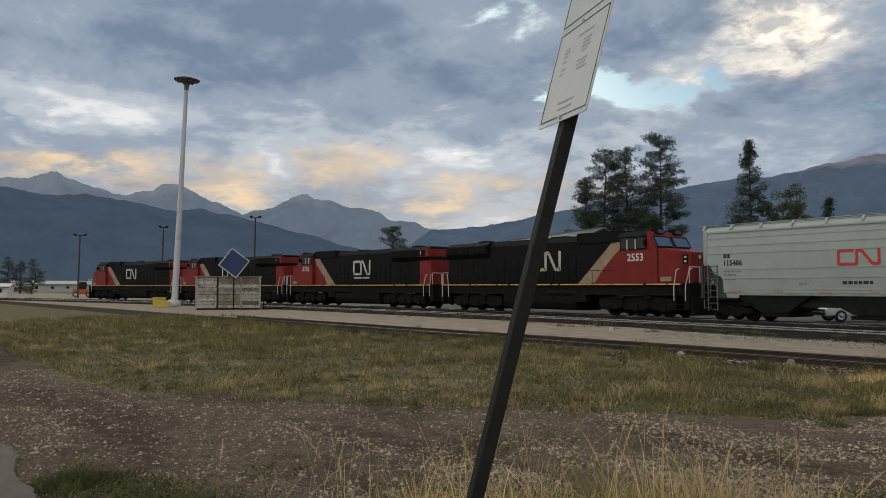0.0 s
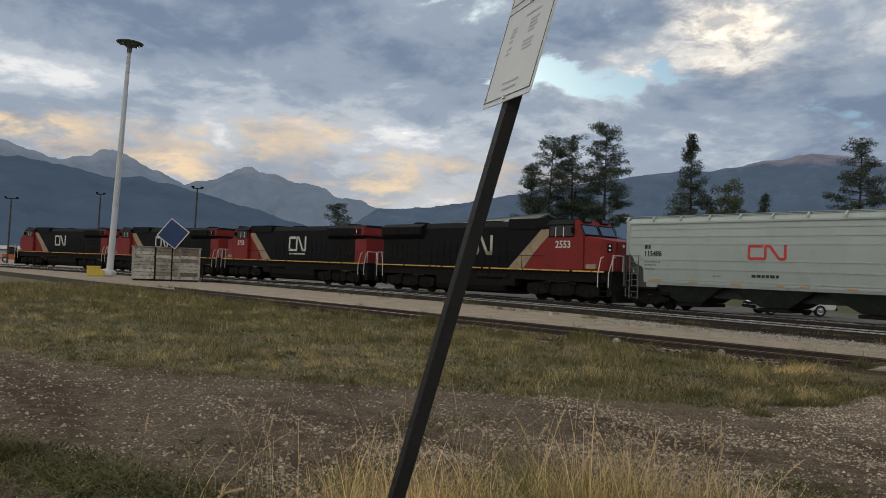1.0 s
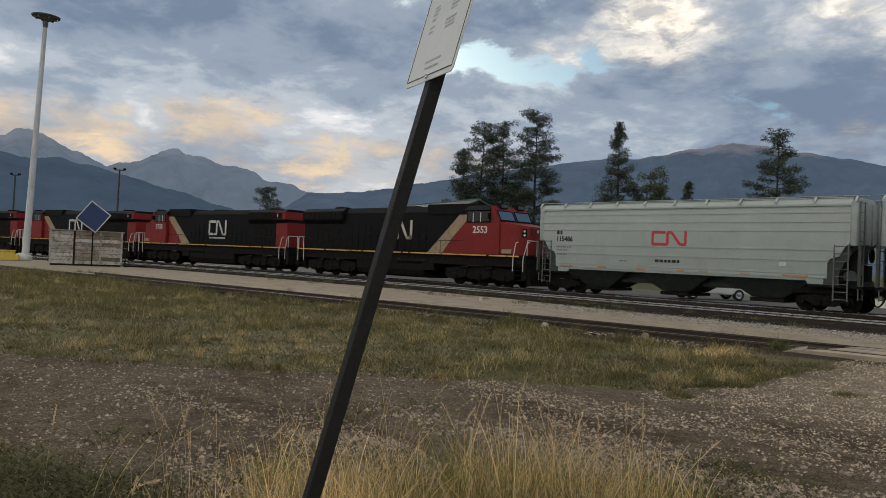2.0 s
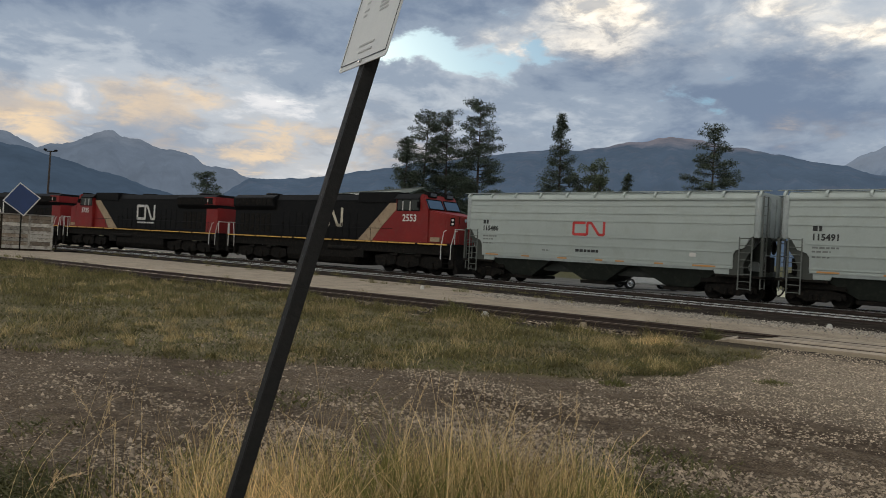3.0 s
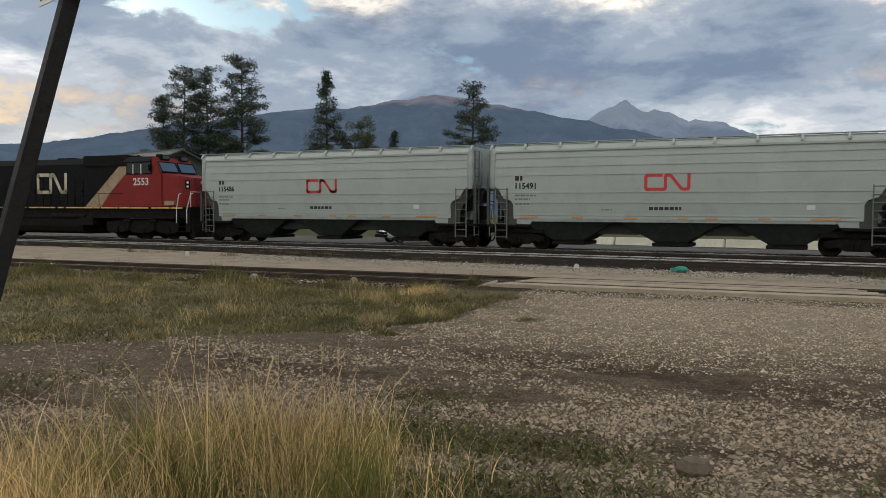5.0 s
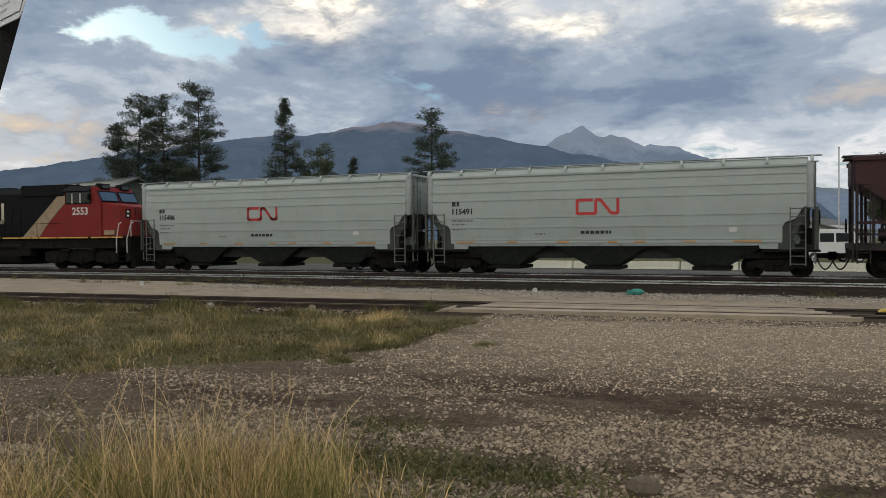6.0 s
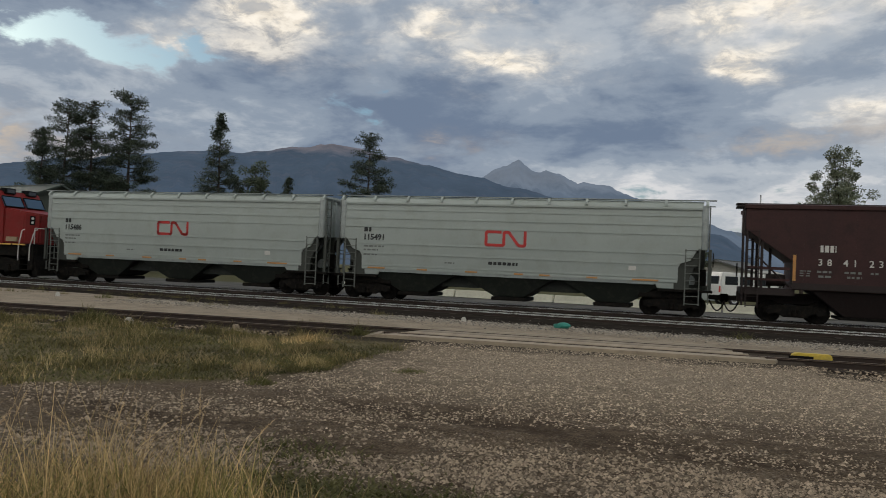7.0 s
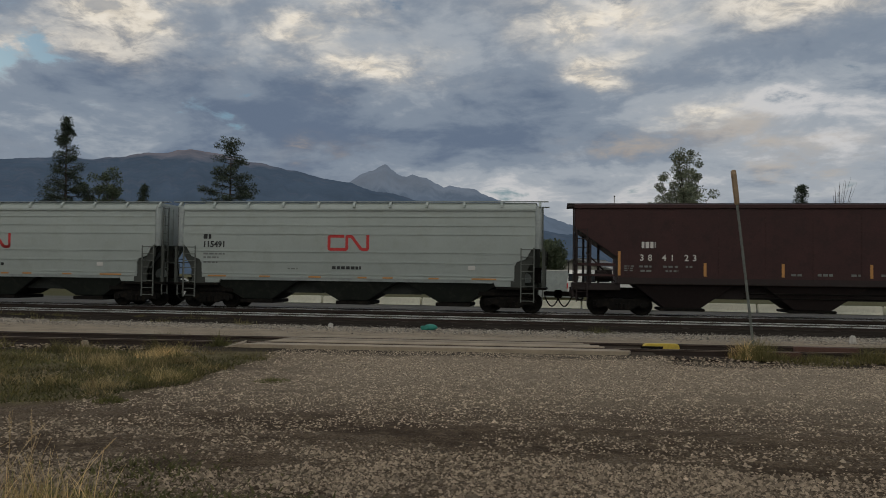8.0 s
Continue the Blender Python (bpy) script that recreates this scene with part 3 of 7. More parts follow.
# ---- mountains ----
def rock_material(name, forest, bare, haze, amount, treeline):
    """Forested slopes, bare above the treeline, with evening haze painted on as a faint surface glow."""
    m = paint(name, forest, 0.95, vary=0.45, scale=0.006, fine=0.05, bump=0.0, dirt=bare, dirt_amount=0.4, spec=0.0)
    nd, ln = m.node_tree.nodes, m.node_tree.links
    bsdf = nd["Principled BSDF"]
    co = nd.new("ShaderNodeTexCoord").outputs["Object"]
    sep = nd.new("ShaderNodeSeparateXYZ")
    ln.new(co, sep.inputs[0])
    patches = nd.new("ShaderNodeTexNoise")
    patches.inputs["Scale"].default_value, patches.inputs["Detail"].default_value, patches.inputs["Roughness"].default_value = 0.007, 9.0, 0.65
    ln.new(co, patches.inputs["Vector"])
    jag = nd.new("ShaderNodeMath")
    jag.operation = "MULTIPLY_ADD"
    ln.new(patches.outputs[0], jag.inputs[0])
    jag.inputs[1].default_value = 160.0
    ln.new(sep.outputs[2], jag.inputs[2])
    line = nd.new("ShaderNodeMapRange")
    line.inputs[1].default_value, line.inputs[2].default_value = treeline + 60, treeline + 130
    ln.new(jag.outputs[0], line.inputs[0])
    top = nd.new("ShaderNodeMix")
    top.data_type = "RGBA"
    ln.new(line.outputs[0], top.inputs[0])
    ln.new(bsdf.inputs["Base Color"].links[0].from_socket, top.inputs[6])
    top.inputs[7].default_value = (*(c * 2.2 for c in bare), 1)
    ln.new(top.outputs[2], bsdf.inputs["Base Color"])
    # haze painted over the slopes as surface emission, uneven in tone
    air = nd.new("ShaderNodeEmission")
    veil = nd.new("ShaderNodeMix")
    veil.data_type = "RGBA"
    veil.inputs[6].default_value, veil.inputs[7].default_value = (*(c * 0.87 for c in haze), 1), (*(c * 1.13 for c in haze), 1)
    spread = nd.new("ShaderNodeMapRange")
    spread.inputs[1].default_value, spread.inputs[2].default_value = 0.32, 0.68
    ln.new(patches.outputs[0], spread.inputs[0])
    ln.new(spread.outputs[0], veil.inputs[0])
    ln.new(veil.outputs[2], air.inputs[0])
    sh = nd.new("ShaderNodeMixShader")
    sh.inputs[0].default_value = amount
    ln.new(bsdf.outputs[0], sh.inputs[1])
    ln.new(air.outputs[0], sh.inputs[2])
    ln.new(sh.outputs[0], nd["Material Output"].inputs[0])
    return m


def mountain(name, label, peaks, base, dist, depth, az0, az1, material, rough, seed):
    """A range round the camera: peaks are (bearing, height in degrees, half width in degrees)."""
    na, nr = int((az1 - az0) * 7), 14
    vs = []
    for j in range(nr):
        w = j / (nr - 1)
        for i in range(na):
            az = az0 + (az1 - az0) * i / (na - 1)
            el = base + max(h * max(0.0, 1 - (abs(az - a) / b) ** 1.15) for a, h, b in peaks)
            el += rough * (noise.fractal(Vector((az * 0.55, seed, 0)), 0.8, 2.2, 6) - 0.1)
            fade = max(0.0, min(1.0, (az - az0) / 5, (az1 - az) / 6))
            top = dist * math.tan(radians(max(el * fade * fade * (3 - 2 * fade), 0.1)))
            back = w * depth
            z = top * (1 - (1 - min(1, w / 0.72)) ** 1.2) if w <= 0.72 else top * (1 - 0.8 * (w - 0.72) / 0.28)
            z += top * 0.3 * rough * noise.fractal(Vector((az * 0.8, w * 5, seed + 5)), 0.9, 2.1, 5) * min(1, w * 6) * (1 if w < 0.72 else 0.3) * (1 - (w / 0.72 if w < 0.72 else 1)) * 3
            d = dist + back - 0.72 * depth
            p = bearing(az) * d
            vs.append((p.x, p.y, z - 3))
    i, j = np.meshgrid(np.arange(na - 1), np.arange(nr - 1))
    k = (j * na + i).ravel()
    ob = bulk(name, vs, np.stack([k, k + 1, k + na + 1, k + na], 1), material, True)
    return tagged(ob, label, "mountain", kind="structure")


# each range gets its own painted haze colour and strength
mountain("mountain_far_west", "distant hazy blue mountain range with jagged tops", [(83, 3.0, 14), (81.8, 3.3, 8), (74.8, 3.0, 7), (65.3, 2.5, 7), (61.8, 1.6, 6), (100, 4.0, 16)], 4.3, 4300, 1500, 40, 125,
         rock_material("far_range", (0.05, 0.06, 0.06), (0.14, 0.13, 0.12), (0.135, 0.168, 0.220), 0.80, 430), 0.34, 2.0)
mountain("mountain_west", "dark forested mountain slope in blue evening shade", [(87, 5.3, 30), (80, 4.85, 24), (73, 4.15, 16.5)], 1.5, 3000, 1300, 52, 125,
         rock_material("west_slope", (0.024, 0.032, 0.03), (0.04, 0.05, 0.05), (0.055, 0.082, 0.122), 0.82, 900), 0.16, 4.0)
# bare summit, its colour warmed and brightened to paint in the low sun
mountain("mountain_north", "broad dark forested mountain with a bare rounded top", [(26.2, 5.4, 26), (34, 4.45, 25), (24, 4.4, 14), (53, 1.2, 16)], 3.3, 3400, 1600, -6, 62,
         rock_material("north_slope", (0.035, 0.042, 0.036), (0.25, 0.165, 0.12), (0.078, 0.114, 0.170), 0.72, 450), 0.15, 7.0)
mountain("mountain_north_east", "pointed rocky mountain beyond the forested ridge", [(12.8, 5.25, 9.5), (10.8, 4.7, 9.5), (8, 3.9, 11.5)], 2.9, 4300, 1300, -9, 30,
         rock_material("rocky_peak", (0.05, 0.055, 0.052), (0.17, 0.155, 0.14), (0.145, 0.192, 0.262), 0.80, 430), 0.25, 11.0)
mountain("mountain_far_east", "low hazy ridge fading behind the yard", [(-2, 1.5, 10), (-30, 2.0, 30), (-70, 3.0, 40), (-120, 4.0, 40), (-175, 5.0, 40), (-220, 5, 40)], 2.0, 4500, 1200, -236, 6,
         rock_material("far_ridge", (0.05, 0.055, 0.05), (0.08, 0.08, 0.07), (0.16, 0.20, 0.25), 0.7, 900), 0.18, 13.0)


# ---- tracks ----
def rail_mesh(name, y0, off, u0, u1, step, head):
    """A rail with foot, web and head along a far track, or along the near siding where y0 is None."""
    prof = [(-0.07, -0.17), (0.07, -0.17), (0.07, -0.155), (0.012, -0.13), (0.012, -0.04), (0.036, -0.03), (0.036, -0.004), (-0.036, -0.004), (-0.036, -0.03), (-0.012, -0.04), (-0.012, -0.13), (-0.07, -0.155)]
    us = list(np.arange(u0, u1, step)) + [u1]
    s, cap = Shape(), Shape()
    for target, pr in ((s, prof), (cap, [(-0.038, -0.030), (0.038, -0.030), (0.038, -0.027), (0.022, 0.0), (-0.022, 0.0), (-0.038, -0.027)])):
        n, vs = len(pr), []
        for u in us:
            if y0 is None:
                x, y, a = u, near_y(u), math.atan(0.078)
            else:
                x, y, a = along(u, y0)
            for p, q in pr:
                d = off + p
                vs.append((x - math.sin(a) * d, y + math.cos(a) * d, RAIL + q))
        fs = [(k * n + i, k * n + (i + 1) % n, (k + 1) * n + (i + 1) % n, (k + 1) * n + i) for k in range(len(us) - 1) for i in range(n)]
        target.add(vs, fs + [tuple(range(n)), tuple(range(len(vs) - n, len(vs)))])
    return s.mesh(name, M_RAIL), cap.mesh(name, head)


def lay_track(name, label, y0, u0, u1, head, tie_gap, tie_z):
    t = thing(name, label, "railway track", kind="structure")
    for off in (-0.7525, 0.7525):
        a, b = rail_mesh("rail", y0, off, u0, u1, 3.0, head)
        r = part("rail", a, M_RAIL, t)
        part("rail_head", b, head, r, "shiny worn running surface" if head is M_RAIL_TOP else "dull rusty running surface")
    tie = Shape().box(-0.115, 0.115, -1.3, 1.3, -0.16, 0).mesh("tie", M_TIE, 0.012)
    u = u0
    while u < u1:
        u += tie_gap * random.uniform(0.9, 1.1)
        x, y, a = (u, near_y(u), math.atan(0.078)) if y0 is None else along(u, y0)
        if y0 is None and -6.6 < x < 1.7:
            continue
        ob = new("tie", tie)
        ob.parent = t
        ob.matrix_basis = pose(x, y + random.uniform(-0.06, 0.06), tie_z + random.uniform(-0.012, 0.012), 0, 0, math.degrees(a) + random.uniform(-2, 2))
    return t


lay_track("track_siding", "rusty siding track with dark ties sunk in weeds", None, -44, 14, M_RAIL_DULL, 0.56, 0.0)
lay_track("track_middle", "empty track with polished rails beside the train", MID_Y, -125, 24, M_RAIL_TOP, 0.62, 0.02)
lay_track("track_train", "track under the standing and moving freight train", TRAIN_Y, -140, 40, M_RAIL_TOP, 0.62, 0.02)


def ballast_bed(name, y0, south, north, u0, u1, z, base):
    """A low bank under a track with sloping shoulders."""
    prof = [(south - 0.5, -0.05), (south, z * 0.6), (south + 0.5, z), (north - 0.5, z), (north, z * 0.5), (north + 0.4, -0.05)]
    us = np.arange(u0, u1 + 0.1, 2.0)
    vs = []
    for u in us:
        x, y, a = along(u, y0)
        for d, h in prof:
            e = d + 0.25 * ripple(u, d, 0.6) + (1.7 * min(1.0, max(0.0, (-16 - u) / 8)) if d < south + 1 else 0)
            vs.append((x - math.sin(a) * e, y + math.cos(a) * e, h))
    n = len(prof)
    i, j = np.meshgrid(np.arange(n - 1), np.arange(len(us) - 1))
    k = (j * n + i).ravel()
    return tagged(bulk(name, vs, np.stack([k, k + 1, k + n + 1, k + n], 1), base, False), "dark oily ballast under the far tracks", "ballast", kind="structure")


M_BED = paint("oily_ballast", (0.030, 0.025, 0.021), 0.95, vary=0.35, scale=0.7, fine=22, bump=1.0, dirt=(0.075, 0.064, 0.052), dirt_amount=0.4, spec=0.0)
ballast_bed("ballast_bed", MID_Y, -3.9, 8.2, -140, 40, 0.015, M_BED)


def plank_crossing():
    """Long weathered planks let in beside and between the siding's rails."""
    t = thing("plank_crossing", "weathered timber plank crossing over the siding", "level crossing", kind="structure")
    a = math.atan(0.078)
    for off, w, x0, x1 in ((-1.34, 0.30, -6.7, 1.75), (-1.02, 0.30, -6.6, 1.55), (-0.48, 0.28, -6.45, 1.25), (-0.17, 0.28, -6.4, 1.15), (0.15, 0.28, -6.35, 0.95), (0.46, 0.28, -6.35, 0.8), (1.02, 0.3, -6.3, 0.6), (1.33, 0.3, -6.3, 0.5)):
        cx, half = (x0 + x1) / 2, (x1 - x0) / 2
        s = Shape()
        s.prism([(-half, -w / 2), (half - 0.1, -w / 2), (half, w / 2), (-half + 0.14, w / 2)], -0.14, 0.0, "z")
        part("plank", s, M_PLANK, t, bevel=0.012, at=pose(cx, near_y(cx) + off, RAIL + random.uniform(-0.012, 0.006), random.uniform(-0.6, 0.6), 0, math.degrees(a)))
    ramp = Shape().prism([(-0.55, -0.06), (0.35, 0.14), (0.35, 0.06), (-0.55, -0.14)], -0.35, 0.35, "y")
    part("ramp_board", ramp, M_PLANK, t, "splintered plank end sloping down", at=pose(-7.0, near_y(-7.0) - 1.15, 0.03, 0, 0, 18))


plank_crossing()


# ---- the freight train ----
VEHICLES, WHEELSETS = [], []      # what motions() keys


def rolled(t):
    """How far the train has rolled along the track at t seconds."""
    return -1.075 * t + 0.0027 * t * t


def vehicle_pose(u, span, turned):
    ax, ay, _ = along(u - span)
    bx, by, _ = along(u + span)
    a = math.degrees(math.atan2(by - ay, bx - ax))
    return pose((ax + bx) / 2, (ay + by) / 2, RAIL, 0, 0, a + (180 if turned else 0))


def wheelset(parent, x, r, turned):
    s = Shape()
    prof = [(0.10, -0.12), (0.10, -0.05), (r * 0.42, -0.03), (r * 0.80, -0.045), (r * 0.83, -0.06), (r - 0.01, -0.06), (r, -0.05), (r, 0.045), (r + 0.028, 0.055), (r + 0.028, 0.075), (r * 0.83, 0.075), (r * 0.8, 0.03), (r * 0.42, 0.02), (0.1, 0.05)]
    s.lathe(prof, 28, "y", (0, -0.76, 0))
    s.lathe([(q, -h) for q, h in prof][::-1], 28, "y", (0, 0.76, 0))
    s.tube((0, -0.95, 0), (0, 0.95, 0), 0.085, 12)
    for k in range(5):
        a = 2 * math.pi * k / 5
        for y in (-0.80, 0.80):
            s.tube((0.62 * r * math.cos(a), y - 0.012, 0.62 * r * math.sin(a)), (0.62 * r * math.cos(a), y + 0.012, 0.62 * r * math.sin(a)), 0.05, 6)
    ob = part("wheelset", s, M_UNDER, parent, "steel wheels on an axle", smooth=True, at=pose(x, 0, r))
    WHEELSETS.append((ob, x, r, turned))
    return ob


def freight_truck(car, x, r=0.42):
    """Two-axle truck: cast side frames with a window for the springs."""
    t = part("truck", Shape().box(-0.2, 0.2, -0.98, 0.98, 0.35, 0.68), M_UNDER, car, "grimy cast steel truck", 0.02, at=pose(x, 0, 0))
    for sgn in (-1, 1):
        y0, y1 = sorted((sgn * 1.02, sgn * 1.14))
        s = Shape()
        s.prism([(-1.12, 0.36), (-0.66, 0.36), (-0.40, 0.22), (0.40, 0.22), (0.66, 0.36), (1.12, 0.36), (1.12, 0.58), (0.62, 0.70), (-0.62, 0.70), (-1.12, 0.58)], y0, y1)
        part("side_frame", s, M_UNDER, t, bevel=0.02)
        sp = Shape()
        for dx in (-0.17, 0.0, 0.17):
            sp.tube((dx, sgn * 1.15, 0.29), (dx, sgn * 1.15, 0.50), 0.07, 10)
        part("springs", sp, M_UNDER, t)
        for dx in (-0.89, 0.89):
            part("bearing_cap", Shape().tube((dx, sgn * 1.10, r), (dx, sgn * 1.22, r), 0.11, 12), M_UNDER, t)
    part("brake_beam", Shape().box(-0.52, 0.52, -0.62, 0.62, 0.26, 0.62), M_UNDER, t, bevel=0.04)
    for dx in (-0.89, 0.89):
        wheelset(t, dx, r, False)
    return t


def coupler(car, x, side):
    s = Shape().box(min(x, x + side * 0.75), max(x, x + side * 0.75), -0.09, 0.09, 0.74, 0.94)
    s.box(x + side * 0.62 - 0.16, x + side * 0.62 + 0.16, -0.17, 0.17, 0.66, 1.0)
    part("coupler", s, M_UNDER, car, bevel=0.03)
    hose = [(x + side * (0.05 + 0.62 * k / 8), -0.32, 0.72 - 0.42 * math.sin(math.pi * k / 8)) for k in range(9)]
    part("air_hose", Shape().pipe(hose, 0.03), M_UNDER, car, "black rubber brake hose", smooth=True)


def ladder(car, x0, x1, y, z0, z1, n, material, name="ladder"):
    s = Shape()
    for x in (x0, x1):
        s.box(x - 0.022, x + 0.022, y - 0.022, y + 0.022, z0, z1)
    for k in range(n):
        z = z0 + 0.06 + (z1 - z0 - 0.12) * k / (n - 1)
        s.tube((x0, y, z), (x1, y, z), 0.016, 6)
    return part(name, s, material, car)


def end_ladder(car, x, y0, y1, z0, z1, n, material):
    s = Shape()
    for y in (y0, y1):
        s.box(x - 0.022, x + 0.022, y - 0.022, y + 0.022, z0, z1)
    for k in range(n):
        z = z0 + 0.06 + (z1 - z0 - 0.12) * k / (n - 1)
        s.tube((x, y0, z), (x, y1, z), 0.016, 6)
    return part("end_ladder", s, material, car)


def ribbon(pts, w, y, depth=0.004):
    """A flat stroke of width w through pts in the plane y."""
    s = Shape()
    for (ax, az), (bx, bz) in zip(pts, pts[1:]):
        d = Vector((bx - ax, bz - az)).normalized() * (w / 2)
        n = Vector((-d.y, d.x))
        a, b = Vector((ax, az)) - d * 0.92, Vector((bx, bz)) + d * 0.92
        s.prism([tuple(a + n), tuple(b + n), tuple(b - n), tuple(a - n)], y - depth, y)
    return s


def rounded(pts, r=0.18):
    out = [pts[0]]
    for a, b, c in zip(pts, pts[1:], pts[2:]):
        a, b, c = Vector(a), Vector(b), Vector(c)
        p, q = b + (a - b).normalized() * r, b + (c - b).normalized() * r
        out += [tuple(((1 - k) ** 2) * p + 2 * k * (1 - k) * b + k * k * q) for k in (0, 0.33, 0.67, 1)]
    return out + [pts[-1]]


def mark(car, cx, cz, w, h, y, stroke, material, label):
    """The railway's mark as one plain bent band and its second half."""
    x0, x1, z0, z1 = cx - w / 2, cx + w / 2, cz - h / 2, cz + h / 2
    a = x0 + 0.46 * w
    band = [(a - 0.10 * w, z1), (x0, z1), (x0, z0), (a, z0), (a, z1), (a + 0.12 * w, z1), (x1 - 0.16 * w, z0), (x1, z0), (x1, z1)]
    flip = -1 if y > 0 else 1
    pts = [((p - cx) * flip + cx, q) for p, q in rounded(band, 0.055 * w)]
    s = ribbon(pts, stroke, y, -0.004 if y > 0 else 0.004)
    part("mark", s, material, car, label)


def bars(car, rows, y, material, name="small_print"):
    """Writing too small to read: rows of (x0, x1, z, height)."""
    s = Shape()
    for x0, x1, z, h in rows:
        x = x0
        while x < x1 - 0.02:
            w = min(random.uniform(0.09, 0.22), x1 - x)
            s.box(x, x + w, min(y, y - 0.003), max(y, y - 0.003), z - h / 2, z + h / 2)
            x += w + 0.05
    return tagged(part(name, s, material, car, "small lettering"), kind="stuff")


def front(x, z, y):
    """A plane for writing that faces the camera's side of the track."""
    return pose(x, y, z, 90, 0, 0)


def back(x, z, y):
    """The same on the other flank of a thing."""
    return pose(x, y, z, 90, 0, 180)


def flank(z):
    """Half width of the grey hopper's gently bulging side at height z."""
    return 1.60 - 0.036 * (z - 3.1) ** 2


def bulged(name, shape, sgn, material, parent):
    """A flat side sheet cut along its height and bent to the bulge."""
    me = shape.mesh(name, material, 0.012)
    bm = bmesh.new()
    bm.from_mesh(me)
    for z in np.arange(1.5, 4.3, 0.25):
        bmesh.ops.bisect_plane(bm, geom=bm.verts[:] + bm.edges[:] + bm.faces[:], plane_co=(0, 0, z), plane_no=(0, 0, 1))
    for v in bm.verts:
        v.co.y += sgn * (flank(v.co.z) - 1.60)
    for f in bm.faces:
        f.smooth = True
    for e in bm.edges:
        e.smooth = len(e.link_faces) != 2 or e.calc_face_angle(0) < 0.5
    bm.to_mesh(me)
    bm.free()
    return part(name, me, material, parent)


def grain_hopper(u, number):
    """Modern covered hopper car in pale grey with dark underbody."""
    car = thing("hopper_car", "pale grey covered grain hopper car with red mark, numbered " + number, "freight car", "grey hopper cars")
    hw = 1.60
    # hull behind the side sheets: slope sheets at the ends
    s = Shape().prism([(-7.70, 4.35), (-7.70, 2.85), (-6.05, 1.25), (6.05, 1.25), (7.70, 2.85), (7.70, 4.35)], -1.5, 1.5)
    part("hull", s, M_GREY_END, car, bevel=0.02)
    for sgn in (-1, 1):
        y0, y1 = sorted((sgn * 1.5, sgn * hw))
        s = Shape().prism([(-7.82, 4.33), (-7.82, 2.80), (-7.66, 2.70), (-7.42, 2.28), (-7.05, 2.16), (-6.95, 1.98), (-6.95, 1.12), (-6.15, 1.12), (-6.05, 1.37), (6.05, 1.37), (6.15, 1.12), (6.95, 1.12), (6.95, 1.98), (7.05, 2.16), (7.42, 2.28), (7.66, 2.70), (7.82, 2.80), (7.82, 4.33)], y0, y1)
        bulged("side_sheet", s, sgn, M_GREY, car)
        for z, half in ((4.06, 7.80), (3.68, 7.80), (3.30, 7.80), (2.53, 7.5), (2.09, 6.9), (1.55, 6.9)):
            b0, b1 = sorted((sgn * (flank(z) - 0.01), sgn * (flank(z) + 0.022)))
            part("side_rib", Shape().prism([(-half, z - 0.032), (half, z - 0.032), (half, z + 0.02), (-half, z + 0.02)], b0, b1), M_GREY, car, bevel=0.008)
        b0, b1 = sorted((sgn * (flank(4.35) - 0.03), sgn * (flank(4.35) + 0.06)))
        part("top_chord", Shape().box(-7.85, 7.85, b0, b1, 4.31, 4.42), M_GREY, car, bevel=0.015)
        b0, b1 = sorted((sgn * (flank(1.42) - 0.03), sgn * (flank(1.42) + 0.03)))
        part("side_sill", Shape().box(-6.9, 6.9, b0, b1, 1.37, 1.47), M_GREY, car, bevel=0.01)
        yf = sgn * (flank(1.42) + 0.03)
        for x0, x1 in ((-6.65, -5.8), (-4.25, -3.75), (-2.0, -1.45), (0.2, 0.6), (1.3, 1.75), (3.3, 3.75), (5.15, 6.2)):
            part("reflector_strip", Shape().box(x0, x1, min(yf, yf + sgn * 0.006), max(yf, yf + sgn * 0.006), 1.39, 1.46), M_ORANGE, car, "faded orange reflector strip")
    # roof, running boards on brackets, hatch covers
    s = Shape().prism([(-1.60, 4.40), (-1.52, 4.56), (-1.36, 4.66), (-0.6, 4.70), (0.6, 4.70), (1.36, 4.66), (1.52, 4.56), (1.60, 4.40), (1.5, 4.33), (-1.5, 4.33)], -7.86, 7.86, "x")
    part("roof", s, M_GREY, car)
    part("hatch_trough", Shape().box(-7.4, 7.4, -0.32, 0.32, 4.70, 4.78), M_GREY, car, bevel=0.02)
    for y in (-1.32, 1.32):
        s = Shape().box(-8.35, 8.35, y - 0.16, y + 0.12, 4.705, 4.735)
        part("running_board", s, M_GREY_END, car)
        for k in range(11):
            x = -8.0 + 1.6 * k
            e = 1 if y > 0 else -1
            part("bracket", Shape().prism([(e * 1.33, 4.62), (e * 1.50, 4.46), (e * 1.66, 4.46), (e * 1.64, 4.56), (e * 1.48, 4.705), (e * 1.33, 4.705)], x - 0.055, x + 0.055, "x"), M_GREY, car, bevel=0.008)
    # hopper pockets and outlets
    for x in (-4.55, -0.15, 4.3):
        s = Shape()
        top = [(x - 2.25, -1.45, 1.38), (x + 2.25, -1.45, 1.38), (x + 2.25, 1.45, 1.38), (x - 2.25, 1.45, 1.38)]
        bot = [(x - 0.66, -0.95, 0.42), (x + 0.66, -0.95, 0.42), (x + 0.66, 0.95, 0.42), (x - 0.66, 0.95, 0.42)]
        s.add(bot + top, [(0, 1, 2, 3), (4, 7, 6, 5), (0, 4, 5, 1), (1, 5, 6, 2), (2, 6, 7, 3), (3, 7, 4, 0)])
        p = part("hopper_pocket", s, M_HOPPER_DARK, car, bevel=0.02)
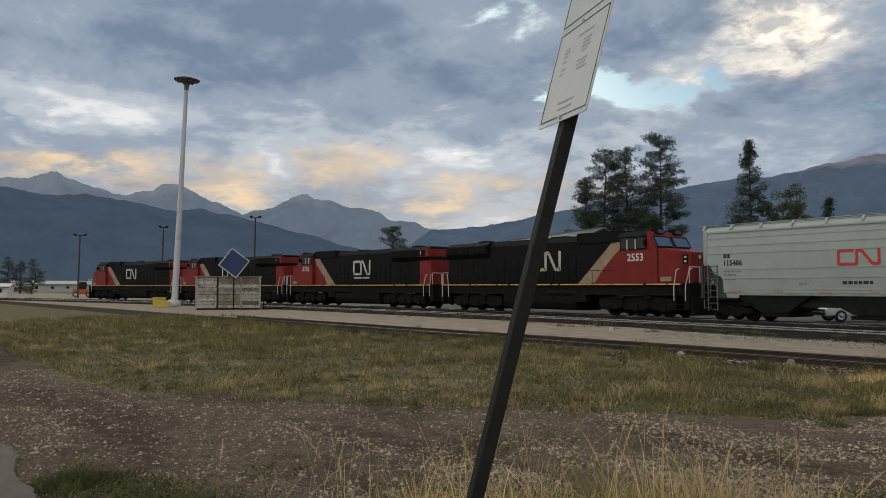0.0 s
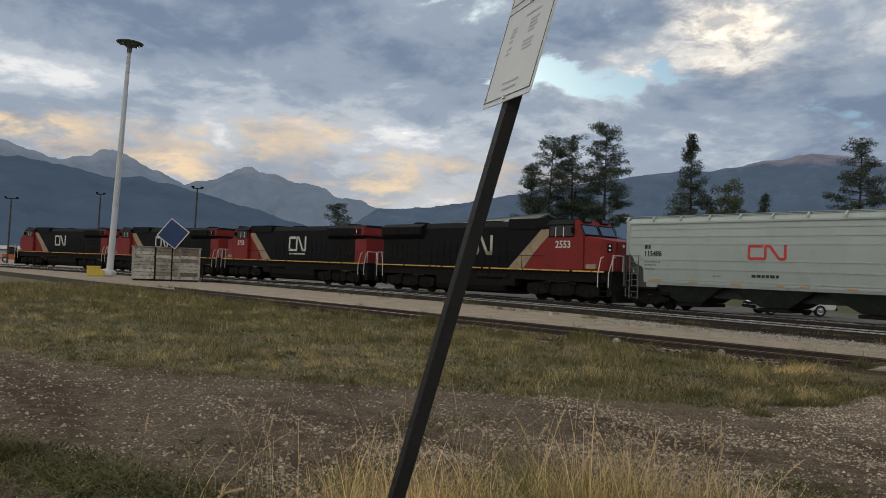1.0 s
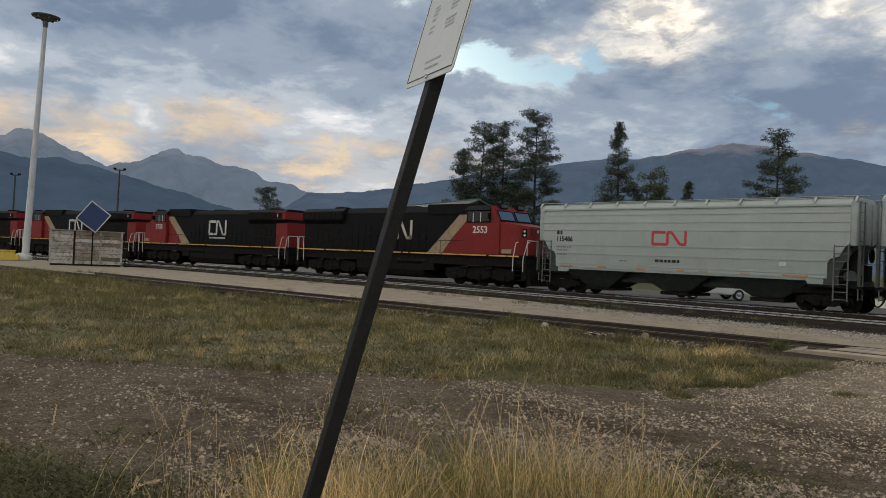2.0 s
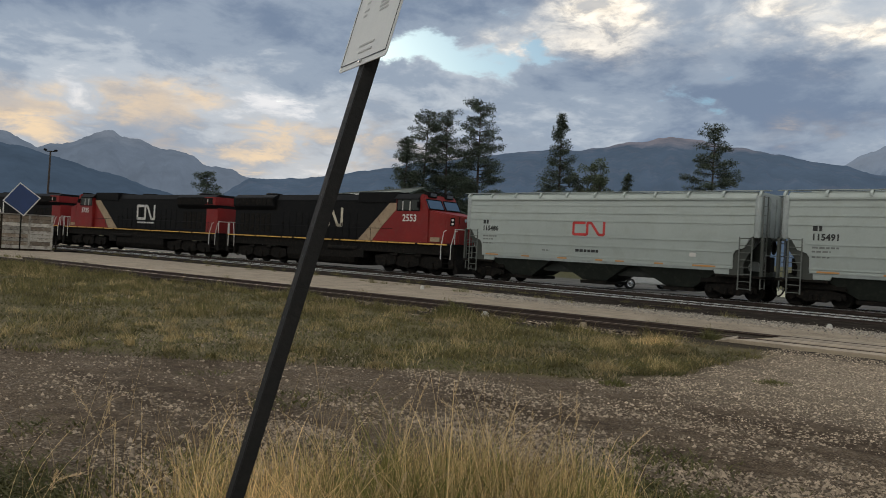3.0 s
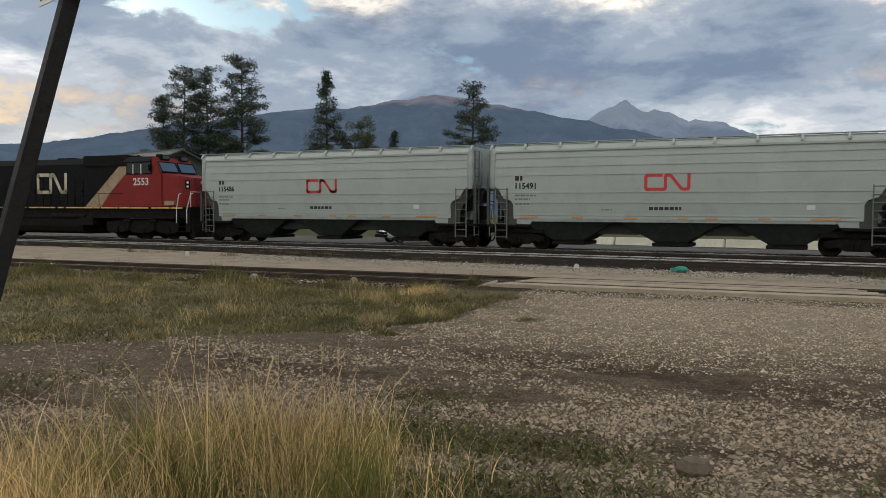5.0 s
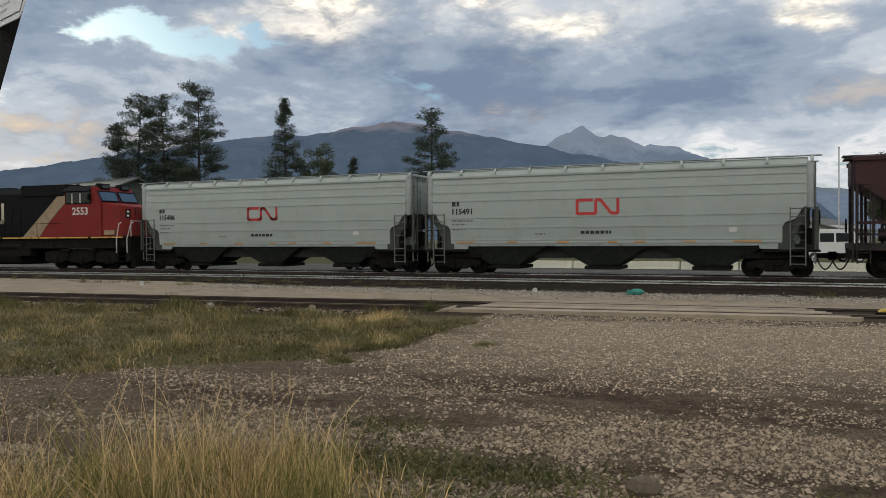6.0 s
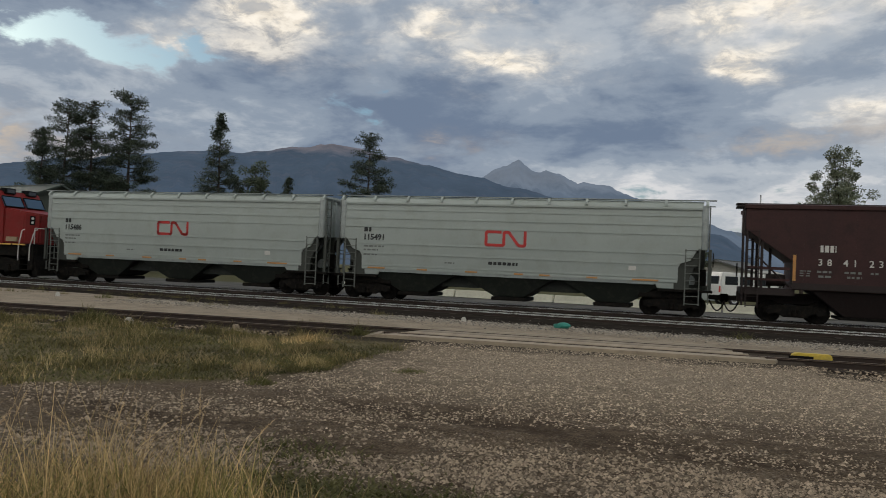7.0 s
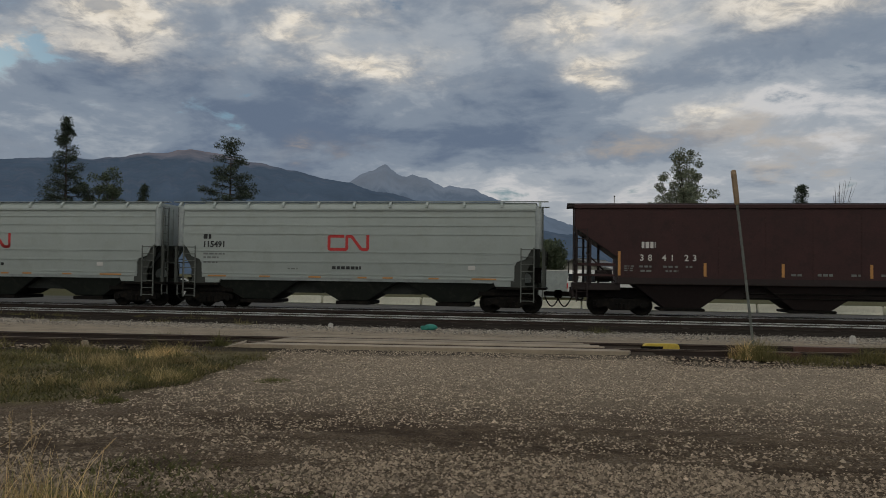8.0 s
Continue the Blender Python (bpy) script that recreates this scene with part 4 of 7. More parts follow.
        part("outlet_gate", Shape().box(x - 0.75, x + 0.75, -1.05, 1.05, 0.24, 0.40), M_UNDER, p, "dark sliding outlet gate", 0.02)
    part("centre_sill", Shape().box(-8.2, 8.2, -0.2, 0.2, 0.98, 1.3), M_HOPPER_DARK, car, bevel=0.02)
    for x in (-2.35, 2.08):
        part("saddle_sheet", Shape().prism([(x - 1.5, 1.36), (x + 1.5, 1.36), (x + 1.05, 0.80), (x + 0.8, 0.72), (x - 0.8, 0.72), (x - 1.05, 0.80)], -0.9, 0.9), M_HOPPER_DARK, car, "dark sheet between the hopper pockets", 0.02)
    for sgn in (-1, 1):
        x = sgn * 7.55
        part("end_platform", Shape().box(min(sgn * 6.2, sgn * 8.3), max(sgn * 6.2, sgn * 8.3), -1.5, 1.5, 1.00, 1.10), M_UNDER, car, bevel=0.015)
        e0, e1 = sorted((sgn * 7.78, sgn * 7.86))
        part("end_bulkhead", Shape().prism([(-1.47, 2.95), (-1.47, 4.42), (-1.2, 4.62), (1.2, 4.62), (1.47, 4.42), (1.47, 2.95), (0.9, 2.78), (-0.9, 2.78)], e0, e1, "x"), M_GREY_END, car, "pale grey end bulkhead sheet", 0.01)
        for y in (-1.50, 1.50):
            part("corner_post", Shape().lathe([(0.13, 2.72), (0.15, 2.80), (0.15, 4.44), (0.12, 4.50)], 14, "z", (sgn * 7.93, y, 0)), M_GREY_END, car, "rounded pale grey corner post", smooth=True)
            part("end_post", Shape().box(sgn * 8.17 - 0.06, sgn * 8.17 + 0.06, y - 0.05, y + 0.05, 1.1, 2.74), M_GUSSET, car, "grimy end post, coloured dark for shade")
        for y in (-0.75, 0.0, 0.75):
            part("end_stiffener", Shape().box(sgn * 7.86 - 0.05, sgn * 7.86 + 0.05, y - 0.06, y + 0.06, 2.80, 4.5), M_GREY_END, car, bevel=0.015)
        # dark plates and braces added to close the view through the shaded end
        part("shear_plate", Shape().prism([(sgn * 6.2, 1.1), (sgn * 7.72, 1.1), (sgn * 7.98, 2.1), (sgn * 7.98, 2.8), (sgn * 7.7, 2.78)], -0.03, 0.03), M_GUSSET, car, "grimy plate added under the end slope, coloured dark for shade")
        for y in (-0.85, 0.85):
            part("slope_brace", Shape().prism([(sgn * 6.3, 1.1), (sgn * 7.0, 1.1), (sgn * 7.72, 2.75), (sgn * 7.55, 2.72)], y - 0.03, y + 0.03), M_GUSSET, car, "grimy brace added under the end slope, coloured dark for shade")
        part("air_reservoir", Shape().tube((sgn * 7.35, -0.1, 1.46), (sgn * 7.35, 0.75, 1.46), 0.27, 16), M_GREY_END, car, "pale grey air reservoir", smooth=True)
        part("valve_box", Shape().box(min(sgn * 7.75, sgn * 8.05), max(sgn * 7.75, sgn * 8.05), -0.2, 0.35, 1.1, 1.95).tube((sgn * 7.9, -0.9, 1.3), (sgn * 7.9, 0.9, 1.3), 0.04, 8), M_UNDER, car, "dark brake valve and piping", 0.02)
        # gusset takes the painted darkness of the recess behind the ladder
        part("corner_gusset", Shape().prism([(sgn * 6.80, 1.1), (sgn * 6.80, 2.15), (sgn * 7.5, 2.45), (sgn * 7.80, 2.85), (sgn * 7.80, 2.3), (sgn * 7.55, 1.95), (sgn * 7.40, 1.60), (sgn * 7.40, 1.1)], -1.49, -1.45), M_GUSSET, car, "grimy gusset plate behind the ladder, coloured dark for shade")
        ladder(car, sgn * 7.50 - 0.27, sgn * 7.50 + 0.27, -1.60, 0.48, 2.75, 8, M_LADDER)
        end_ladder(car, sgn * 8.12, -1.45, -0.95, 0.55, 4.5, 11, M_LADDER)
        hand = Shape().pipe([(sgn * 8.18, -1.4, 1.35), (sgn * 8.25, -1.4, 2.0), (sgn * 8.25, 0.4, 2.0), (sgn * 8.18, 0.4, 1.1)], 0.018)
        part("handhold", hand, M_LADDER, car)
        coupler(car, sgn * 8.15, sgn)
        freight_truck(car, sgn * 6.75)
        # bolster widened into a dark block that stands in for shade above the truck
        part("body_bolster", Shape().box(sgn * 6.75 - 1.35, sgn * 6.75 + 1.15, -1.2, 1.2, 0.72, 1.0), M_UNDER, car, bevel=0.03)
    # brake gear on one end only
    part("brake_cylinder", Shape().tube((-7.25, -0.9, 1.42), (-6.75, -0.9, 1.42), 0.24, 14), M_GREY_END, car, smooth=True)
    part("brake_wheel", Shape().lathe([(0.30, -0.02), (0.30, 0.02), (0.24, 0.02), (0.24, -0.02)], 18, "x", (8.3, -0.55, 2.35)), M_UNDER, car)
    yf = -hw - 0.004
    mark(car, -0.22, 2.92, 1.72, 0.57, yf, 0.125, M_LOGO_RED, "red railway mark drawn as one bent band")
    lettering("car_number", number, 0.36, M_INK, car, front(-6.35, 2.70, yf), label="black car number", bold=0.012)
    bars(car, [(-6.85, -6.50, 3.18, 0.24)], yf, M_INK, "initials")
    for x0, x1, z, h in ((-6.85, -5.85, 2.40, 0.07), (-6.85, -6.15, 2.24, 0.07), (-6.85, -6.2, 2.02, 0.06), (-2.95, -2.5, 1.78, 0.06)):
        bars(car, [(x0, x1, z, h)], -flank(z) - 0.004, M_PALE_INK)
    bars(car, [(-0.95, 0.35, 1.84, 0.13)], -flank(1.84) - 0.008, M_INK, "web_address_bars")
    yp = -flank(1.9) - 0.012
    part("placard", Shape().box(5.0, 5.3, yp, yp + 0.03, 1.80, 1.98), M_WHITE, car, "small white placard")
    VEHICLES.append((car, u, 6.75, False))
    return car


def brown_hopper(u):
    """Older oxide-brown hopper car with open slope-sheet ends."""
    car = thing("hopper_car", "old oxide-brown covered hopper car with white lettering and open ends", "freight car")
    hw, L = 1.58, 9.35
    s = Shape().prism([(-L, 4.55), (-L, 3.62), (-L + 1.75, 2.40), (-L + 1.75, 1.30), (L - 1.75, 1.30), (L - 1.75, 2.40), (L, 3.62), (L, 4.55)], -hw, hw)
    part("body", s, M_BROWN, car, bevel=0.02)
    for sgn in (-1, 1):
        b0, b1 = sorted((sgn * hw, sgn * (hw + 0.07)))
        part("top_chord", Shape().box(-L - 0.05, L + 0.05, b0, b1, 4.42, 4.58), M_BROWN, car, bevel=0.015)
        part("side_sill", Shape().box(-L + 1.7, L - 1.7, b0, b1, 1.32, 1.58), M_BROWN_DARK, car, bevel=0.015)
        for x in (-7.55, -4.15, -1.15, 2.15, 5.2, 7.55):
            yf = sgn * (hw + 0.004)
            part("reflector_strip", Shape().box(x - 0.055, x + 0.055, min(yf, yf + sgn * 0.004), max(yf, yf + sgn * 0.004), 1.66, 2.20 if x > -7 else 2.66), M_ORANGE, car, "upright orange reflector strip")
        for x in np.arange(-7.2, 7.3, 1.8):
            part("side_seam", Shape().box(x - 0.02, x + 0.02, min(sgn * hw, sgn * (hw + 0.01)), max(sgn * hw, sgn * (hw + 0.01)), 1.6, 4.42), M_BROWN, car)
    s = Shape().prism([(-1.62, 4.55), (-0.8, 4.68), (0.8, 4.68), (1.62, 4.55)], -L, L, "x")
    part("roof", s, M_BROWN, car)
    part("running_board", Shape().box(-L - 0.32, L + 0.32, -0.35, 0.35, 4.70, 4.75), M_BROWN_DARK, car)
    part("roof_end_step", Shape().box(-L - 0.34, -L, -1.5, -0.4, 4.50, 4.56), M_BROWN_DARK, car)
    for x in (-4.95, 0.15, 5.2):
        s = Shape()
        top = [(x - 2.0, -1.45, 1.32), (x + 2.0, -1.45, 1.32), (x + 2.0, 1.45, 1.32), (x - 2.0, 1.45, 1.32)]
        bot = [(x - 0.72, -0.95, 0.34), (x + 0.72, -0.95, 0.34), (x + 0.72, 0.95, 0.34), (x - 0.72, 0.95, 0.34)]
        s.add(bot + top, [(0, 1, 2, 3), (4, 7, 6, 5), (0, 4, 5, 1), (1, 5, 6, 2), (2, 6, 7, 3), (3, 7, 4, 0)])
        p = part("hopper_pocket", s, M_BROWN_DARK, car, bevel=0.02)
        part("outlet_gate", Shape().box(x - 0.9, x + 0.9, -1.0, 1.0, 0.22, 0.33), M_UNDER, p, bevel=0.02)
    part("centre_sill", Shape().box(-L - 0.2, L + 0.2, -0.2, 0.2, 0.72, 1.15), M_BROWN_DARK, car, bevel=0.02)
    for x in (-2.4, 2.65):
        part("saddle_sheet", Shape().prism([(x - 1.6, 1.32), (x + 1.6, 1.32), (x + 1.3, 0.80), (x + 1.1, 0.74), (x - 1.1, 0.74), (x - 1.3, 0.80)], -1.0, 1.0), M_BROWN_DARK, car, "dark brown sheet between the hopper pockets", 0.02)
    part("brake_pipe", Shape().pipe([(-2.6, -1.3, 0.98), (3.2, -1.3, 0.98)], 0.03).pipe([(-2.6, -1.2, 0.80), (4.2, -1.2, 0.80)], 0.025), M_UNDER, car)
    for sgn in (-1, 1):
        part("end_sill", Shape().box(min(sgn * 7.5, sgn * (L + 0.12)), max(sgn * 7.5, sgn * (L + 0.12)), -1.5, 1.5, 1.05, 1.33), M_BROWN_DARK, car, bevel=0.015)
        for x, y in ((9.28, -1.5), (9.28, 1.5), (8.72, -1.45), (8.72, 1.45), (8.35, -0.6), (8.95, 0.5)):
            part("end_post", Shape().box(sgn * x - 0.05, sgn * x + 0.05, y - 0.05, y + 0.05, 1.3, 3.65 - max(0, 9.35 - x - 0.1) * 0.68), M_BROWN_DARK, car)
        part("end_rail", Shape().box(min(sgn * 7.7, sgn * 9.3), max(sgn * 7.7, sgn * 9.3), -1.55, -1.47, 2.05, 2.16).box(min(sgn * 7.7, sgn * 9.3), max(sgn * 7.7, sgn * 9.3), -1.55, -1.47, 1.62, 1.70), M_BROWN, car)
        part("brace", Shape().tube((sgn * 7.7, -1.4, 1.4), (sgn * 8.9, -1.4, 2.6), 0.035, 6), M_BROWN_DARK, car)
        end_ladder(car, sgn * (L + 0.06), -1.5, -1.05, 0.6, 4.5, 11, M_BROWN_DARK)
        ladder(car, sgn * 9.06 - 0.22, sgn * 9.06 + 0.22, -1.58, 0.55, 3.6, 9, M_BROWN_DARK)
        coupler(car, sgn * (L + 0.05), sgn)
        freight_truck(car, sgn * 7.45)
    part("brake_wheel", Shape().lathe([(0.28, -0.02), (0.28, 0.02), (0.23, 0.02), (0.23, -0.02)], 18, "x", (-L - 0.24, -0.7, 2.0)), M_UNDER, car)
    part("air_reservoir", Shape().tube((-8.5, -0.8, 1.65), (-7.8, -0.8, 1.65), 0.24, 14), M_BROWN_DARK, car, smooth=True)
    yf = -hw - 0.004
    lettering("car_number", "38 41 23", 0.36, M_WHITE, car, front(-5.60, 2.28, yf - 0.012), 1.78, "white car number", 0.004)
    bars(car, [(-6.65, -6.1, 2.92, 0.26)], yf, M_WHITE, "initials")
    bars(car, [(-6.75, -6.25, 2.04, 0.08), (-5.8, -5.2, 2.04, 0.08), (-4.9, -4.65, 2.04, 0.08), (-6.7, -6.25, 1.86, 0.08), (-5.7, -5.2, 1.86, 0.08), (-7.35, -6.95, 2.05, 0.05), (-7.35, -6.95, 1.96, 0.05), (-7.35, -6.95, 1.87, 0.05)], yf, M_PALE_INK)
    bars(car, [(-0.85, -0.45, 1.76, 0.09), (0.15, 0.75, 1.77, 0.1), (1.4, 1.75, 1.77, 0.09), (2.5, 2.95, 1.78, 0.09)], yf, M_PALE_INK)
    VEHICLES.append((car, u, 7.45, False))
    return car


def locomotive(u, number, turned, label, red_rear, mark_x, web=False):
    """Six-axle diesel road locomotive, wide safety cab towards +x."""
    eng = thing("locomotive", label, "locomotive", "diesel locomotives")
    near = 1 if turned else -1
    deck, hw, top = 1.74, 1.22, 4.74
    part("frame", Shape().box(-10.7, 10.5, -1.42, 1.42, 1.18, deck).box(-10.9, -10.6, -1.5, 1.5, 0.55, deck).box(10.4, 10.75, -1.5, 1.5, 0.45, deck), M_UNDER, eng, bevel=0.02)
    part("deck", Shape().box(-10.9, 10.75, -1.55, 1.55, deck, deck + 0.10), M_BLACK, eng, bevel=0.01)
    for sgn in (-1, 1):
        x, y = -10.6, sgn * 1.555
        while x < 10.2:
            w = random.choice((0.45, 0.8, 1.3, 1.3))
            part("sill_stripe", Shape().box(x, min(x + w, 10.4), min(y, y + sgn * 0.02), max(y, y + sgn * 0.02), deck + 0.02, deck + 0.095), M_CREAM, eng, "cream reflective stripe on the sill")
            x += w + random.choice((0.06, 0.1, 0.22))
    # long hood with engine doors, grilles and flared radiator wings
    hood = part("long_hood", Shape().box(-10.3, 6.1, -hw, hw, deck + 0.1, 4.35).prism([(-hw, 4.35), (-hw + 0.28, top), (hw - 0.28, top), (hw, 4.35)], -10.3, 6.1, "x"), M_BLACK, eng, bevel=0.03)
    part("radiator_wing", Shape().prism([(-hw, 3.62), (-1.48, 3.95), (-1.48, 4.5), (-1.1, 4.74), (1.1, 4.74), (1.48, 4.5), (1.48, 3.95), (hw, 3.62)], -10.25, -5.6, "x"), M_BLACK, eng, "flared black radiator section", 0.03)
    part("dynamic_brake_box", Shape().box(2.6, 6.08, -1.3, 1.3, 4.2, 4.86), M_BLACK, eng, bevel=0.05)
    part("exhaust_stack", Shape().box(-0.6, 0.7, -0.3, 0.3, top, top + 0.12), M_BLACK, eng, bevel=0.02)
    part("roof_fan", Shape().lathe([(0.6, 0), (0.6, 0.14), (0.5, 0.18)], 18, "z", (-7.4, 0, 4.74)), M_BLACK, eng)
    for sgn in (-1, 1):
        for k in range(12):
            x = -5.3 + 0.66 * k
            y = sgn * hw
            d = part("hood_door", Shape().box(x, x + 0.6, min(y, y + sgn * 0.025), max(y, y + sgn * 0.025), 1.95, 3.55), M_BLACK, eng, bevel=0.008)
            part("latch", Shape().box(x + 0.5, x + 0.54, min(y, y + sgn * 0.06), max(y, y + sgn * 0.06), 2.7, 2.85), M_UNDER, d)
        y = sgn * 1.49
        for k in range(7):
            x = -10.0 + 0.62 * k
            part("grille", Shape().box(x, x + 0.54, min(y, y + sgn * 0.02), max(y, y + sgn * 0.02), 4.0, 4.46), M_UNDER, eng)
        y = sgn * (hw + 0.004)
        for k in range(6):
            x = -9.6 + 0.6 * k
            part("side_grille", Shape().box(x, x + 0.42, min(y, y + sgn * 0.02), max(y, y + sgn * 0.02), 2.1, 3.4), M_UNDER, eng)
    # livery panels: faded slanting stripe and red between it and the cab
    for sgn in (-1, 1):
        y = sgn * (hw + 0.03)
        y0, y1 = sorted((sgn * 1.2, y))
        part("slanted_stripe", Shape().prism([(2.7, 1.85), (3.95, 1.85), (4.75, 2.75), (6.12, 4.0), (6.12, 4.20), (5.35, 4.20)], y0, y1), M_TAN, eng, "faded weathered white slanting stripe")
        part("red_panel", Shape().prism([(3.97, 1.85), (6.12, 1.85), (6.12, 3.97), (4.77, 2.73)], y0, y1), M_RED, eng, "red hood panel")
    # cab, windows, nose
    cab = part("cab", Shape().prism([(6.1, deck + 0.1), (8.8, deck + 0.1), (8.75, 3.72), (8.35, 4.50), (8.25, 4.70), (8.02, 4.70), (7.98, 4.45), (6.1, 4.45)], -1.5, 1.5), M_RED, eng, "red wide-nose cab", 0.05)
    part("cab_roof", Shape().prism([(-1.60, 4.42), (-1.25, 4.74), (1.25, 4.74), (1.60, 4.42), (1.4, 4.40), (-1.4, 4.40)], 6.0, 7.97, "x"), M_BLACK, eng, "dark cab roof", 0.02)
    for sgn in (-1, 1):
        part("number_board", Shape().box(8.0, 8.42, min(sgn * 0.4, sgn * 1.15), max(sgn * 0.4, sgn * 1.15), 4.55, 4.86), M_BLACK, eng, bevel=0.03)
        part("number_glass", Shape().box(8.42, 8.435, min(sgn * 0.5, sgn * 1.05), max(sgn * 0.5, sgn * 1.05), 4.61, 4.80), M_GLASS_DARK, eng)
        y = sgn * 1.5
        part("window_surround", Shape().box(6.2, 8.05, min(y, y + sgn * 0.02), max(y, y + sgn * 0.02), 3.70, 4.45), M_BLACK, cab)
        for x0, x1 in ((6.28, 6.62), (6.70, 7.28), (7.36, 7.95)):
            part("side_window", Shape().box(x0, x1, min(y, y + sgn * 0.032), max(y, y + sgn * 0.032), 3.78, 4.38), M_CAB_GLASS, eng)
        for x in (6.70, 7.28):
            part("window_bar", Shape().box(x - 0.03, x + 0.03, min(y, y + sgn * 0.045), max(y, y + sgn * 0.045), 3.74, 4.30), M_WHITE, eng, "white window bar")
        # raked windscreen panes
        ws = Shape()
        a0, a1 = sorted((sgn * 0.10, sgn * 1.44))
        ws.add([(8.765, a0, 3.86), (8.765, a1, 3.86), (8.455, a1, 4.40), (8.455, a0, 4.40), (8.70, a0, 3.84), (8.70, a1, 3.84), (8.38, a1, 4.38), (8.38, a0, 4.38)], [(0, 1, 2, 3), (4, 7, 6, 5), (0, 4, 5, 1), (1, 5, 6, 2), (2, 6, 7, 3), (3, 7, 4, 0)])
        part("windscreen", ws, M_SCREEN, eng, "raked windscreen pane")
        seal = Shape().pipe([(8.775, a0, 3.85), (8.775, a1, 3.85), (8.455, a1, 4.41), (8.455, a0, 4.41), (8.775, a0, 3.85)], 0.03)
        part("windscreen_seal", seal, M_BLACK, eng, "black rubber window seal")
        part("mirror", Shape().box(8.0, 8.06, min(sgn * 1.55, sgn * 1.75), max(sgn * 1.55, sgn * 1.75), 3.9, 4.25), M_BLACK, eng)
    nose = Shape()
    plan = [(8.75, 1.48), (9.9, 1.30), (10.45, 0.75)]
    ring = [(x, -y) for x, y in plan] + [(x, y) for x, y in reversed(plan)]
    n = len(ring)
    vs = [(x, y, deck + 0.1) for x, y in ring] + [(x, y, 3.78 - 0.17 * (x - 8.75)) for x, y in ring]
    nose.add(vs, [tuple(range(n)), tuple(range(2 * n - 1, n - 1, -1))] + [(i, (i + 1) % n, n + (i + 1) % n, n + i) for i in range(n)])
    nose = part("nose", nose, M_RED, eng, "red wide nose", 0.06)
    for dy in (-0.2, 0.2):
        part("headlight", Shape().tube((10.40, dy, 3.25), (10.5, dy, 3.25), 0.11, 12), M_CHROME, eng)
    for y in (-0.57, 0.57):
        part("headlight_housing", Shape().box(10.3, 10.44, y - 0.15, y + 0.15, 3.0, 3.42), M_BLACK, nose)
    for y, a in ((-1.03, -45), (1.03, 45)):
        lamp = part("marker_lamp", Shape().box(-0.02, 0.04, -0.13, 0.13, -0.24, 0.24), M_BLACK, nose, "black twin lamp housing", 0.01, at=pose(10.18, y, 3.12, 0, 0, a))
        for z in (-0.11, 0.11):
            part("lens", Shape().tube((0.04, 0, z), (0.06, 0, z), 0.07, 10), M_WHITE, lamp, "pale lamp lens")
    part("nose_door", Shape().box(10.42, 10.47, -0.32, 0.32, 1.75, 3.0), M_RED, nose, bevel=0.01)
    if red_rear:
        part("rear_end", Shape().box(-10.36, -9.0, -hw - 0.035, hw + 0.035, deck + 0.1, 3.72).box(-10.36, -9.0, -1.5, 1.5, 3.95, 4.55), M_RED, eng, "red rear hood end", 0.03)
        part("rear_number_panel", Shape().box(-9.9, -9.1, near * 1.505 - 0.004, near * 1.505 + 0.004, 4.15, 4.38), M_WHITE, eng)
    # underframe
    tank = Shape().prism([(-1.38, 0.70), (-1.25, 0.36), (-0.8, 0.24), (0.8, 0.24), (1.25, 0.36), (1.38, 0.70), (1.38, 1.4), (-1.38, 1.4)], -4.0, 2.6, "x")
    part("fuel_tank", tank, M_UNDER, eng, "black fuel tank", 0.03)
    for sgn in (-1, 1):
        part("air_tank", Shape().tube((0.2, sgn * 1.28, 1.30), (2.9, sgn * 1.28, 1.30), 0.2, 14), M_UNDER, eng, smooth=True)
    for y in (-1.18, 1.18):
        part("battery_box", Shape().box(2.4, 3.5, y - 0.27, y + 0.27, 0.75, 1.25), M_UNDER, eng, bevel=0.02)
    r = 0.52
    for cx in (-7.0, 7.0):
        t = part("truck", Shape().box(-2.3, 2.3, -0.85, 0.85, 0.55, 0.95), M_UNDER, eng, "six-wheel diesel truck", 0.03, at=pose(cx, 0, 0))
        for sgn in (-1, 1):
            y0, y1 = sorted((sgn * 1.02, sgn * 1.22))
            s = Shape().prism([(-2.7, 0.5), (-2.3, 0.34), (-1.5, 0.36), (-1.0, 0.5), (-0.7, 0.36), (0.5, 0.36), (0.9, 0.5), (1.4, 0.36), (2.3, 0.34), (2.7, 0.5), (2.7, 0.98), (1.2, 1.16), (-1.2, 1.16), (-2.7, 0.98)], y0, y1)
            part("side_frame", s, M_UNDER, t, bevel=0.03)
            for dx in (-1.9, 0.0, 1.9):
                part("journal_box", Shape().box(dx - 0.2, dx + 0.2, min(sgn * 1.1, sgn * 1.32), max(sgn * 1.1, sgn * 1.32), r - 0.2, r + 0.2), M_UNDER, t, bevel=0.04)
            for dx in (-0.95, 0.95):
                part("spring", Shape().tube((dx, sgn * 1.26, 0.58), (dx, sgn * 1.26, 0.98), 0.09, 10), M_UNDER, t)
                part("brake_cylinder", Shape().tube((dx - 0.25, sgn * 1.3, 1.06), (dx + 0.25, sgn * 1.3, 1.06), 0.1, 10), M_UNDER, t)
        for dx in (-1.45, 0.45, 1.45):
            part("traction_motor", Shape().box(dx - 0.42, dx + 0.42, -0.62, 0.62, 0.16, 0.98), M_UNDER, t, bevel=0.08)
        for dx in (-1.9, 0.0, 1.9):
            wheelset(t, dx, r, turned)
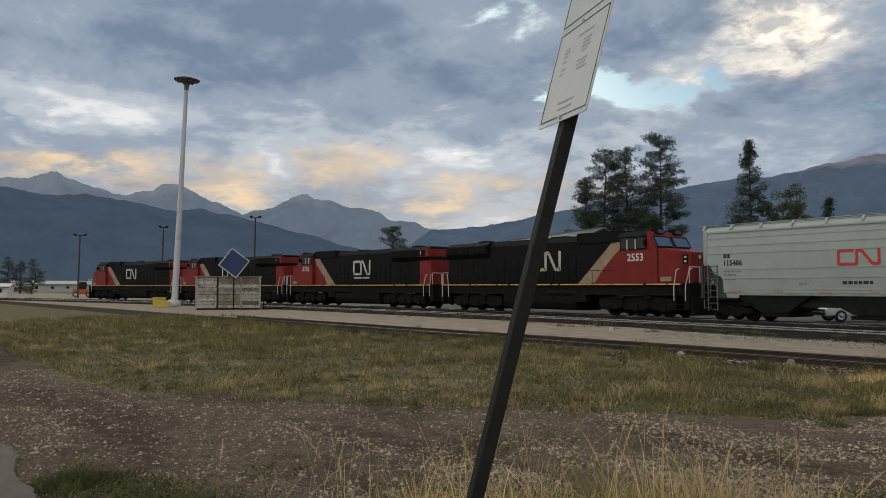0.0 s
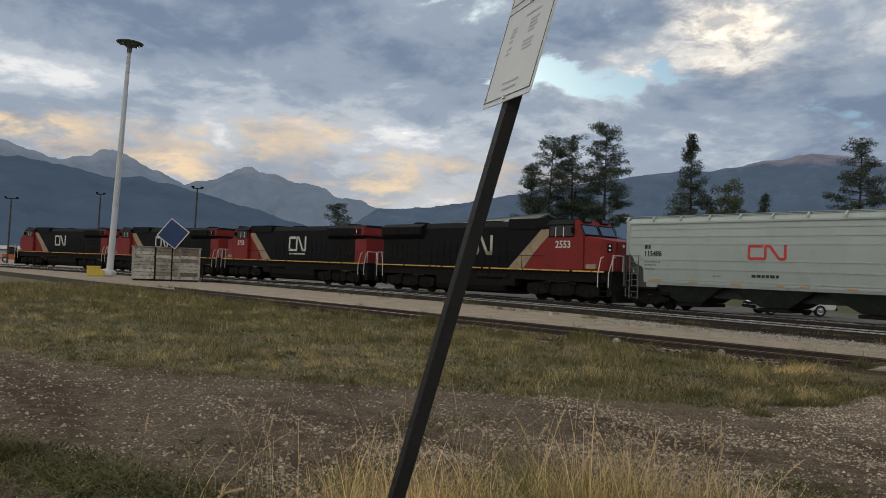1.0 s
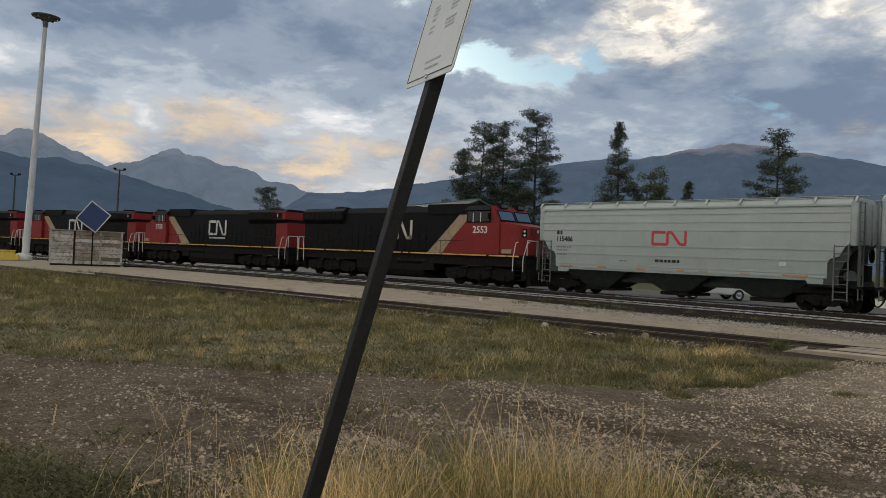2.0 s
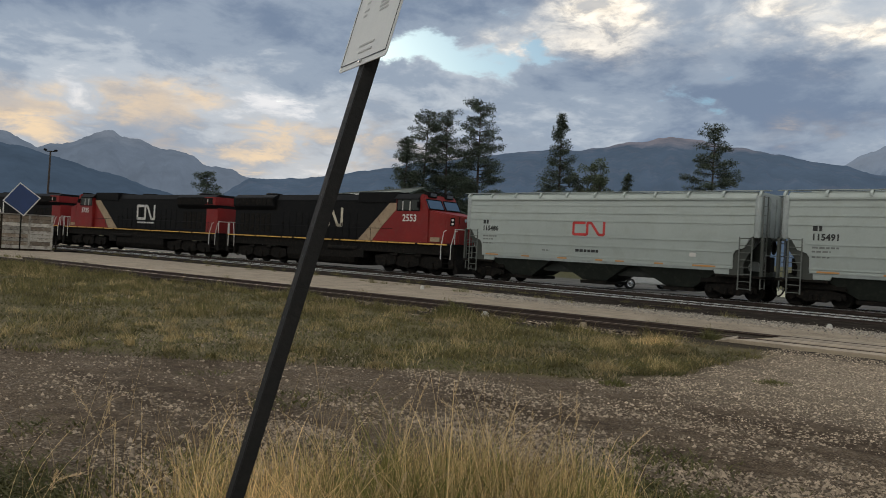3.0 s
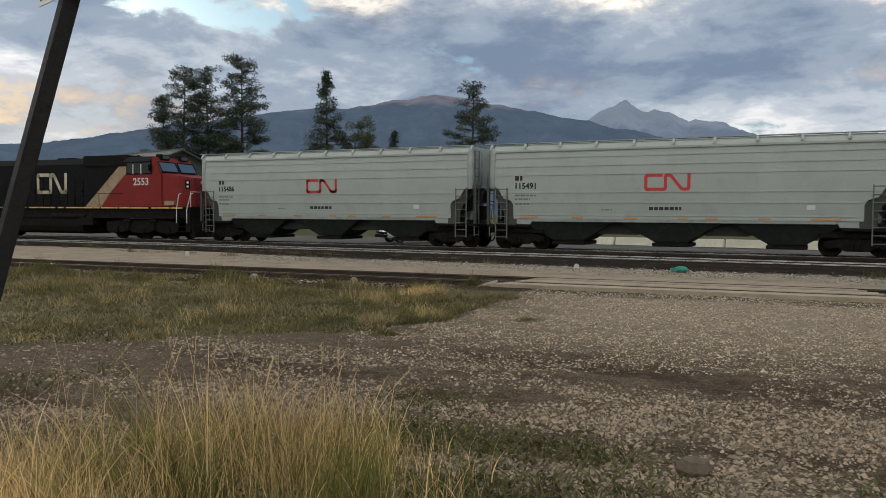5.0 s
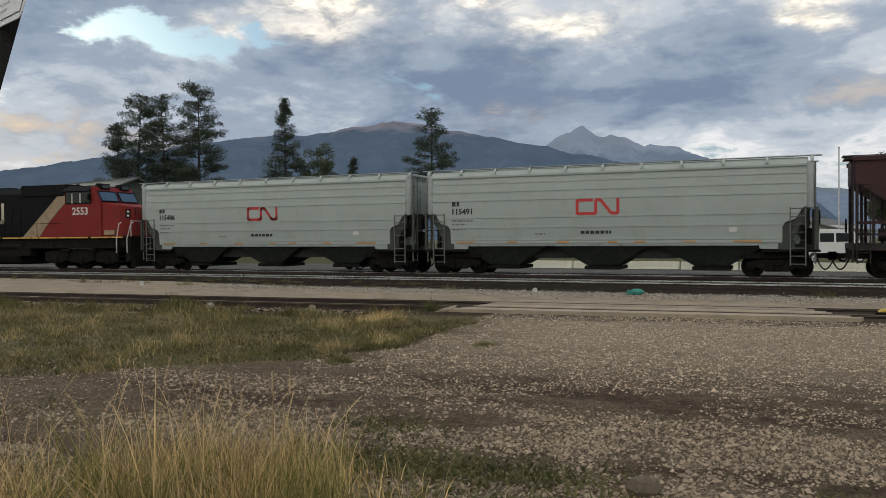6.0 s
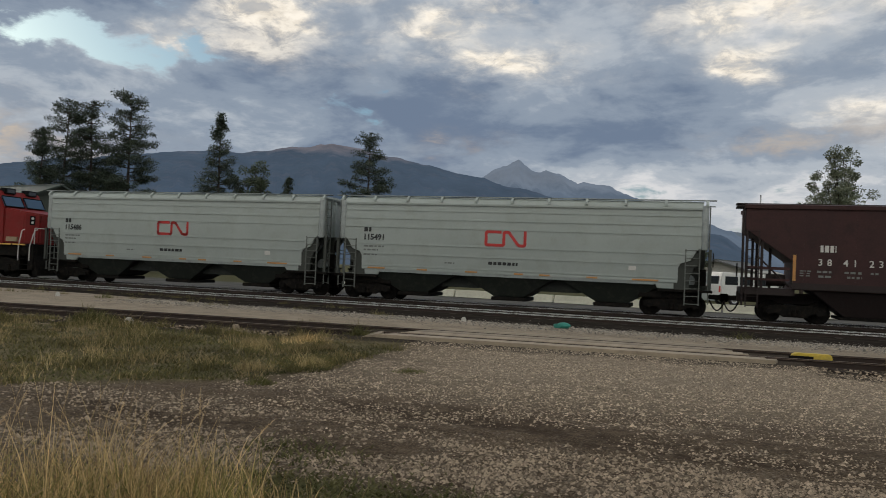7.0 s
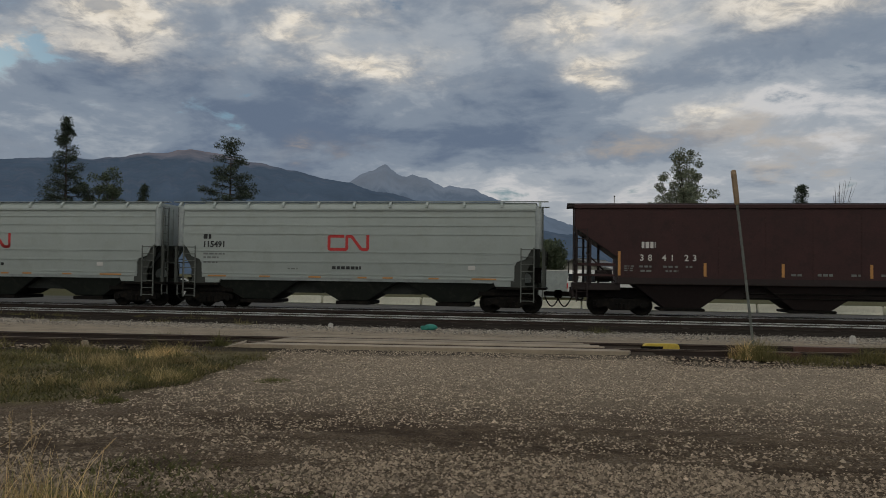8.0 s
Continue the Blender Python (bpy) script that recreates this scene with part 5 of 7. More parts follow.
    # end steps, white handrails, long side rails
    for end in (-1, 1):
        for sgn in (-1, 1):
            x = end * 10.2
            st = Shape()
            for k in range(4):
                st.box(x - 0.3, x + 0.3, min(sgn * 1.15, sgn * 1.52), max(sgn * 1.15, sgn * 1.52), 0.45 + 0.28 * k, 0.48 + 0.28 * k)
            st.box(x - 0.33, x - 0.29, min(sgn * 1.15, sgn * 1.5), max(sgn * 1.15, sgn * 1.5), 0.4, deck).box(x + 0.29, x + 0.33, min(sgn * 1.15, sgn * 1.5), max(sgn * 1.15, sgn * 1.5), 0.4, deck)
            part("step_well", st, M_UNDER, eng)
            for dx, lean in ((-0.36, 0.0), (0.36, 0.25)):
                part("handrail", Shape().pipe([(x + dx, sgn * 1.56, 0.95), (x + dx, sgn * 1.56, 1.7), (x + dx + end * (0.12 + lean * 0.4), sgn * 1.5, 2.55), (x + dx + end * (0.25 + lean * 0.4), sgn * 1.45, 2.62)], 0.026), M_WHITE, eng, "white step handrail")
        for sgn in (-1, 1):
            part("end_rail", Shape().pipe([(end * 10.7, sgn * 1.4, 1.7), (end * 10.7, sgn * 1.4, 2.7), (end * 10.7, sgn * 0.5, 2.7), (end * 10.7, sgn * 0.5, 1.75)], 0.025), M_WHITE, eng, "white end handrail")
        coupler(eng, end * 10.7, end)
    part("pilot", Shape().prism([(10.7, 0.15), (11.0, 0.18), (10.75, 1.2), (10.6, 1.2)], -1.4, 1.4), M_UNDER, eng, "black snow plough pilot")
    for sgn in (-1, 1):
        s = Shape().pipe([(-9.7, sgn * 1.5, 2.62), (5.9, sgn * 1.5, 2.62)], 0.016, 5)
        part("side_rail", s, M_BLACK, eng)
        for x in np.arange(-9.6, 6.0, 1.95):
            part("stanchion", Shape().tube((x, sgn * 1.5, deck + 0.1), (x, sgn * 1.5, 2.62), 0.016, 5), M_BLACK, eng)
    # writing on the flank towards the camera
    face = back if turned else front
    if number:
        lettering("engine_number", number, 0.58, M_WHITE, eng, face(7.25, 3.10, near * 1.506), 1.0, "white engine number", 0.012)
    mark(eng, mark_x, 3.25, 2.3, 1.05, near * (hw + 0.03), 0.21, M_MARK if number == "2553" else M_WHITE, "pale railway mark drawn as one bent band")
    if web:
        bars(eng, [(mark_x - 1.1, mark_x + 1.1, 2.42, 0.13)], near * (hw + 0.03) + (0.003 if turned else 0), M_WHITE, "web_address_bars")
    part("builder_plate", Shape().box(8.9, 9.6, near * 1.40 - 0.06, near * 1.40 + 0.06, 1.95, 2.2), M_TAN, eng, "faded cream plate")
    part("horn", Shape().tube((5.2, 0, 4.85), (5.7, 0, 4.85), 0.06, 8, 0.11), M_UNDER, eng)
    VEHICLES.append((eng, u, 7.0, turned))
    return eng


grain_hopper(-17.2, "115486")
grain_hopper(-0.2, "115491")
brown_hopper(18.6)
locomotive(-37.1, "2553", False, "black and red diesel locomotive 2553 coupled to a grey hopper", False, 0.0)
locomotive(-59.9, "5735", True, "black and red diesel locomotive 5735 with white stripe", True, -1.3, True)
locomotive(-82.0, "", True, "black and red diesel locomotive behind the wooden crate", True, 0.0)
locomotive(-104.1, "", True, "leading black and red diesel locomotive of the train", True, 0.0)


# ---- things in the yard ----
def notice_post():
    """Leaning dark post with two notice plates, close to the camera."""
    foot, lean = Vector((-2.541, 1.520, -0.25)), Vector((0.2286, 0.2686, 1.41)).normalized()
    view = Vector((-2.2, 1.95, 0)).normalized()
    right = (Vector((view.y, -view.x, 0)) - Vector((view.y, -view.x, 0)).dot(lean) * lean).normalized()
    out = right.cross(lean)
    post = thing("notice_post", "leaning dark steel post with two white notice plates", "sign post")
    m = Matrix((right, -out, lean)).transposed().to_4x4()
    m.translation = foot
    post.matrix_basis = m @ pose(0, 0, 0, 0, 0, -72)
    s = Shape().prism([(-0.043, 0.022), (-0.034, -0.022), (0.034, -0.022), (0.043, 0.022), (0.026, 0.022), (0.02, -0.008), (-0.02, -0.008), (-0.026, 0.022)], 0.0, 3.62, "z")
    part("post", s, M_POLE, post, bevel=0.003)
    holes = Shape()
    for k in range(30):
        holes.tube((0, -0.0225, 0.35 + 0.11 * k), (0, -0.0205, 0.35 + 0.11 * k), 0.005, 6)
    tagged(part("holes", holes, M_INK, post, "punched bolt holes"), kind="stuff")

    def plate(name, z0, w, h, turn, label):
        base = pose(0, -0.026, z0, 0, 0, turn)
        r, pts = 0.02, []
        for cx, cz, a0 in ((w / 2 - r, r, -90), (w / 2 - r, h - r, 0), (-w / 2 + r, h - r, 90), (-w / 2 + r, r, 180)):
            pts += [(cx + r * math.cos(radians(a0 + d)), cz + r * math.sin(radians(a0 + d))) for d in (0, 30, 60, 90)]
        p = part(name, Shape().prism(pts, -0.003, 0.0), M_SIGN, post, label, at=base)
        for x0, x1, z0, z1 in ((-w / 2 + 0.02, w / 2 - 0.02, 0.020, 0.0235), (-w / 2 + 0.02, w / 2 - 0.02, h - 0.0235, h - 0.02), (-w / 2 + 0.018, -w / 2 + 0.0215, 0.02, h - 0.02), (w / 2 - 0.0215, w / 2 - 0.018, 0.02, h - 0.02)):
            part("border_line", Shape().box(x0, x1, -0.0045, -0.003, z0, z1), M_INK, p)
        return p

    low = plate("notice_plate", 2.69, 0.54, 0.405, 0, "white notice plate with faint printed lines")
    rows = Shape()
    for x0, x1, z in ((-0.02, 0.13, 0.33), (0.05, 0.13, 0.300), (0.05, 0.12, 0.285), (0.05, 0.13, 0.270), (0.05, 0.11, 0.255), (0.03, 0.13, 0.22), (0.03, 0.12, 0.205), (0.04, 0.13, 0.19), (-0.15, -0.10, 0.30), (-0.15, -0.09, 0.285), (-0.15, -0.10, 0.27), (-0.15, -0.11, 0.25), (-0.15, -0.10, 0.22), (-0.15, -0.11, 0.2), (-0.08, 0.09, 0.075), (-0.07, 0.08, 0.05)):
        rows.box(x0, x1, -0.0045, -0.003, z, z + 0.007)
    tagged(part("printed_lines", rows, M_FAINT, low, "lines of print too small to read"), kind="stuff")
    for z in (0.015, 0.385):
        part("bolt", Shape().tube((0, -0.012, z), (0, -0.003, z), 0.008, 8), M_CHROME, low)
    high = plate("upper_plate", 3.085, 0.54, 0.42, 0, "second white plate with a dark border")
    part("symbol", Shape().lathe([(0.07, -0.0045), (0.07, -0.003), (0.05, -0.003), (0.05, -0.0045)], 24, "y", (0, 0, 0.22)), M_LOGO_RED, high, "faded red ring")
    return post


notice_post()


def yard_lamp():
    t = thing("yard_lamp", "tall pale painted yard light mast with a disc head", "light mast")
    t.matrix_basis = pose(-72.5, 20.4, 0, -2.0, 0.4, 0)
    part("mast", Shape().tube((0, 0, 0), (0, 0, 20.2), 0.30, 20, 0.17), M_LAMP_POLE, t, smooth=True)
    part("base_collar", Shape().lathe([(0.55, -0.1), (0.55, 0.35), (0.42, 0.5), (0.3, 0.52)], 20, "z"), M_CONCRETE, t)
    head = part("lamp_head", Shape().lathe([(0.18, 19.9), (0.24, 20.4), (0.5, 20.62), (1.12, 20.78), (1.16, 20.86), (0.7, 21.0), (0.1, 21.05)], 24, "z"), M_LADDER, t, smooth=True)
    for k in range(6):
        a = k * math.pi / 3
        part("lamp_lens", Shape().tube((0.75 * math.cos(a), 0.75 * math.sin(a), 20.60), (0.75 * math.cos(a), 0.75 * math.sin(a), 20.70), 0.13, 10), M_GLASS_DARK, head)
    boulder = Shape().ball((0, 0, 0), 0.75, 0.6, 0.5, 9, 6)
    ob = part("boulder", boulder, M_CONCRETE, None, smooth=True)
    ob.matrix_basis = pose(-71.9, 19.9, 0.15, 0, 0, 20)
    tagged(ob, "pale rounded boulder at the foot of the mast", "boulder")


yard_lamp()


def wooden_crate():
    """Big box of peeling painted boards."""
    t = thing("wooden_crate", "large box of peeling white painted boards on the dirt", "crate")
    c = bearing(70.7) * 65.5
    t.matrix_basis = pose(c.x, c.y, 0, 0, 0, 70.7)
    part("lining", Shape().box(-2.42, 2.42, -0.97, 0.97, 0.12, 2.5), M_TIE, t)
    n = 9
    for k in range(n):
        z = 0.12 + 2.42 * k / n
        for x0, x1 in ((-2.5, -0.85), (-0.82, 0.95), (0.98, 2.5)):
            dx = random.uniform(-0.02, 0.02)
            part("board", Shape().box(x0 + dx, x1 + dx, -1.03 + random.uniform(-0.015, 0.015), -0.98, z, z + 2.42 / n - 0.02), M_CRATE if x0 < -2 or random.random() < 0.4 else M_CRATE_BROWN, t)
        part("side_board", Shape().box(2.43, 2.49, -0.97, 1.0, z, z + 2.42 / n - 0.02), M_CRATE, t)
    for x in (-2.42, -0.83, 0.96, 2.42):
        part("batten", Shape().box(x - 0.07, x + 0.07, -1.09, -1.03, 0.1, 2.55), M_CRATE if x != -0.83 else M_TIE, t, bevel=0.01)
    part("lid", Shape().box(-2.6, 2.6, -1.1, 1.1, 2.55, 2.63), M_CRATE, t, "flat weathered lid boards", 0.01)
    part("skid", Shape().box(-2.4, 2.4, -0.9, -0.6, -0.02, 0.12), M_TIE, t)
    part("skid", Shape().box(-2.4, 2.4, 0.6, 0.9, -0.02, 0.12), M_TIE, t)
    p = part("pipe_scrap", Shape().pipe([(2.7, -1.2, 0.05), (2.75, -0.9, 1.1)], 0.05).pipe([(2.6, -1.3, 0.05), (4.2, -1.2, 0.08)], 0.06), M_UNDER, None)
    p.matrix_basis = t.matrix_basis.copy()
    tagged(p, "dark scrap pipes leaning on the crate", "scrap pipe")
    # blue diamond flag board in front
    s = thing("blue_flag_board", "dark blue diamond board with a white rim on a post", "railway sign")
    c = bearing(70.35) * 63.9
    s.matrix_basis = pose(c.x, c.y, 0, 0, 0, 70.35)
    part("post", Shape().box(-0.05, 0.05, 0.03, 0.11, -0.1, 2.9), M_UNDER, s)
    part("rim", Shape().box(-0.86, 0.86, -0.02, 0.0, -0.86, 0.86), M_WHITE, s, "white rim", at=pose(0, -0.005, 3.66, 0, -53, 0))
    part("panel", Shape().box(-0.79, 0.79, -0.03, -0.02, -0.79, 0.79), M_BLUE_SIGN, s, "dark blue panel", at=pose(0, -0.007, 3.66, 0, -53, 0))
    # yellow switch box
    y = thing("yellow_box", "small bright yellow metal box on the ground", "equipment box")
    c = bearing(75.2) * 74
    y.matrix_basis = pose(c.x, c.y, 0, 0, 0, 70)
    part("body", Shape().box(-0.6, 0.45, -0.3, 0.3, 0.0, 0.75), M_YELLOW, y, bevel=0.04)
    part("lid", Shape().box(-0.64, 0.49, -0.34, 0.34, 0.75, 0.85), M_YELLOW, y, bevel=0.02)
    part("foot", Shape().box(0.45, 0.75, -0.25, 0.25, 0.0, 0.5), M_YELLOW, y, bevel=0.03)


wooden_crate()


def track_side():
    """Small things along the siding and the middle track."""
    post = thing("leaning_post", "leaning thin grey post with a bare wooden paddle top", "marker post")
    d = (Vector((4.66, 21.6, 4.55)) - Vector((5.15, 21.56, 0.0)))
    m = d.to_track_quat("Z", "Y").to_matrix().to_4x4()
    m.translation = Vector((5.15, 21.56, -0.1))
    post.matrix_basis = m
    part("pole", Shape().prism([(-0.040, 0), (0.040, 0), (0.030, 3.9), (-0.030, 3.9)], -0.03, 0.03), M_LADDER, post, bevel=0.01)
    part("paddle", Shape().prism([(-0.05, 3.75), (0.05, 3.75), (0.095, 3.95), (0.10, 4.55), (0.06, 4.66), (-0.06, 4.66), (-0.10, 4.55), (-0.095, 3.95)], -0.06, 0.06), M_WOOD_POST, post, "pale bare wooden top", 0.02)
    d = thing("derail", "bright yellow derail block between the siding rails", "derail")
    d.matrix_basis = pose(2.55, 19.25, 0.05, 0, 0, 4.5)
    part("wedge", Shape().prism([(-0.42, 0.0), (0.42, 0.0), (0.38, 0.13), (-0.34, 0.13), (-0.40, 0.08)], -0.13, 0.13), M_YELLOW, d, bevel=0.02)
    part("hinge", Shape().box(-0.5, 0.0, -0.24, -0.2, 0.0, 0.08), M_UNDER, d)
    rusty = paint("rust_red_steel", (0.095, 0.045, 0.03), 0.8, vary=0.3, scale=2, fine=30)
    for x0, x1, dy in ((3.9, 5.3, -0.92), (5.6, 7.0, 0.55)):
        g = part("guard_plank", Shape().box(x0, x1, -0.09, 0.09, 0.02, 0.15), rusty, None, bevel=0.01)
        g.matrix_basis = pose(0, near_y((x0 + x1) / 2) + dy, 0)
        tagged(g, "rust-red steel guard plank lying by the rail", "steel plank", "guard planks")
    blocks = ((-12.85, 16.05, 0.10, 0.11, M_CONCRETE, "pale concrete marker stub in the weeds"), (-10.4, 16.85, 0.07, 0.10, M_PLANK, "pale splintered tie end beside the rail"), (-7.02, 24.8, 0.08, 0.09, M_CONCRETE, "white painted stub beside the ballast"), (8.2, 23.5, 0.12, 0.09, M_CONCRETE, "white painted stub beside the ballast"), (-22.7, 24.0, 0.09, 0.09, M_CONCRETE, "white painted stub beside the ballast"))
    for x, y, h, w, mat, text in blocks:
        b = part("marker_stub", Shape().prism([(-w, -0.05), (w, -0.05), (w * 0.8, h * 1.6), (-w * 0.7, h * 1.7)], -w * 0.7, w * 0.7), mat, None, bevel=0.03)
        b.matrix_basis = pose(x, y, 0, 0, 0, random.uniform(-30, 30))
        tagged(b, text, "marker", "trackside markers")
    teal = paint("teal_plastic", (0.03, 0.23, 0.18), 0.5, vary=0.3, scale=6)
    b = part("plastic_scrap", Shape().ball((0, 0, 0), 0.24, 0.13, 0.10, 7, 5).box(-0.3, -0.1, -0.08, 0.1, -0.08, 0.04), teal, None, bevel=0.02)
    b.matrix_basis = pose(-3.71, 24.35, 0.1, 0, 0, 15)
    tagged(b, "crumpled teal plastic scrap on the ballast edge", "plastic scrap")


track_side()


def barrier_row():
    """Low pale concrete barriers along the far edge of the yard."""
    s = Shape().prism([(-0.26, 0.0), (0.26, 0.0), (0.2, 0.12), (0.13, 0.44), (-0.13, 0.44), (-0.2, 0.12)], -1.46, 1.46, "x")
    me = s.mesh("barrier", M_BARRIER, 0.025)
    for k in range(15):
        x = -15.2 + 3.02 * k
        b = new("concrete_barrier", me)
        b.matrix_basis = pose(x, 44.6 - 0.075 * x, 0, 0, 0, -4.3 + random.uniform(-0.8, 0.8))
        tagged(b, "low pale concrete barrier beside the yard road", "barrier", "concrete barriers")


barrier_row()


def wheel_part(car, x, y, r=0.32):
    w = part("wheel", Shape().lathe([(r * 0.62, -0.10), (r - 0.03, -0.10), (r, -0.07), (r, 0.07), (r - 0.03, 0.10), (r * 0.62, 0.10)], 20, "y", (x, y, r)), M_TYRE, car, "black tyre", smooth=True)
    part("rim", Shape().lathe([(0.06, -0.13), (r * 0.42, -0.115), (r * 0.6, -0.125), (r * 0.6, 0.125), (r * 0.42, 0.115), (0.06, 0.13)], 16, "y", (x, y, r)), M_CHROME, w, "steel rim")


def parked_car():
    car = thing("parked_car", "white older sedan parked behind the train", "car")
    car.matrix_basis = pose(-21.65, 41.5, 0.0, 0, 0, 232)
    body = Shape().prism([(-2.15, 0.32), (2.1, 0.30), (2.18, 0.55), (2.05, 0.70), (0.95, 0.86), (-1.55, 0.92), (-2.15, 0.86), (-2.2, 0.55)], -0.84, 0.84)
    part("body", body, M_CARWHITE, car, "white body", 0.06)
    part("cabin", Shape().prism([(-1.5, 0.9), (0.95, 0.86), (0.3, 1.36), (-1.0, 1.38)], -0.72, 0.72), M_CARWHITE, car, bevel=0.05)
    for y in (-0.73, 0.73):
        part("side_window", Shape().prism([(-1.2, 0.94), (0.68, 0.92), (0.22, 1.28), (-0.9, 1.3)], min(y, y * 1.01), max(y, y * 1.01)), M_GLASS_DARK, car)
    ws = Shape().add([(0.93, -0.62, 0.89), (0.93, 0.62, 0.89), (0.34, 0.6, 1.33), (0.34, -0.6, 1.33), (0.96, -0.62, 0.90), (0.96, 0.62, 0.90), (0.37, 0.6, 1.34), (0.37, -0.6, 1.34)], [(0, 1, 2, 3), (4, 7, 6, 5), (0, 4, 5, 1), (1, 5, 6, 2), (2, 6, 7, 3), (3, 7, 4, 0)])
    part("windscreen", ws, M_GLASS_DARK, car)
    part("bumper", Shape().box(2.12, 2.26, -0.82, 0.82, 0.34, 0.5), M_UNDER, car, "dark bumper", 0.03)
    part("rear_bumper", Shape().box(-2.28, -2.15, -0.82, 0.82, 0.36, 0.5), M_UNDER, car, "dark bumper", 0.03)
    part("grille", Shape().box(2.1, 2.19, -0.4, 0.4, 0.54, 0.66), M_UNDER, car)
    for y in (-0.62, 0.62):
        part("headlight", Shape().box(2.08, 2.20, y - 0.16, y + 0.16, 0.54, 0.67), M_GLASS, car, bevel=0.02)
        for x in (-1.32, 1.32):
            wheel_part(car, x, y * 1.2)


parked_car()


def white_van():
    van = thing("white_van", "white van parked beyond the concrete barriers", "van")
    c = bearing(-3.35) * 60
    van.matrix_basis = pose(c.x, c.y, 0, 0, 0, 28)
    part("body", Shape().prism([(-2.6, 0.45), (2.5, 0.42), (2.6, 1.1), (1.75, 1.35), (1.2, 2.25), (-2.5, 2.3), (-2.65, 1.4)], -0.98, 0.98), M_CARWHITE, van, bevel=0.08)
    for y in (-0.985, 0.985):
        for x0, x1 in ((-2.3, -1.35), (-1.2, -0.2), (-0.05, 0.95)):
            part("side_window", Shape().box(x0, x1, min(y, y * 1.01), max(y, y * 1.01), 1.42, 2.0), M_GLASS_DARK, van)
        for x in (-1.6, 1.6):
            wheel_part(van, x, y * 0.93, 0.36)
    part("rear_window", Shape().box(-2.66, -2.6, -0.7, 0.7, 1.45, 2.0), M_GLASS_DARK, van)
    part("tail_lamp", Shape().box(-2.66, -2.6, -0.93, -0.8, 0.9, 1.3), M_LOGO_RED, van)
    part("tail_lamp", Shape().box(-2.66, -2.6, 0.8, 0.93, 0.9, 1.3), M_LOGO_RED, van)


white_van()


# ---- buildings ----
def shed(name, label, at, turn, L, W, H, ridge, wall, roof, openings=4):
    b = thing(name, label, "building")
    b.matrix_basis = pose(at.x, at.y, 0, 0, 0, turn)
    part("wall", Shape().prism([(-W / 2, -0.2), (W / 2, -0.2), (W / 2, H), (0, ridge - 0.15), (-W / 2, H)], -L / 2, L / 2, "x"), wall, b)
    for sgn in (-1, 1):
        s = Shape()
        e = 0.5
        s.add([(-L / 2 - e, sgn * (W / 2 + e), H - 0.2), (L / 2 + e, sgn * (W / 2 + e), H - 0.2), (L / 2 + e, 0, ridge), (-L / 2 - e, 0, ridge), (-L / 2 - e, sgn * (W / 2 + e), H - 0.35), (L / 2 + e, sgn * (W / 2 + e), H - 0.35), (L / 2 + e, 0, ridge - 0.15), (-L / 2 - e, 0, ridge - 0.15)], [(0, 1, 2, 3), (4, 7, 6, 5), (0, 4, 5, 1), (1, 5, 6, 2), (2, 6, 7, 3), (3, 7, 4, 0)])
        r = part("roof", s, roof, b)
        part("fascia", Shape().box(-L / 2 - e, L / 2 + e, min(sgn * (W / 2 + e), sgn * (W / 2 + e + 0.06)), max(sgn * (W / 2 + e), sgn * (W / 2 + e + 0.06)), H - 0.42, H - 0.15), M_LADDER, r)
    part("ridge_cap", Shape().box(-L / 2 - 0.5, L / 2 + 0.5, -0.15, 0.15, ridge - 0.05, ridge + 0.05), M_LADDER, b, "grey ridge capping")
    for k in range(openings):
        x = -L / 2 + L * (k + 0.5) / openings
        w = part("window", Shape().box(x - 0.6, x + 0.6, -W / 2 - 0.06, -W / 2, H * 0.35, H * 0.7), M_WHITE, b)
        part("pane", Shape().box(x - 0.52, x + 0.52, -W / 2 - 0.08, -W / 2 - 0.06, H * 0.37, H * 0.68), M_GLASS_DARK, w)


a, b = bearing(52.5) * 100, bearing(44.0) * 74
shed("yard_shed", "long shed with a dull green metal roof behind the train", (a + b) / 2, math.degrees(math.atan2(b.y - a.y, b.x - a.x)), (b - a).length, 11, 5.0, 7.3, paint("green_siding", (0.06, 0.07, 0.055), 0.8, vary=0.2), M_ROOF, 6)
shed("small_house", "small pale house with a grey gabled roof", bearing(-2.3) * 85, 70, 9, 8, 2.6, 3.7, M_WALL, paint("grey_shingles", (0.15, 0.15, 0.15), 0.85, vary=0.2), 2)
shed("far_depot", "long low pale depot building across the yard", bearing(81.9) * 330, 85, 26, 8, 3.0, 4.2, M_WALL, M_WALL, 5)
shed("white_hut", "small white equipment hut beside the far track", bearing(84.7) * 170, 60, 3, 2.5, 2.0, 2.5, M_WHITE, M_WHITE, 1)


def loader():
    t = thing("orange_loader", "small orange wheeled loader parked by the far track", "loader")
    c = bearing(80.05) * 150
    t.matrix_basis = pose(c.x, c.y, 0, 0, 0, 80)
    orange = paint("orange_machine_paint", (0.45, 0.10, 0.02), 0.5, vary=0.2)
    part("chassis", Shape().box(-1.6, 1.4, -0.8, 0.8, 0.6, 1.4), orange, t, bevel=0.08)
    part("cab", Shape().box(-0.6, 0.6, -0.7, 0.7, 1.4, 2.6), M_GLASS_DARK, t, bevel=0.05)
    part("cab_roof", Shape().box(-0.7, 0.7, -0.8, 0.8, 2.6, 2.75), orange, t, bevel=0.03)
    part("bucket", Shape().prism([(1.5, 0.15), (2.3, 0.15), (2.2, 0.35), (1.8, 0.95), (1.55, 0.9)], -1.0, 1.0), orange, t, bevel=0.03)
    for x in (-1.1, 0.95):
        for y in (-0.85, 0.85):
            wheel_part(t, x, y, 0.5)


loader()


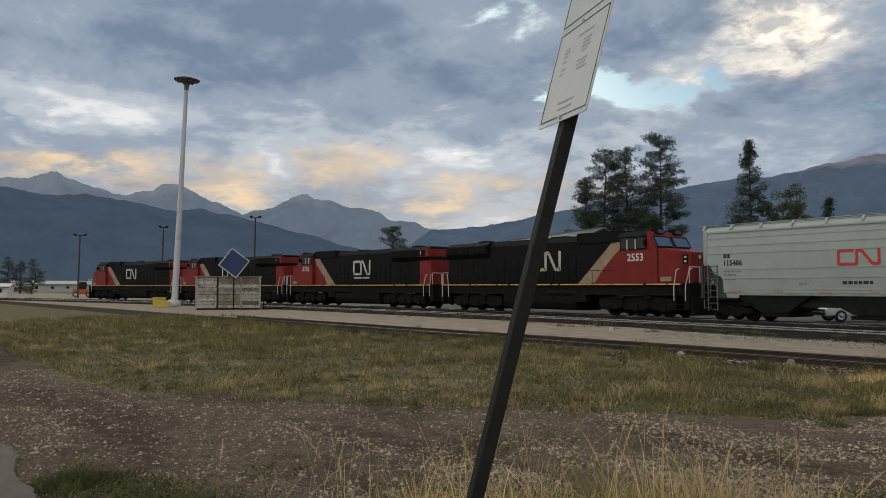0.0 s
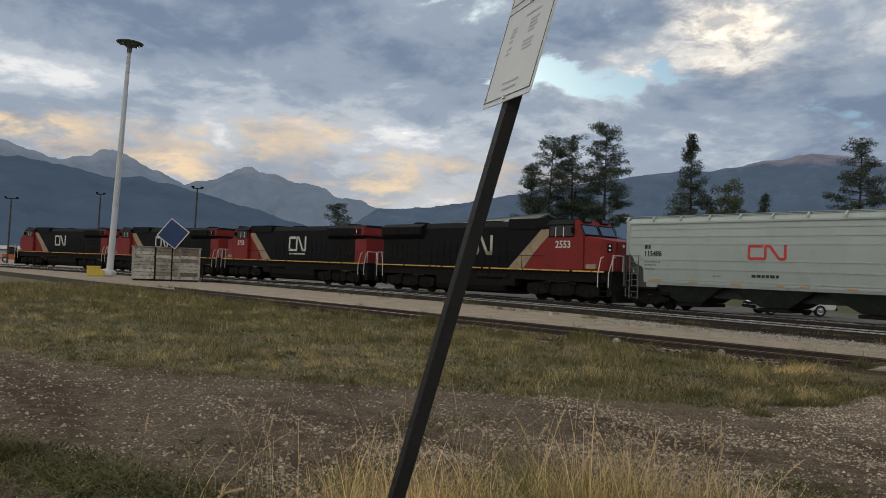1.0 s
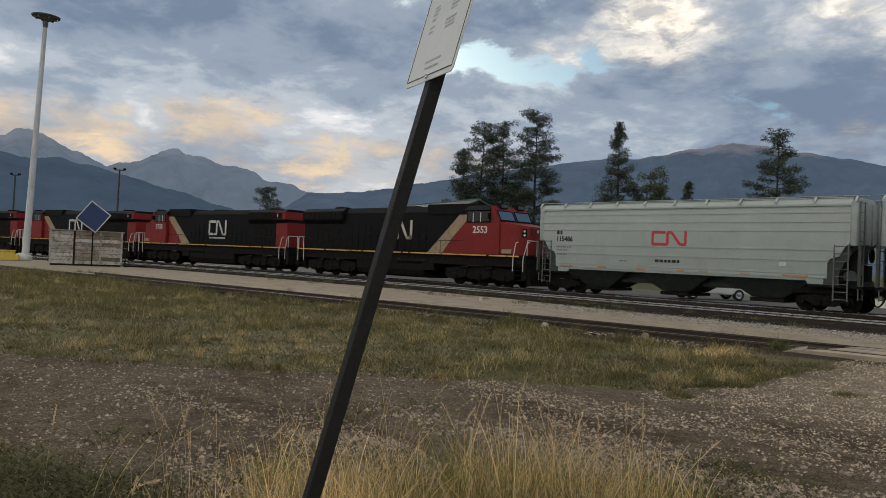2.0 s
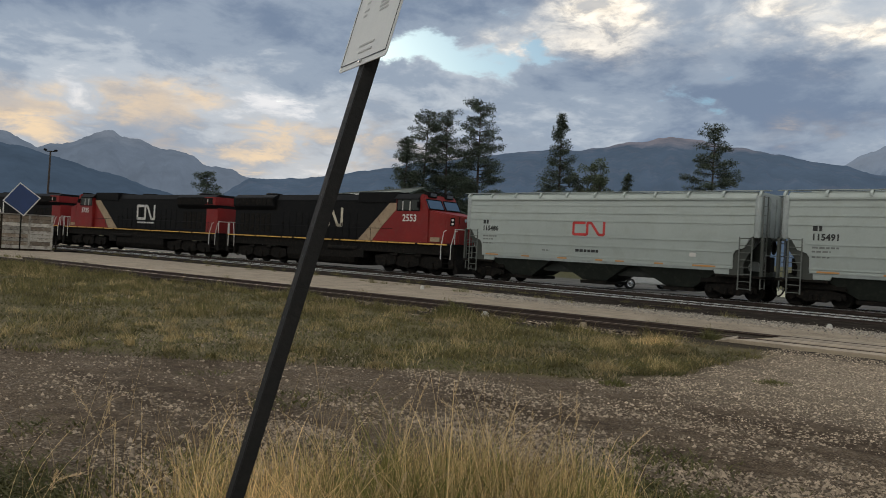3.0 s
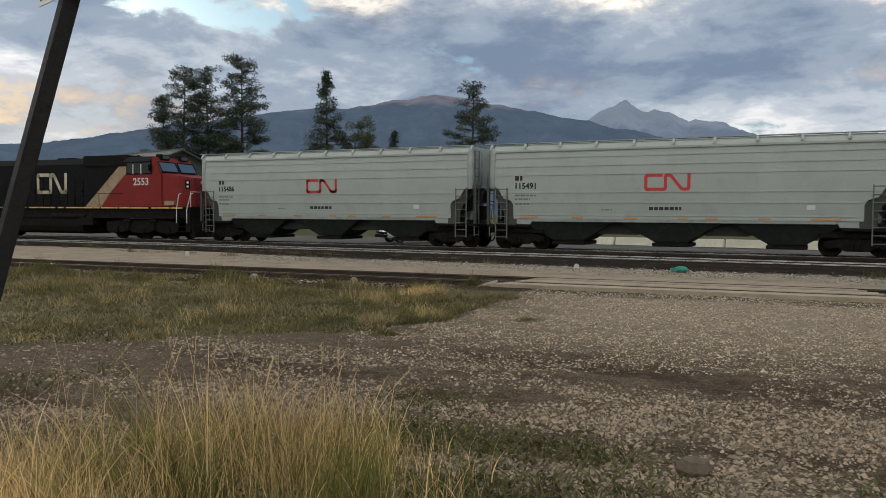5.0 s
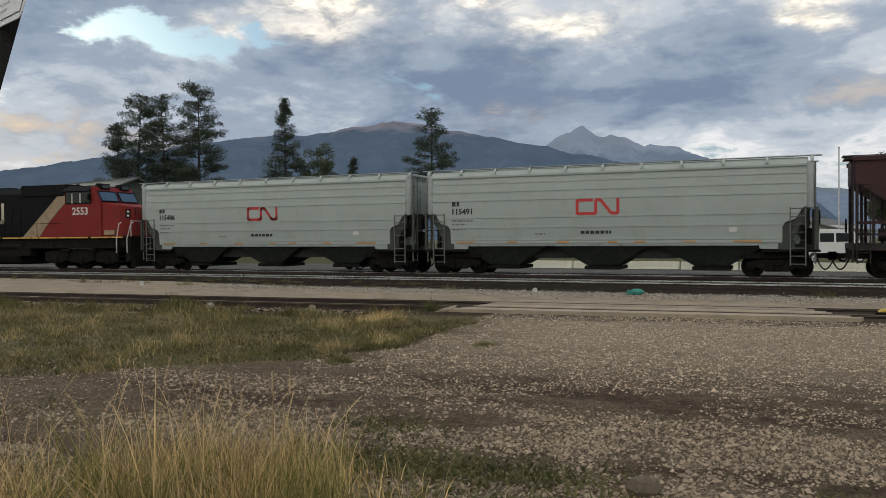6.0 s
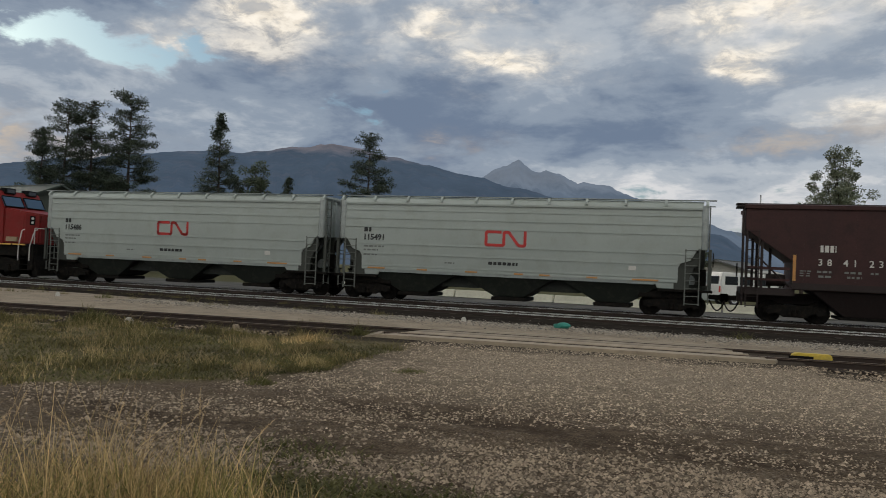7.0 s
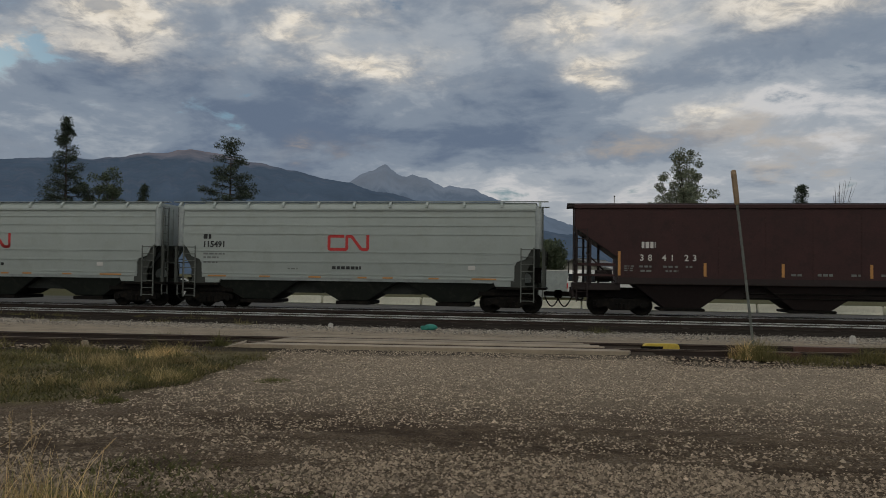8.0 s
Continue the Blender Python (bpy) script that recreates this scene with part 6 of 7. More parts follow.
def yard_pole(az, dist, top, arm):
    t = thing("yard_pole", "dark wooden pole with a small yard floodlight", "pole", "yard poles")
    c = bearing(az) * dist
    t.matrix_basis = pose(c.x, c.y, 0, 0, 0.8, az)
    part("pole", Shape().tube((0, 0, -0.1), (0, 0, top), 0.16, 10, 0.10), M_BARK, t, smooth=True)
    part("arm", Shape().pipe([(-arm, 0, top - 0.1), (arm, 0, top - 0.05)], 0.06), M_UNDER, t)
    for sgn in (-1, 1):
        part("floodlight", Shape().box(sgn * arm - 0.2, sgn * arm + 0.2, -0.2, 0.15, top - 0.05, top + 0.2), M_UNDER, t, bevel=0.05)


yard_pole(80.35, 140, 10.2, 0.8)
yard_pole(75.15, 128, 11.0, 0.5)
yard_pole(69.0, 112, 11.5, 0.6)
thin = thing("thin_pole", "thin grey metal pole beyond the yard road", "pole")
thin.matrix_basis = pose(*(bearing(-3.95) * 75))
part("shaft", Shape().tube((0, 0, -0.1), (0, 0, 9.3), 0.07, 8, 0.05), M_LAMP_POLE, thin)
part("cap", Shape().tube((0, 0, 9.3), (0, 0, 9.4), 0.08, 8, 0.03), M_UNDER, thin)


def container():
    t = thing("storage_container", "pale grey storage container beyond the yard road", "container")
    c = bearing(0.1) * 66
    t.matrix_basis = pose(c.x, c.y, 0, 0, 0, 6)
    part("box", Shape().box(-2.2, 2.2, -1.1, 1.1, 0.1, 2.25), M_GREY_END, t, bevel=0.03)
    part("roof_edge", Shape().box(-2.25, 2.25, -1.15, 1.15, 2.25, 2.33), M_WHITE, t)
    for k in range(9):
        part("rib", Shape().box(-2.0 + 0.48 * k, -1.9 + 0.48 * k, -1.14, -1.1, 0.2, 2.2), M_GREY_END, t)


container()


# ---- trees ----
def tufts(rng, centres, sizes, per, flat, length, width):
    """Clumps of thin leaf or needle blades round many centres, as one set of triangles."""
    n = len(centres) * per
    c = np.repeat(centres, per, 0)
    s = np.repeat(sizes, per)[:, None]
    d = rng.normal(size=(n, 3))
    d /= np.linalg.norm(d, axis=1)[:, None] + 1e-9
    p = c + d * s * (rng.random((n, 1)) ** 0.45) * np.array([1, 1, flat])
    q = d + rng.normal(size=(n, 3)) * 0.7
    q /= np.linalg.norm(q, axis=1)[:, None] + 1e-9
    side = np.cross(q, rng.normal(size=(n, 3)))
    side /= np.linalg.norm(side, axis=1)[:, None] + 1e-9
    ln = length * (0.6 + 0.8 * rng.random((n, 1)))
    vs = np.stack([p - side * width * 0.5, p + side * width * 0.5, p + q * ln + side * width * 0.35, p + q * ln - side * width * 0.35], 1).reshape(-1, 3)
    return vs, np.arange(n * 4).reshape(-1, 4)


def conifer(az, dist, top, width, seed, label, bare=0.15, ragged=0.5, taper=0.8, kind_name="pine_tree", density=1.0):
    """Tapered trunk, drooping limbs and an uneven crown of needle clumps."""
    rng = np.random.default_rng(seed)
    t = thing(kind_name, label, "tree", "pines and spruces")
    c = bearing(az) * dist
    t.matrix_basis = pose(c.x, c.y, 0, 0, 0, 0)
    bend = rng.normal(size=2) * 0.15
    trunk = Shape()
    pts = [(bend[0] * math.sin(k * 1.1), bend[1] * math.sin(k * 0.9 + 1), top * k / 8 * 0.98 - 0.2) for k in range(9)]
    for k in range(8):
        trunk.tube(pts[k], pts[k + 1], 0.26 * (1 - k / 8.6), 8, 0.26 * (1 - (k + 1) / 8.6))
    part("trunk", trunk, M_BARK, t, smooth=True)
    limbs, cs, ss = Shape(), [], []
    h = top * bare
    while h < top * 0.98:
        f = max(0.0, (h / top - bare) / (1 - bare))
        reach = width / 2 * (1 - f ** 1.5 * taper) * (0.35 + 0.65 * min(1, f * 5 + 0.35))
        for _ in range(rng.integers(2, 5)):
            a = rng.random() * 2 * math.pi
            r = reach * (1 - ragged + ragged * 1.5 * rng.random())
            droop = (0.25 - 0.5 * (1 - f)) * r * 0.6
            x0, y0 = bend[0] * math.sin(h / top * 8 * 1.1), bend[1] * math.sin(h / top * 8 * 0.9 + 1)
            tip = (x0 + r * math.cos(a), y0 + r * math.sin(a), h + droop + 0.15 * r)
            limbs.tube((x0, y0, h), tip, 0.045, 5, 0.012)
            for w in np.linspace(0.45, 1.0, max(2, int(r * 2.2))):
                cs.append([x0 + r * w * math.cos(a) + rng.normal() * 0.12, y0 + r * w * math.sin(a) + rng.normal() * 0.12, h + (droop + 0.15 * r) * w + rng.normal() * 0.1])
                ss.append(0.30 + 0.36 * rng.random() * (0.6 + 0.5 * (1 - f)))
        h += 0.22 + 0.26 * rng.random()
    cs.append([0, 0, top - 0.2])
    ss.append(0.2)
    tagged(part("branchwork", limbs, M_BARK, t), kind="stuff")
    vs, fs = tufts(rng, np.array(cs), np.array(ss), int(62 * density), 0.62, 0.17, 0.048)
    crown = bulk("crown", vs, fs, M_NEEDLE)
    crown.parent = t
    return t


def broadleaf(az, dist, top, width, seed, label, base=0.3, leaves=34, leaf=None):
    rng = np.random.default_rng(seed)
    t = thing("broadleaf_tree", label, "tree", "broad-leaved trees")
    c = bearing(az) * dist
    t.matrix_basis = pose(c.x, c.y, 0, 0, 0, 0)
    trunk = Shape().tube((0, 0, -0.2), (0.1, 0, top * base), 0.2, 8, 0.15)
    part("trunk", trunk, M_BARK, t, smooth=True)
    limbs, cs, ss = Shape(), [], []
    for k in range(46):
        a, f = rng.random() * 2 * math.pi, rng.random()
        z = top * (base + (0.94 - base) * f)
        r = width / 2 * math.sin(math.pi * (0.18 + 0.74 * f)) ** 0.8 * (0.35 + 0.75 * rng.random())
        tip = Vector((r * math.cos(a), r * math.sin(a), z))
        root = Vector((0.1, 0, top * base * (0.7 + 0.9 * f * rng.random())))
        limbs.tube(root, tip, 0.06, 5, 0.015)
        for w in (0.6, 0.82, 1.0):
            p = root.lerp(tip, w)
            cs.append([p.x + rng.normal() * 0.25, p.y + rng.normal() * 0.25, p.z + rng.normal() * 0.25])
            ss.append(0.35 + 0.4 * rng.random())
    tagged(part("branchwork", limbs, M_BARK, t), kind="stuff")
    vs, fs = tufts(rng, np.array(cs), np.array(ss), leaves + 80, 0.8, 0.13, 0.095)
    crown = bulk("crown", vs, fs, leaf or M_LEAF)
    crown.parent = t
    return t


conifer(45.15, 84, 13.4, 4.8, 11, "shorter dark pine at the edge of the clump", 0.2)
conifer(43.75, 86, 16.7, 5.8, 12, "tall dark pine with an open ragged crown", 0.3, 0.7, 0.55)
conifer(42.25, 85, 16.7, 5.4, 13, "tall dark pine with gaps in its crown", 0.3, 0.7, 0.6)
conifer(39.9, 84, 17.7, 6.4, 14, "tallest dark pine of the clump behind the cab", 0.12, 0.5, 0.65)
conifer(41.0, 92, 10.5, 6.5, 15, "low dark spruce among the taller pines", 0.1)
conifer(34.0, 85, 16.8, 5.6, 16, "slim dark pine standing beside a leafy tree", 0.1, 0.45, 0.97)
broadleaf(31.4, 86, 12.4, 6.4, 17, "rounded dull green leafy tree beside the pine", 0.3, 70)
conifer(29.1, 95, 11.6, 1.9, 18, "thin small spruce behind the hopper car", 0.2)
conifer(23.5, 85, 16.0, 6.2, 19, "dark pine with a broad layered crown", 0.25, 0.55, 0.7)
conifer(59.1, 112, 10.5, 4.6, 20, "rounded small pine behind the locomotive", 0.2, 0.4, 0.5)
broadleaf(-8.7, 80, 14.9, 5.4, 21, "grey-green leafy tree behind the brown hopper", 0.45, 60, M_LEAF_PALE)
broadleaf(-6.6, 84, 9.4, 4.4, 22, "low leafy bush tree behind the brown hopper", 0.4)
conifer(-16.1, 92, 11.9, 2.4, 23, "small dark pine top behind the brown hopper", 0.3)
conifer(84.4, 230, 9.6, 6.5, 24, "dark far spruce across the yard", 0.05, 0.4, 0.8, "spruce_tree", 0.5)
conifer(83.7, 235, 8.6, 6.0, 25, "dark far spruce across the yard", 0.05, 0.4, 0.8, "spruce_tree", 0.5)
conifer(82.95, 220, 8.7, 5.6, 26, "dark far spruce across the yard", 0.05, 0.3, 0.7, "spruce_tree", 0.5)
conifer(78.3, 240, 6.0, 4.5, 27, "dark far spruce behind the train", 0.05, 0.4, 0.8, "spruce_tree", 0.5)
broadleaf(0.7, 74, 5.2, 3.2, 28, "dark leafy tree seen between the freight cars", 0.3)


def bare_tree():
    rng = np.random.default_rng(30)
    t = thing("bare_tree", "pale leafless tree behind the brown hopper", "tree")
    c = bearing(-18.3) * 88
    t.matrix_basis = pose(c.x, c.y, 0)
    part("trunk", Shape().tube((0, 0, -0.2), (0, 0, 6.5), 0.16, 7, 0.1), M_BARK, t)
    for k in range(16):
        a, z = rng.random() * 6.28, 5.5 + 4.2 * rng.random()
        p = Vector((0, 0, 6.0))
        q = Vector((1.5 * rng.random() * math.cos(a), 1.5 * rng.random() * math.sin(a), z + 2.4))
        part("branch", Shape().tube(p, q, 0.05, 5, 0.015).tube(p.lerp(q, 0.5), q + Vector((0.5, 0.2, 0.3)), 0.02, 4, 0.008), M_BARK, t)


bare_tree()


# ---- grass, weeds and stones ----
def blades(rng, x, y, height, width, lean, curve=0.35, segs=3, heads=None):
    """Curved tapering blades rooted at x, y."""
    n = len(x)
    a = rng.random(n) * 2 * math.pi
    dx, dy = np.cos(a) * lean * height, np.sin(a) * lean * height
    b = rng.random(n) * 2 * math.pi
    wx, wy = np.cos(b), np.sin(b)
    rows = []
    for k in range(segs + 1):
        f = k / segs
        bend = f ** 1.8
        px, py, pz = x + dx * bend, y + dy * bend, height * (f - curve * lean * f * f)
        w = width * (1 - f * 0.85) * 0.5
        if heads is not None and k >= segs - 1:
            w = np.where(heads, width * 0.55, w)
        rows.append(np.stack([px - wx * w, py - wy * w, pz], 1))
        rows.append(np.stack([px + wx * w, py + wy * w, pz], 1))
    vs = np.stack(rows, 1).reshape(-1, 3)
    m = 2 * (segs + 1)
    base = np.arange(n)[:, None] * m
    fs = np.concatenate([base + np.array([2 * k, 2 * k + 1, 2 * k + 3, 2 * k + 2]) for k in range(segs)], 0)
    return vs, fs


def patchy(x, y, s, seed):
    return np.array([noise.noise(Vector((a * s, b * s, seed))) for a, b in zip(x, y)])


def verge_points(rng, n, x0, x1):
    """Random roots in the weedy verge between the gravel and the siding."""
    x = x1 - (x1 - x0) * rng.random(n) ** 1.25
    lo, hi = weed_edge(x), near_y(x) - 2.15
    y = lo + (hi - lo) * rng.random(n)
    keep = x < -5.5 + 0.5 * patchy(x, y, 0.9, 2.0)
    return x[keep], y[keep]


def grow(name, label, vs, fs, material, category="grass"):
    return tagged(bulk(name, vs, fs, material), label, category, kind="stuff")


# low weeds in the gravel: place, spread, number of leaves
WEED_PATCHES = [(-3.0, 5.6, 0.4, 450), (-3.3, 4.9, 0.4, 400), (-1.75, 4.6, 0.4, 900), (-2.35, 5.6, 0.35, 750), (-1.6, 5.7, 0.35, 550), (-1.1, 4.9, 0.4, 400), (-3.2, 6.6, 0.4, 300), (0.9, 5.6, 0.5, 300), (-5.4, 2.2, 0.45, 1500), (-6.3, 1.9, 0.45, 1400), (-4.8, 1.9, 0.4, 1000), (-7.1, 1.6, 0.45, 1100)]


def verge_grass():
    rng = np.random.default_rng(5)
    x, y = verge_points(rng, 120000, -48, -5.0)
    p = patchy(x, y, 0.55, 4.0) + 0.45 * patchy(x, y, 1.9, 9.0)
    toward = (y - weed_edge(x)) / (near_y(x) - 1.0 - weed_edge(x))
    keep = 1.5 * p + 0.25 * toward - 0.02 > rng.random(len(x)) * 0.75 - 0.12
    x, y, p, toward = x[keep], y[keep], p[keep], toward[keep]
    far = np.clip((-x - 5) / 30, 0, 1)
    h = (0.045 + 0.19 * rng.random(len(x)) ** 1.7) * (0.45 + 0.8 * toward) * (1 + 0.7 * far) * (1 + 0.8 * np.clip(p, -0.4, 0.6))
    dry = patchy(x, y, 0.8, 14.0) + 0.25 * rng.normal(size=len(x)) + np.where(x > -9.5, 0.08, np.where(x < -17, -0.22, 0.0)) > 0.22
    w = 0.006 + 0.010 * far + 0.004 * rng.random(len(x))
    for name, label, pick, mat, lean in (("verge_grass", "green grass and low weeds along the siding", ~dry, M_VERGE_GREEN, 0.75), ("dry_verge_grass", "dry straw-coloured grass along the siding", dry, M_VERGE_DRY, 0.55)):
        vs, fs = blades(rng, x[pick], y[pick], h[pick] * (1.0 if name == "verge_grass" else 1.15), w[pick], lean * (0.4 + rng.random(pick.sum())))
        grow(name, label, vs, fs, mat)
    # low ground-hugging weeds
    x, y = verge_points(rng, 52000, -40, -5.2)
    x2 = rng.uniform(-9, -0.5, 9000)
    y2 = rng.uniform(1.0, 6.5, 9000)
    k2 = (patchy(x2, y2, 0.8, 6.0) + 0.7 * np.exp(-((x2 + 1.7) ** 2 / 0.9 + (y2 - 4.4) ** 2 / 0.5)) + 0.4 * np.exp(-((x2 + 7.6) ** 2 / 0.8 + (y2 - 1.4) ** 2 / 0.3))) > 0.28
    x, y = np.concatenate([x, x2[k2]]), np.concatenate([y, y2[k2]])
    for cx, cy, r, k in WEED_PATCHES:
        x = np.concatenate([x, cx + r * rng.normal(size=k)])
        y = np.concatenate([y, cy + 0.6 * r * rng.normal(size=k)])
    vs, fs = blades(rng, x, y, 0.03 + 0.06 * rng.random(len(x)), 0.013 + 0.014 * rng.random(len(x)), 1.2 * np.ones(len(x)), 0.2, 2)
    grow("low_weeds", "low creeping weeds in gravel and dirt", vs, fs, M_WEED, "weeds")


def clumps(rng, cx, cy, radius, height, per, width):
    """Bushy clumps: many leaves leaning out from each centre, tallest in the middle."""
    n = len(cx) * per
    k = np.repeat(np.arange(len(cx)), per)
    a, d = rng.random(n) * 2 * math.pi, rng.random(n) ** 0.6
    x, y = cx[k] + radius[k] * d * np.cos(a), cy[k] + 0.7 * radius[k] * d * np.sin(a)
    h = height[k] * (0.35 + 0.75 * rng.random(n)) * (1.1 - 0.7 * d)
    return blades(rng, x, y, h, width * (0.6 + 0.8 * rng.random(n)), 0.3 + 0.7 * rng.random(n), 0.4, 3)


def verge_clumps():
    """Clumps of weeds all over the verge, bushier along the rail and thin by the far ballast."""
    rng = np.random.default_rng(61)
    x, y = verge_points(rng, 620, -46, -5.6)
    n = len(x)
    vs, fs = clumps(rng, x, y, 0.12 + 0.32 * rng.random(n), 0.08 + 0.20 * rng.random(n) ** 1.5, 52, 0.016)
    grow("verge_weeds", "bushy olive weed clumps in the verge", vs, fs, M_VERGE_GREEN, "weeds")
    x, y = verge_points(rng, 520, -46, -5.6)
    keep = patchy(x, y, 0.35, 71.0) > -0.12
    x, y = x[keep], y[keep]
    n = len(x)
    vs, fs = clumps(rng, x, y, 0.12 + 0.3 * rng.random(n), 0.14 + 0.24 * rng.random(n), 60, 0.010)
    grow("dry_verge_clumps", "pale dry grass clumps in the verge", vs, fs, M_VERGE_DRY)
    x = -6.6 - 42 * rng.random(110) ** 1.2
    keep = patchy(x, x * 0, 0.5, 81.0) > -0.2
    x = x[keep]
    n = len(x)
    vs, fs = clumps(rng, x, near_y(x) - 1.85 + 0.3 * rng.normal(size=n), 0.2 + 0.35 * rng.random(n), 0.20 + 0.34 * rng.random(n) ** 1.5, 90, 0.014)
    grow("rail_side_weeds", "bushy weeds growing against the siding rail", vs, fs, M_VERGE_GREEN, "weeds")
    u = -12 - 70 * rng.random(95) ** 1.2
    spots = np.array([(a - math.sin(h) * d, b + math.cos(h) * d) for (a, b, h), d in zip([along(k, MID_Y) for k in u], -1.25 - 1.2 * rng.random(95))])
    vs, fs = clumps(rng, spots[:, 0], spots[:, 1], 0.15 + 0.4 * rng.random(95), 0.12 + 0.28 * rng.random(95) ** 1.5, 36, 0.018)
    grow("ballast_weeds", "low weeds along the edge of the ballast", vs, fs, M_VERGE_GREEN, "weeds")
    x = -9 - 40 * rng.random(46)
    n = len(x)
    y = np.where(rng.random(n) < 0.5, near_y(x) + 1.3 + 0.3 * rng.random(n), 25.2 + 0.4 * rng.normal(size=n) + np.where(x < -26, -(x + 26) ** 2 / 590, 0))
    vs, fs = clumps(rng, x, y, 0.2 + 0.3 * rng.random(n), 0.18 + 0.3 * rng.random(n), 40, 0.014)
    grow("track_side_weeds", "thin weeds on the dirt between the tracks", vs, fs, M_VERGE_GREEN, "weeds")


def tall_grass():
    """The stand of tall half-dry grass round the notice post."""
    rng = np.random.default_rng(8)
    n = 60000
    x, y = rng.uniform(-7.0, -1.7, n), rng.uniform(0.8, 5.9, n)
    u = (x + 4.0) * 0.62 + (y - 3.1) * 0.78
    v = -(x + 4.0) * 0.78 + (y - 3.1) * 0.62
    inside = np.exp(-((u - 0.72) / 1.62) ** 6 - (v / 1.05) ** 4)
    rim = patchy(x, y, 1.6, 3.0)
    lump = patchy(x, y, 2.8, 51.0)
    keep = inside * (0.70 + 0.9 * rim + 0.5 * lump) > rng.random(n) * np.where(x < -4.0, 1.9, 0.95)
    keep &= np.hypot(x, y) > 2.6
    x, y, inside, u, lump = x[keep], y[keep], inside[keep], u[keep], lump[keep]
    h = (0.20 + 0.58 * rng.random(len(x)) ** 1.3) * (0.5 + 0.5 * inside) * np.where(u < -0.6, 0.75, 1.0) * (0.66 + 0.95 * np.clip(lump + 0.25, 0, 0.8))
    dry = rng.random(len(x)) + 1.1 * patchy(x, y, 1.5, 21.0) > 0.46
    for name, label, pick, mat in (("tall_green_grass", "green blades in the tall grass by the post", ~dry, M_GRASS_FRESH), ("tall_dry_grass", "tall straw-coloured dry grass by the post", dry, M_GRASS_DRY)):
        k = pick.sum()
        vs, fs = blades(rng, x[pick], y[pick], h[pick] * (1.0 if mat is M_GRASS_DRY else 0.85), 0.0040 + 0.0075 * rng.random(k) ** 2.2, 0.15 + 0.5 * rng.random(k), 0.5, 4)
        grow(name, label, vs, fs, mat)
    # taller stems with feathery seed heads, bending over
    n = 420
    x, y = rng.uniform(-6.6, -2.2, n), rng.uniform(1.2, 5.0, n)
    u = (x + 4.0) * 0.62 + (y - 3.1) * 0.78
    v = -(x + 4.0) * 0.78 + (y - 3.1) * 0.62
    keep = (np.exp(-((u - 0.2) / 1.7) ** 4 - (v / 1.05) ** 4) > 0.25) & (np.hypot(x, y) > 2.8)
    x, y = x[keep], y[keep]
    k = len(x)
    h, lean, turn = 0.58 + 0.50 * rng.random(k), 0.14 + 0.55 * rng.random(k) ** 1.6, rng.random(k) * 2 * math.pi
    rows = []
    for i in range(10):
        f = i / 9
        px, py, pz = x + np.cos(turn) * lean * h * f ** 1.8, y + np.sin(turn) * lean * h * f ** 1.8, h * (f - 0.5 * lean * f * f)
        w = 0.0022 * (1 - 0.6 * f)
        rows += [np.stack([px - w, py, pz], 1), np.stack([px + w, py, pz], 1)]
    vs = np.stack(rows, 1).reshape(-1, 3)
    base = np.arange(k)[:, None] * 20
    fs = np.concatenate([base + np.array([2 * i, 2 * i + 1, 2 * i + 3, 2 * i + 2]) for i in range(9)], 0)
    grow("grass_stems", "tall bending dry grass stems", vs, fs, M_GRASS_DRY)
    per, k0 = 80, k
    k = k // 4
    j = np.repeat(rng.permutation(k0)[:k], per)
    full = np.repeat(0.3 + 0.7 * rng.random(k), per)
    f = 1 - (0.10 + 0.16 * full) * rng.random(k * per)
    b = lean[j] * h[j]
    p = np.stack([x[j] + np.cos(turn[j]) * b * f ** 1.8, y[j] + np.sin(turn[j]) * b * f ** 1.8, h[j] * (f - 0.5 * lean[j] * f * f)], 1)
    d = np.stack([np.cos(turn[j]) * b * 1.8 * f ** 0.8, np.sin(turn[j]) * b * 1.8 * f ** 0.8, h[j]], 1)
    d = d / np.linalg.norm(d, axis=1)[:, None] + (0.25 + 0.35 * full[:, None]) * rng.normal(size=(k * per, 3))
    d /= np.linalg.norm(d, axis=1)[:, None]
    side = np.cross(d, rng.normal(size=(k * per, 3)))
    side /= np.linalg.norm(side, axis=1)[:, None] + 1e-9
    ln = (0.010 + 0.016 * rng.random((k * per, 1))) * (0.7 + 0.6 * full[:, None])
    vs = np.stack([p, p + d * ln * 0.5 + side * 0.0015, p + d * ln, p + d * ln * 0.5 - side * 0.0015], 1).reshape(-1, 3)
    grow("seed_heads", "feathery straw-coloured seed heads of the tall grass", vs, np.arange(k * per * 4).reshape(-1, 4), M_PLUME)


def tuft(name, label, cx, cy, r, n, h, mat, seed):
    rng = np.random.default_rng(seed)
    a, d = rng.random(n) * 2 * math.pi, r * rng.random(n) ** 0.7
    vs, fs = blades(rng, cx + d * np.cos(a), cy + d * np.sin(a), h * (0.35 + 0.75 * rng.random(n)) * (1.1 - 0.75 * d / r), 0.010 + 0.008 * rng.random(n), 0.3 + 0.6 * rng.random(n), 0.4, 3)
    tagged(bulk(name, vs, fs, mat), label, "grass tuft", kind="stuff")


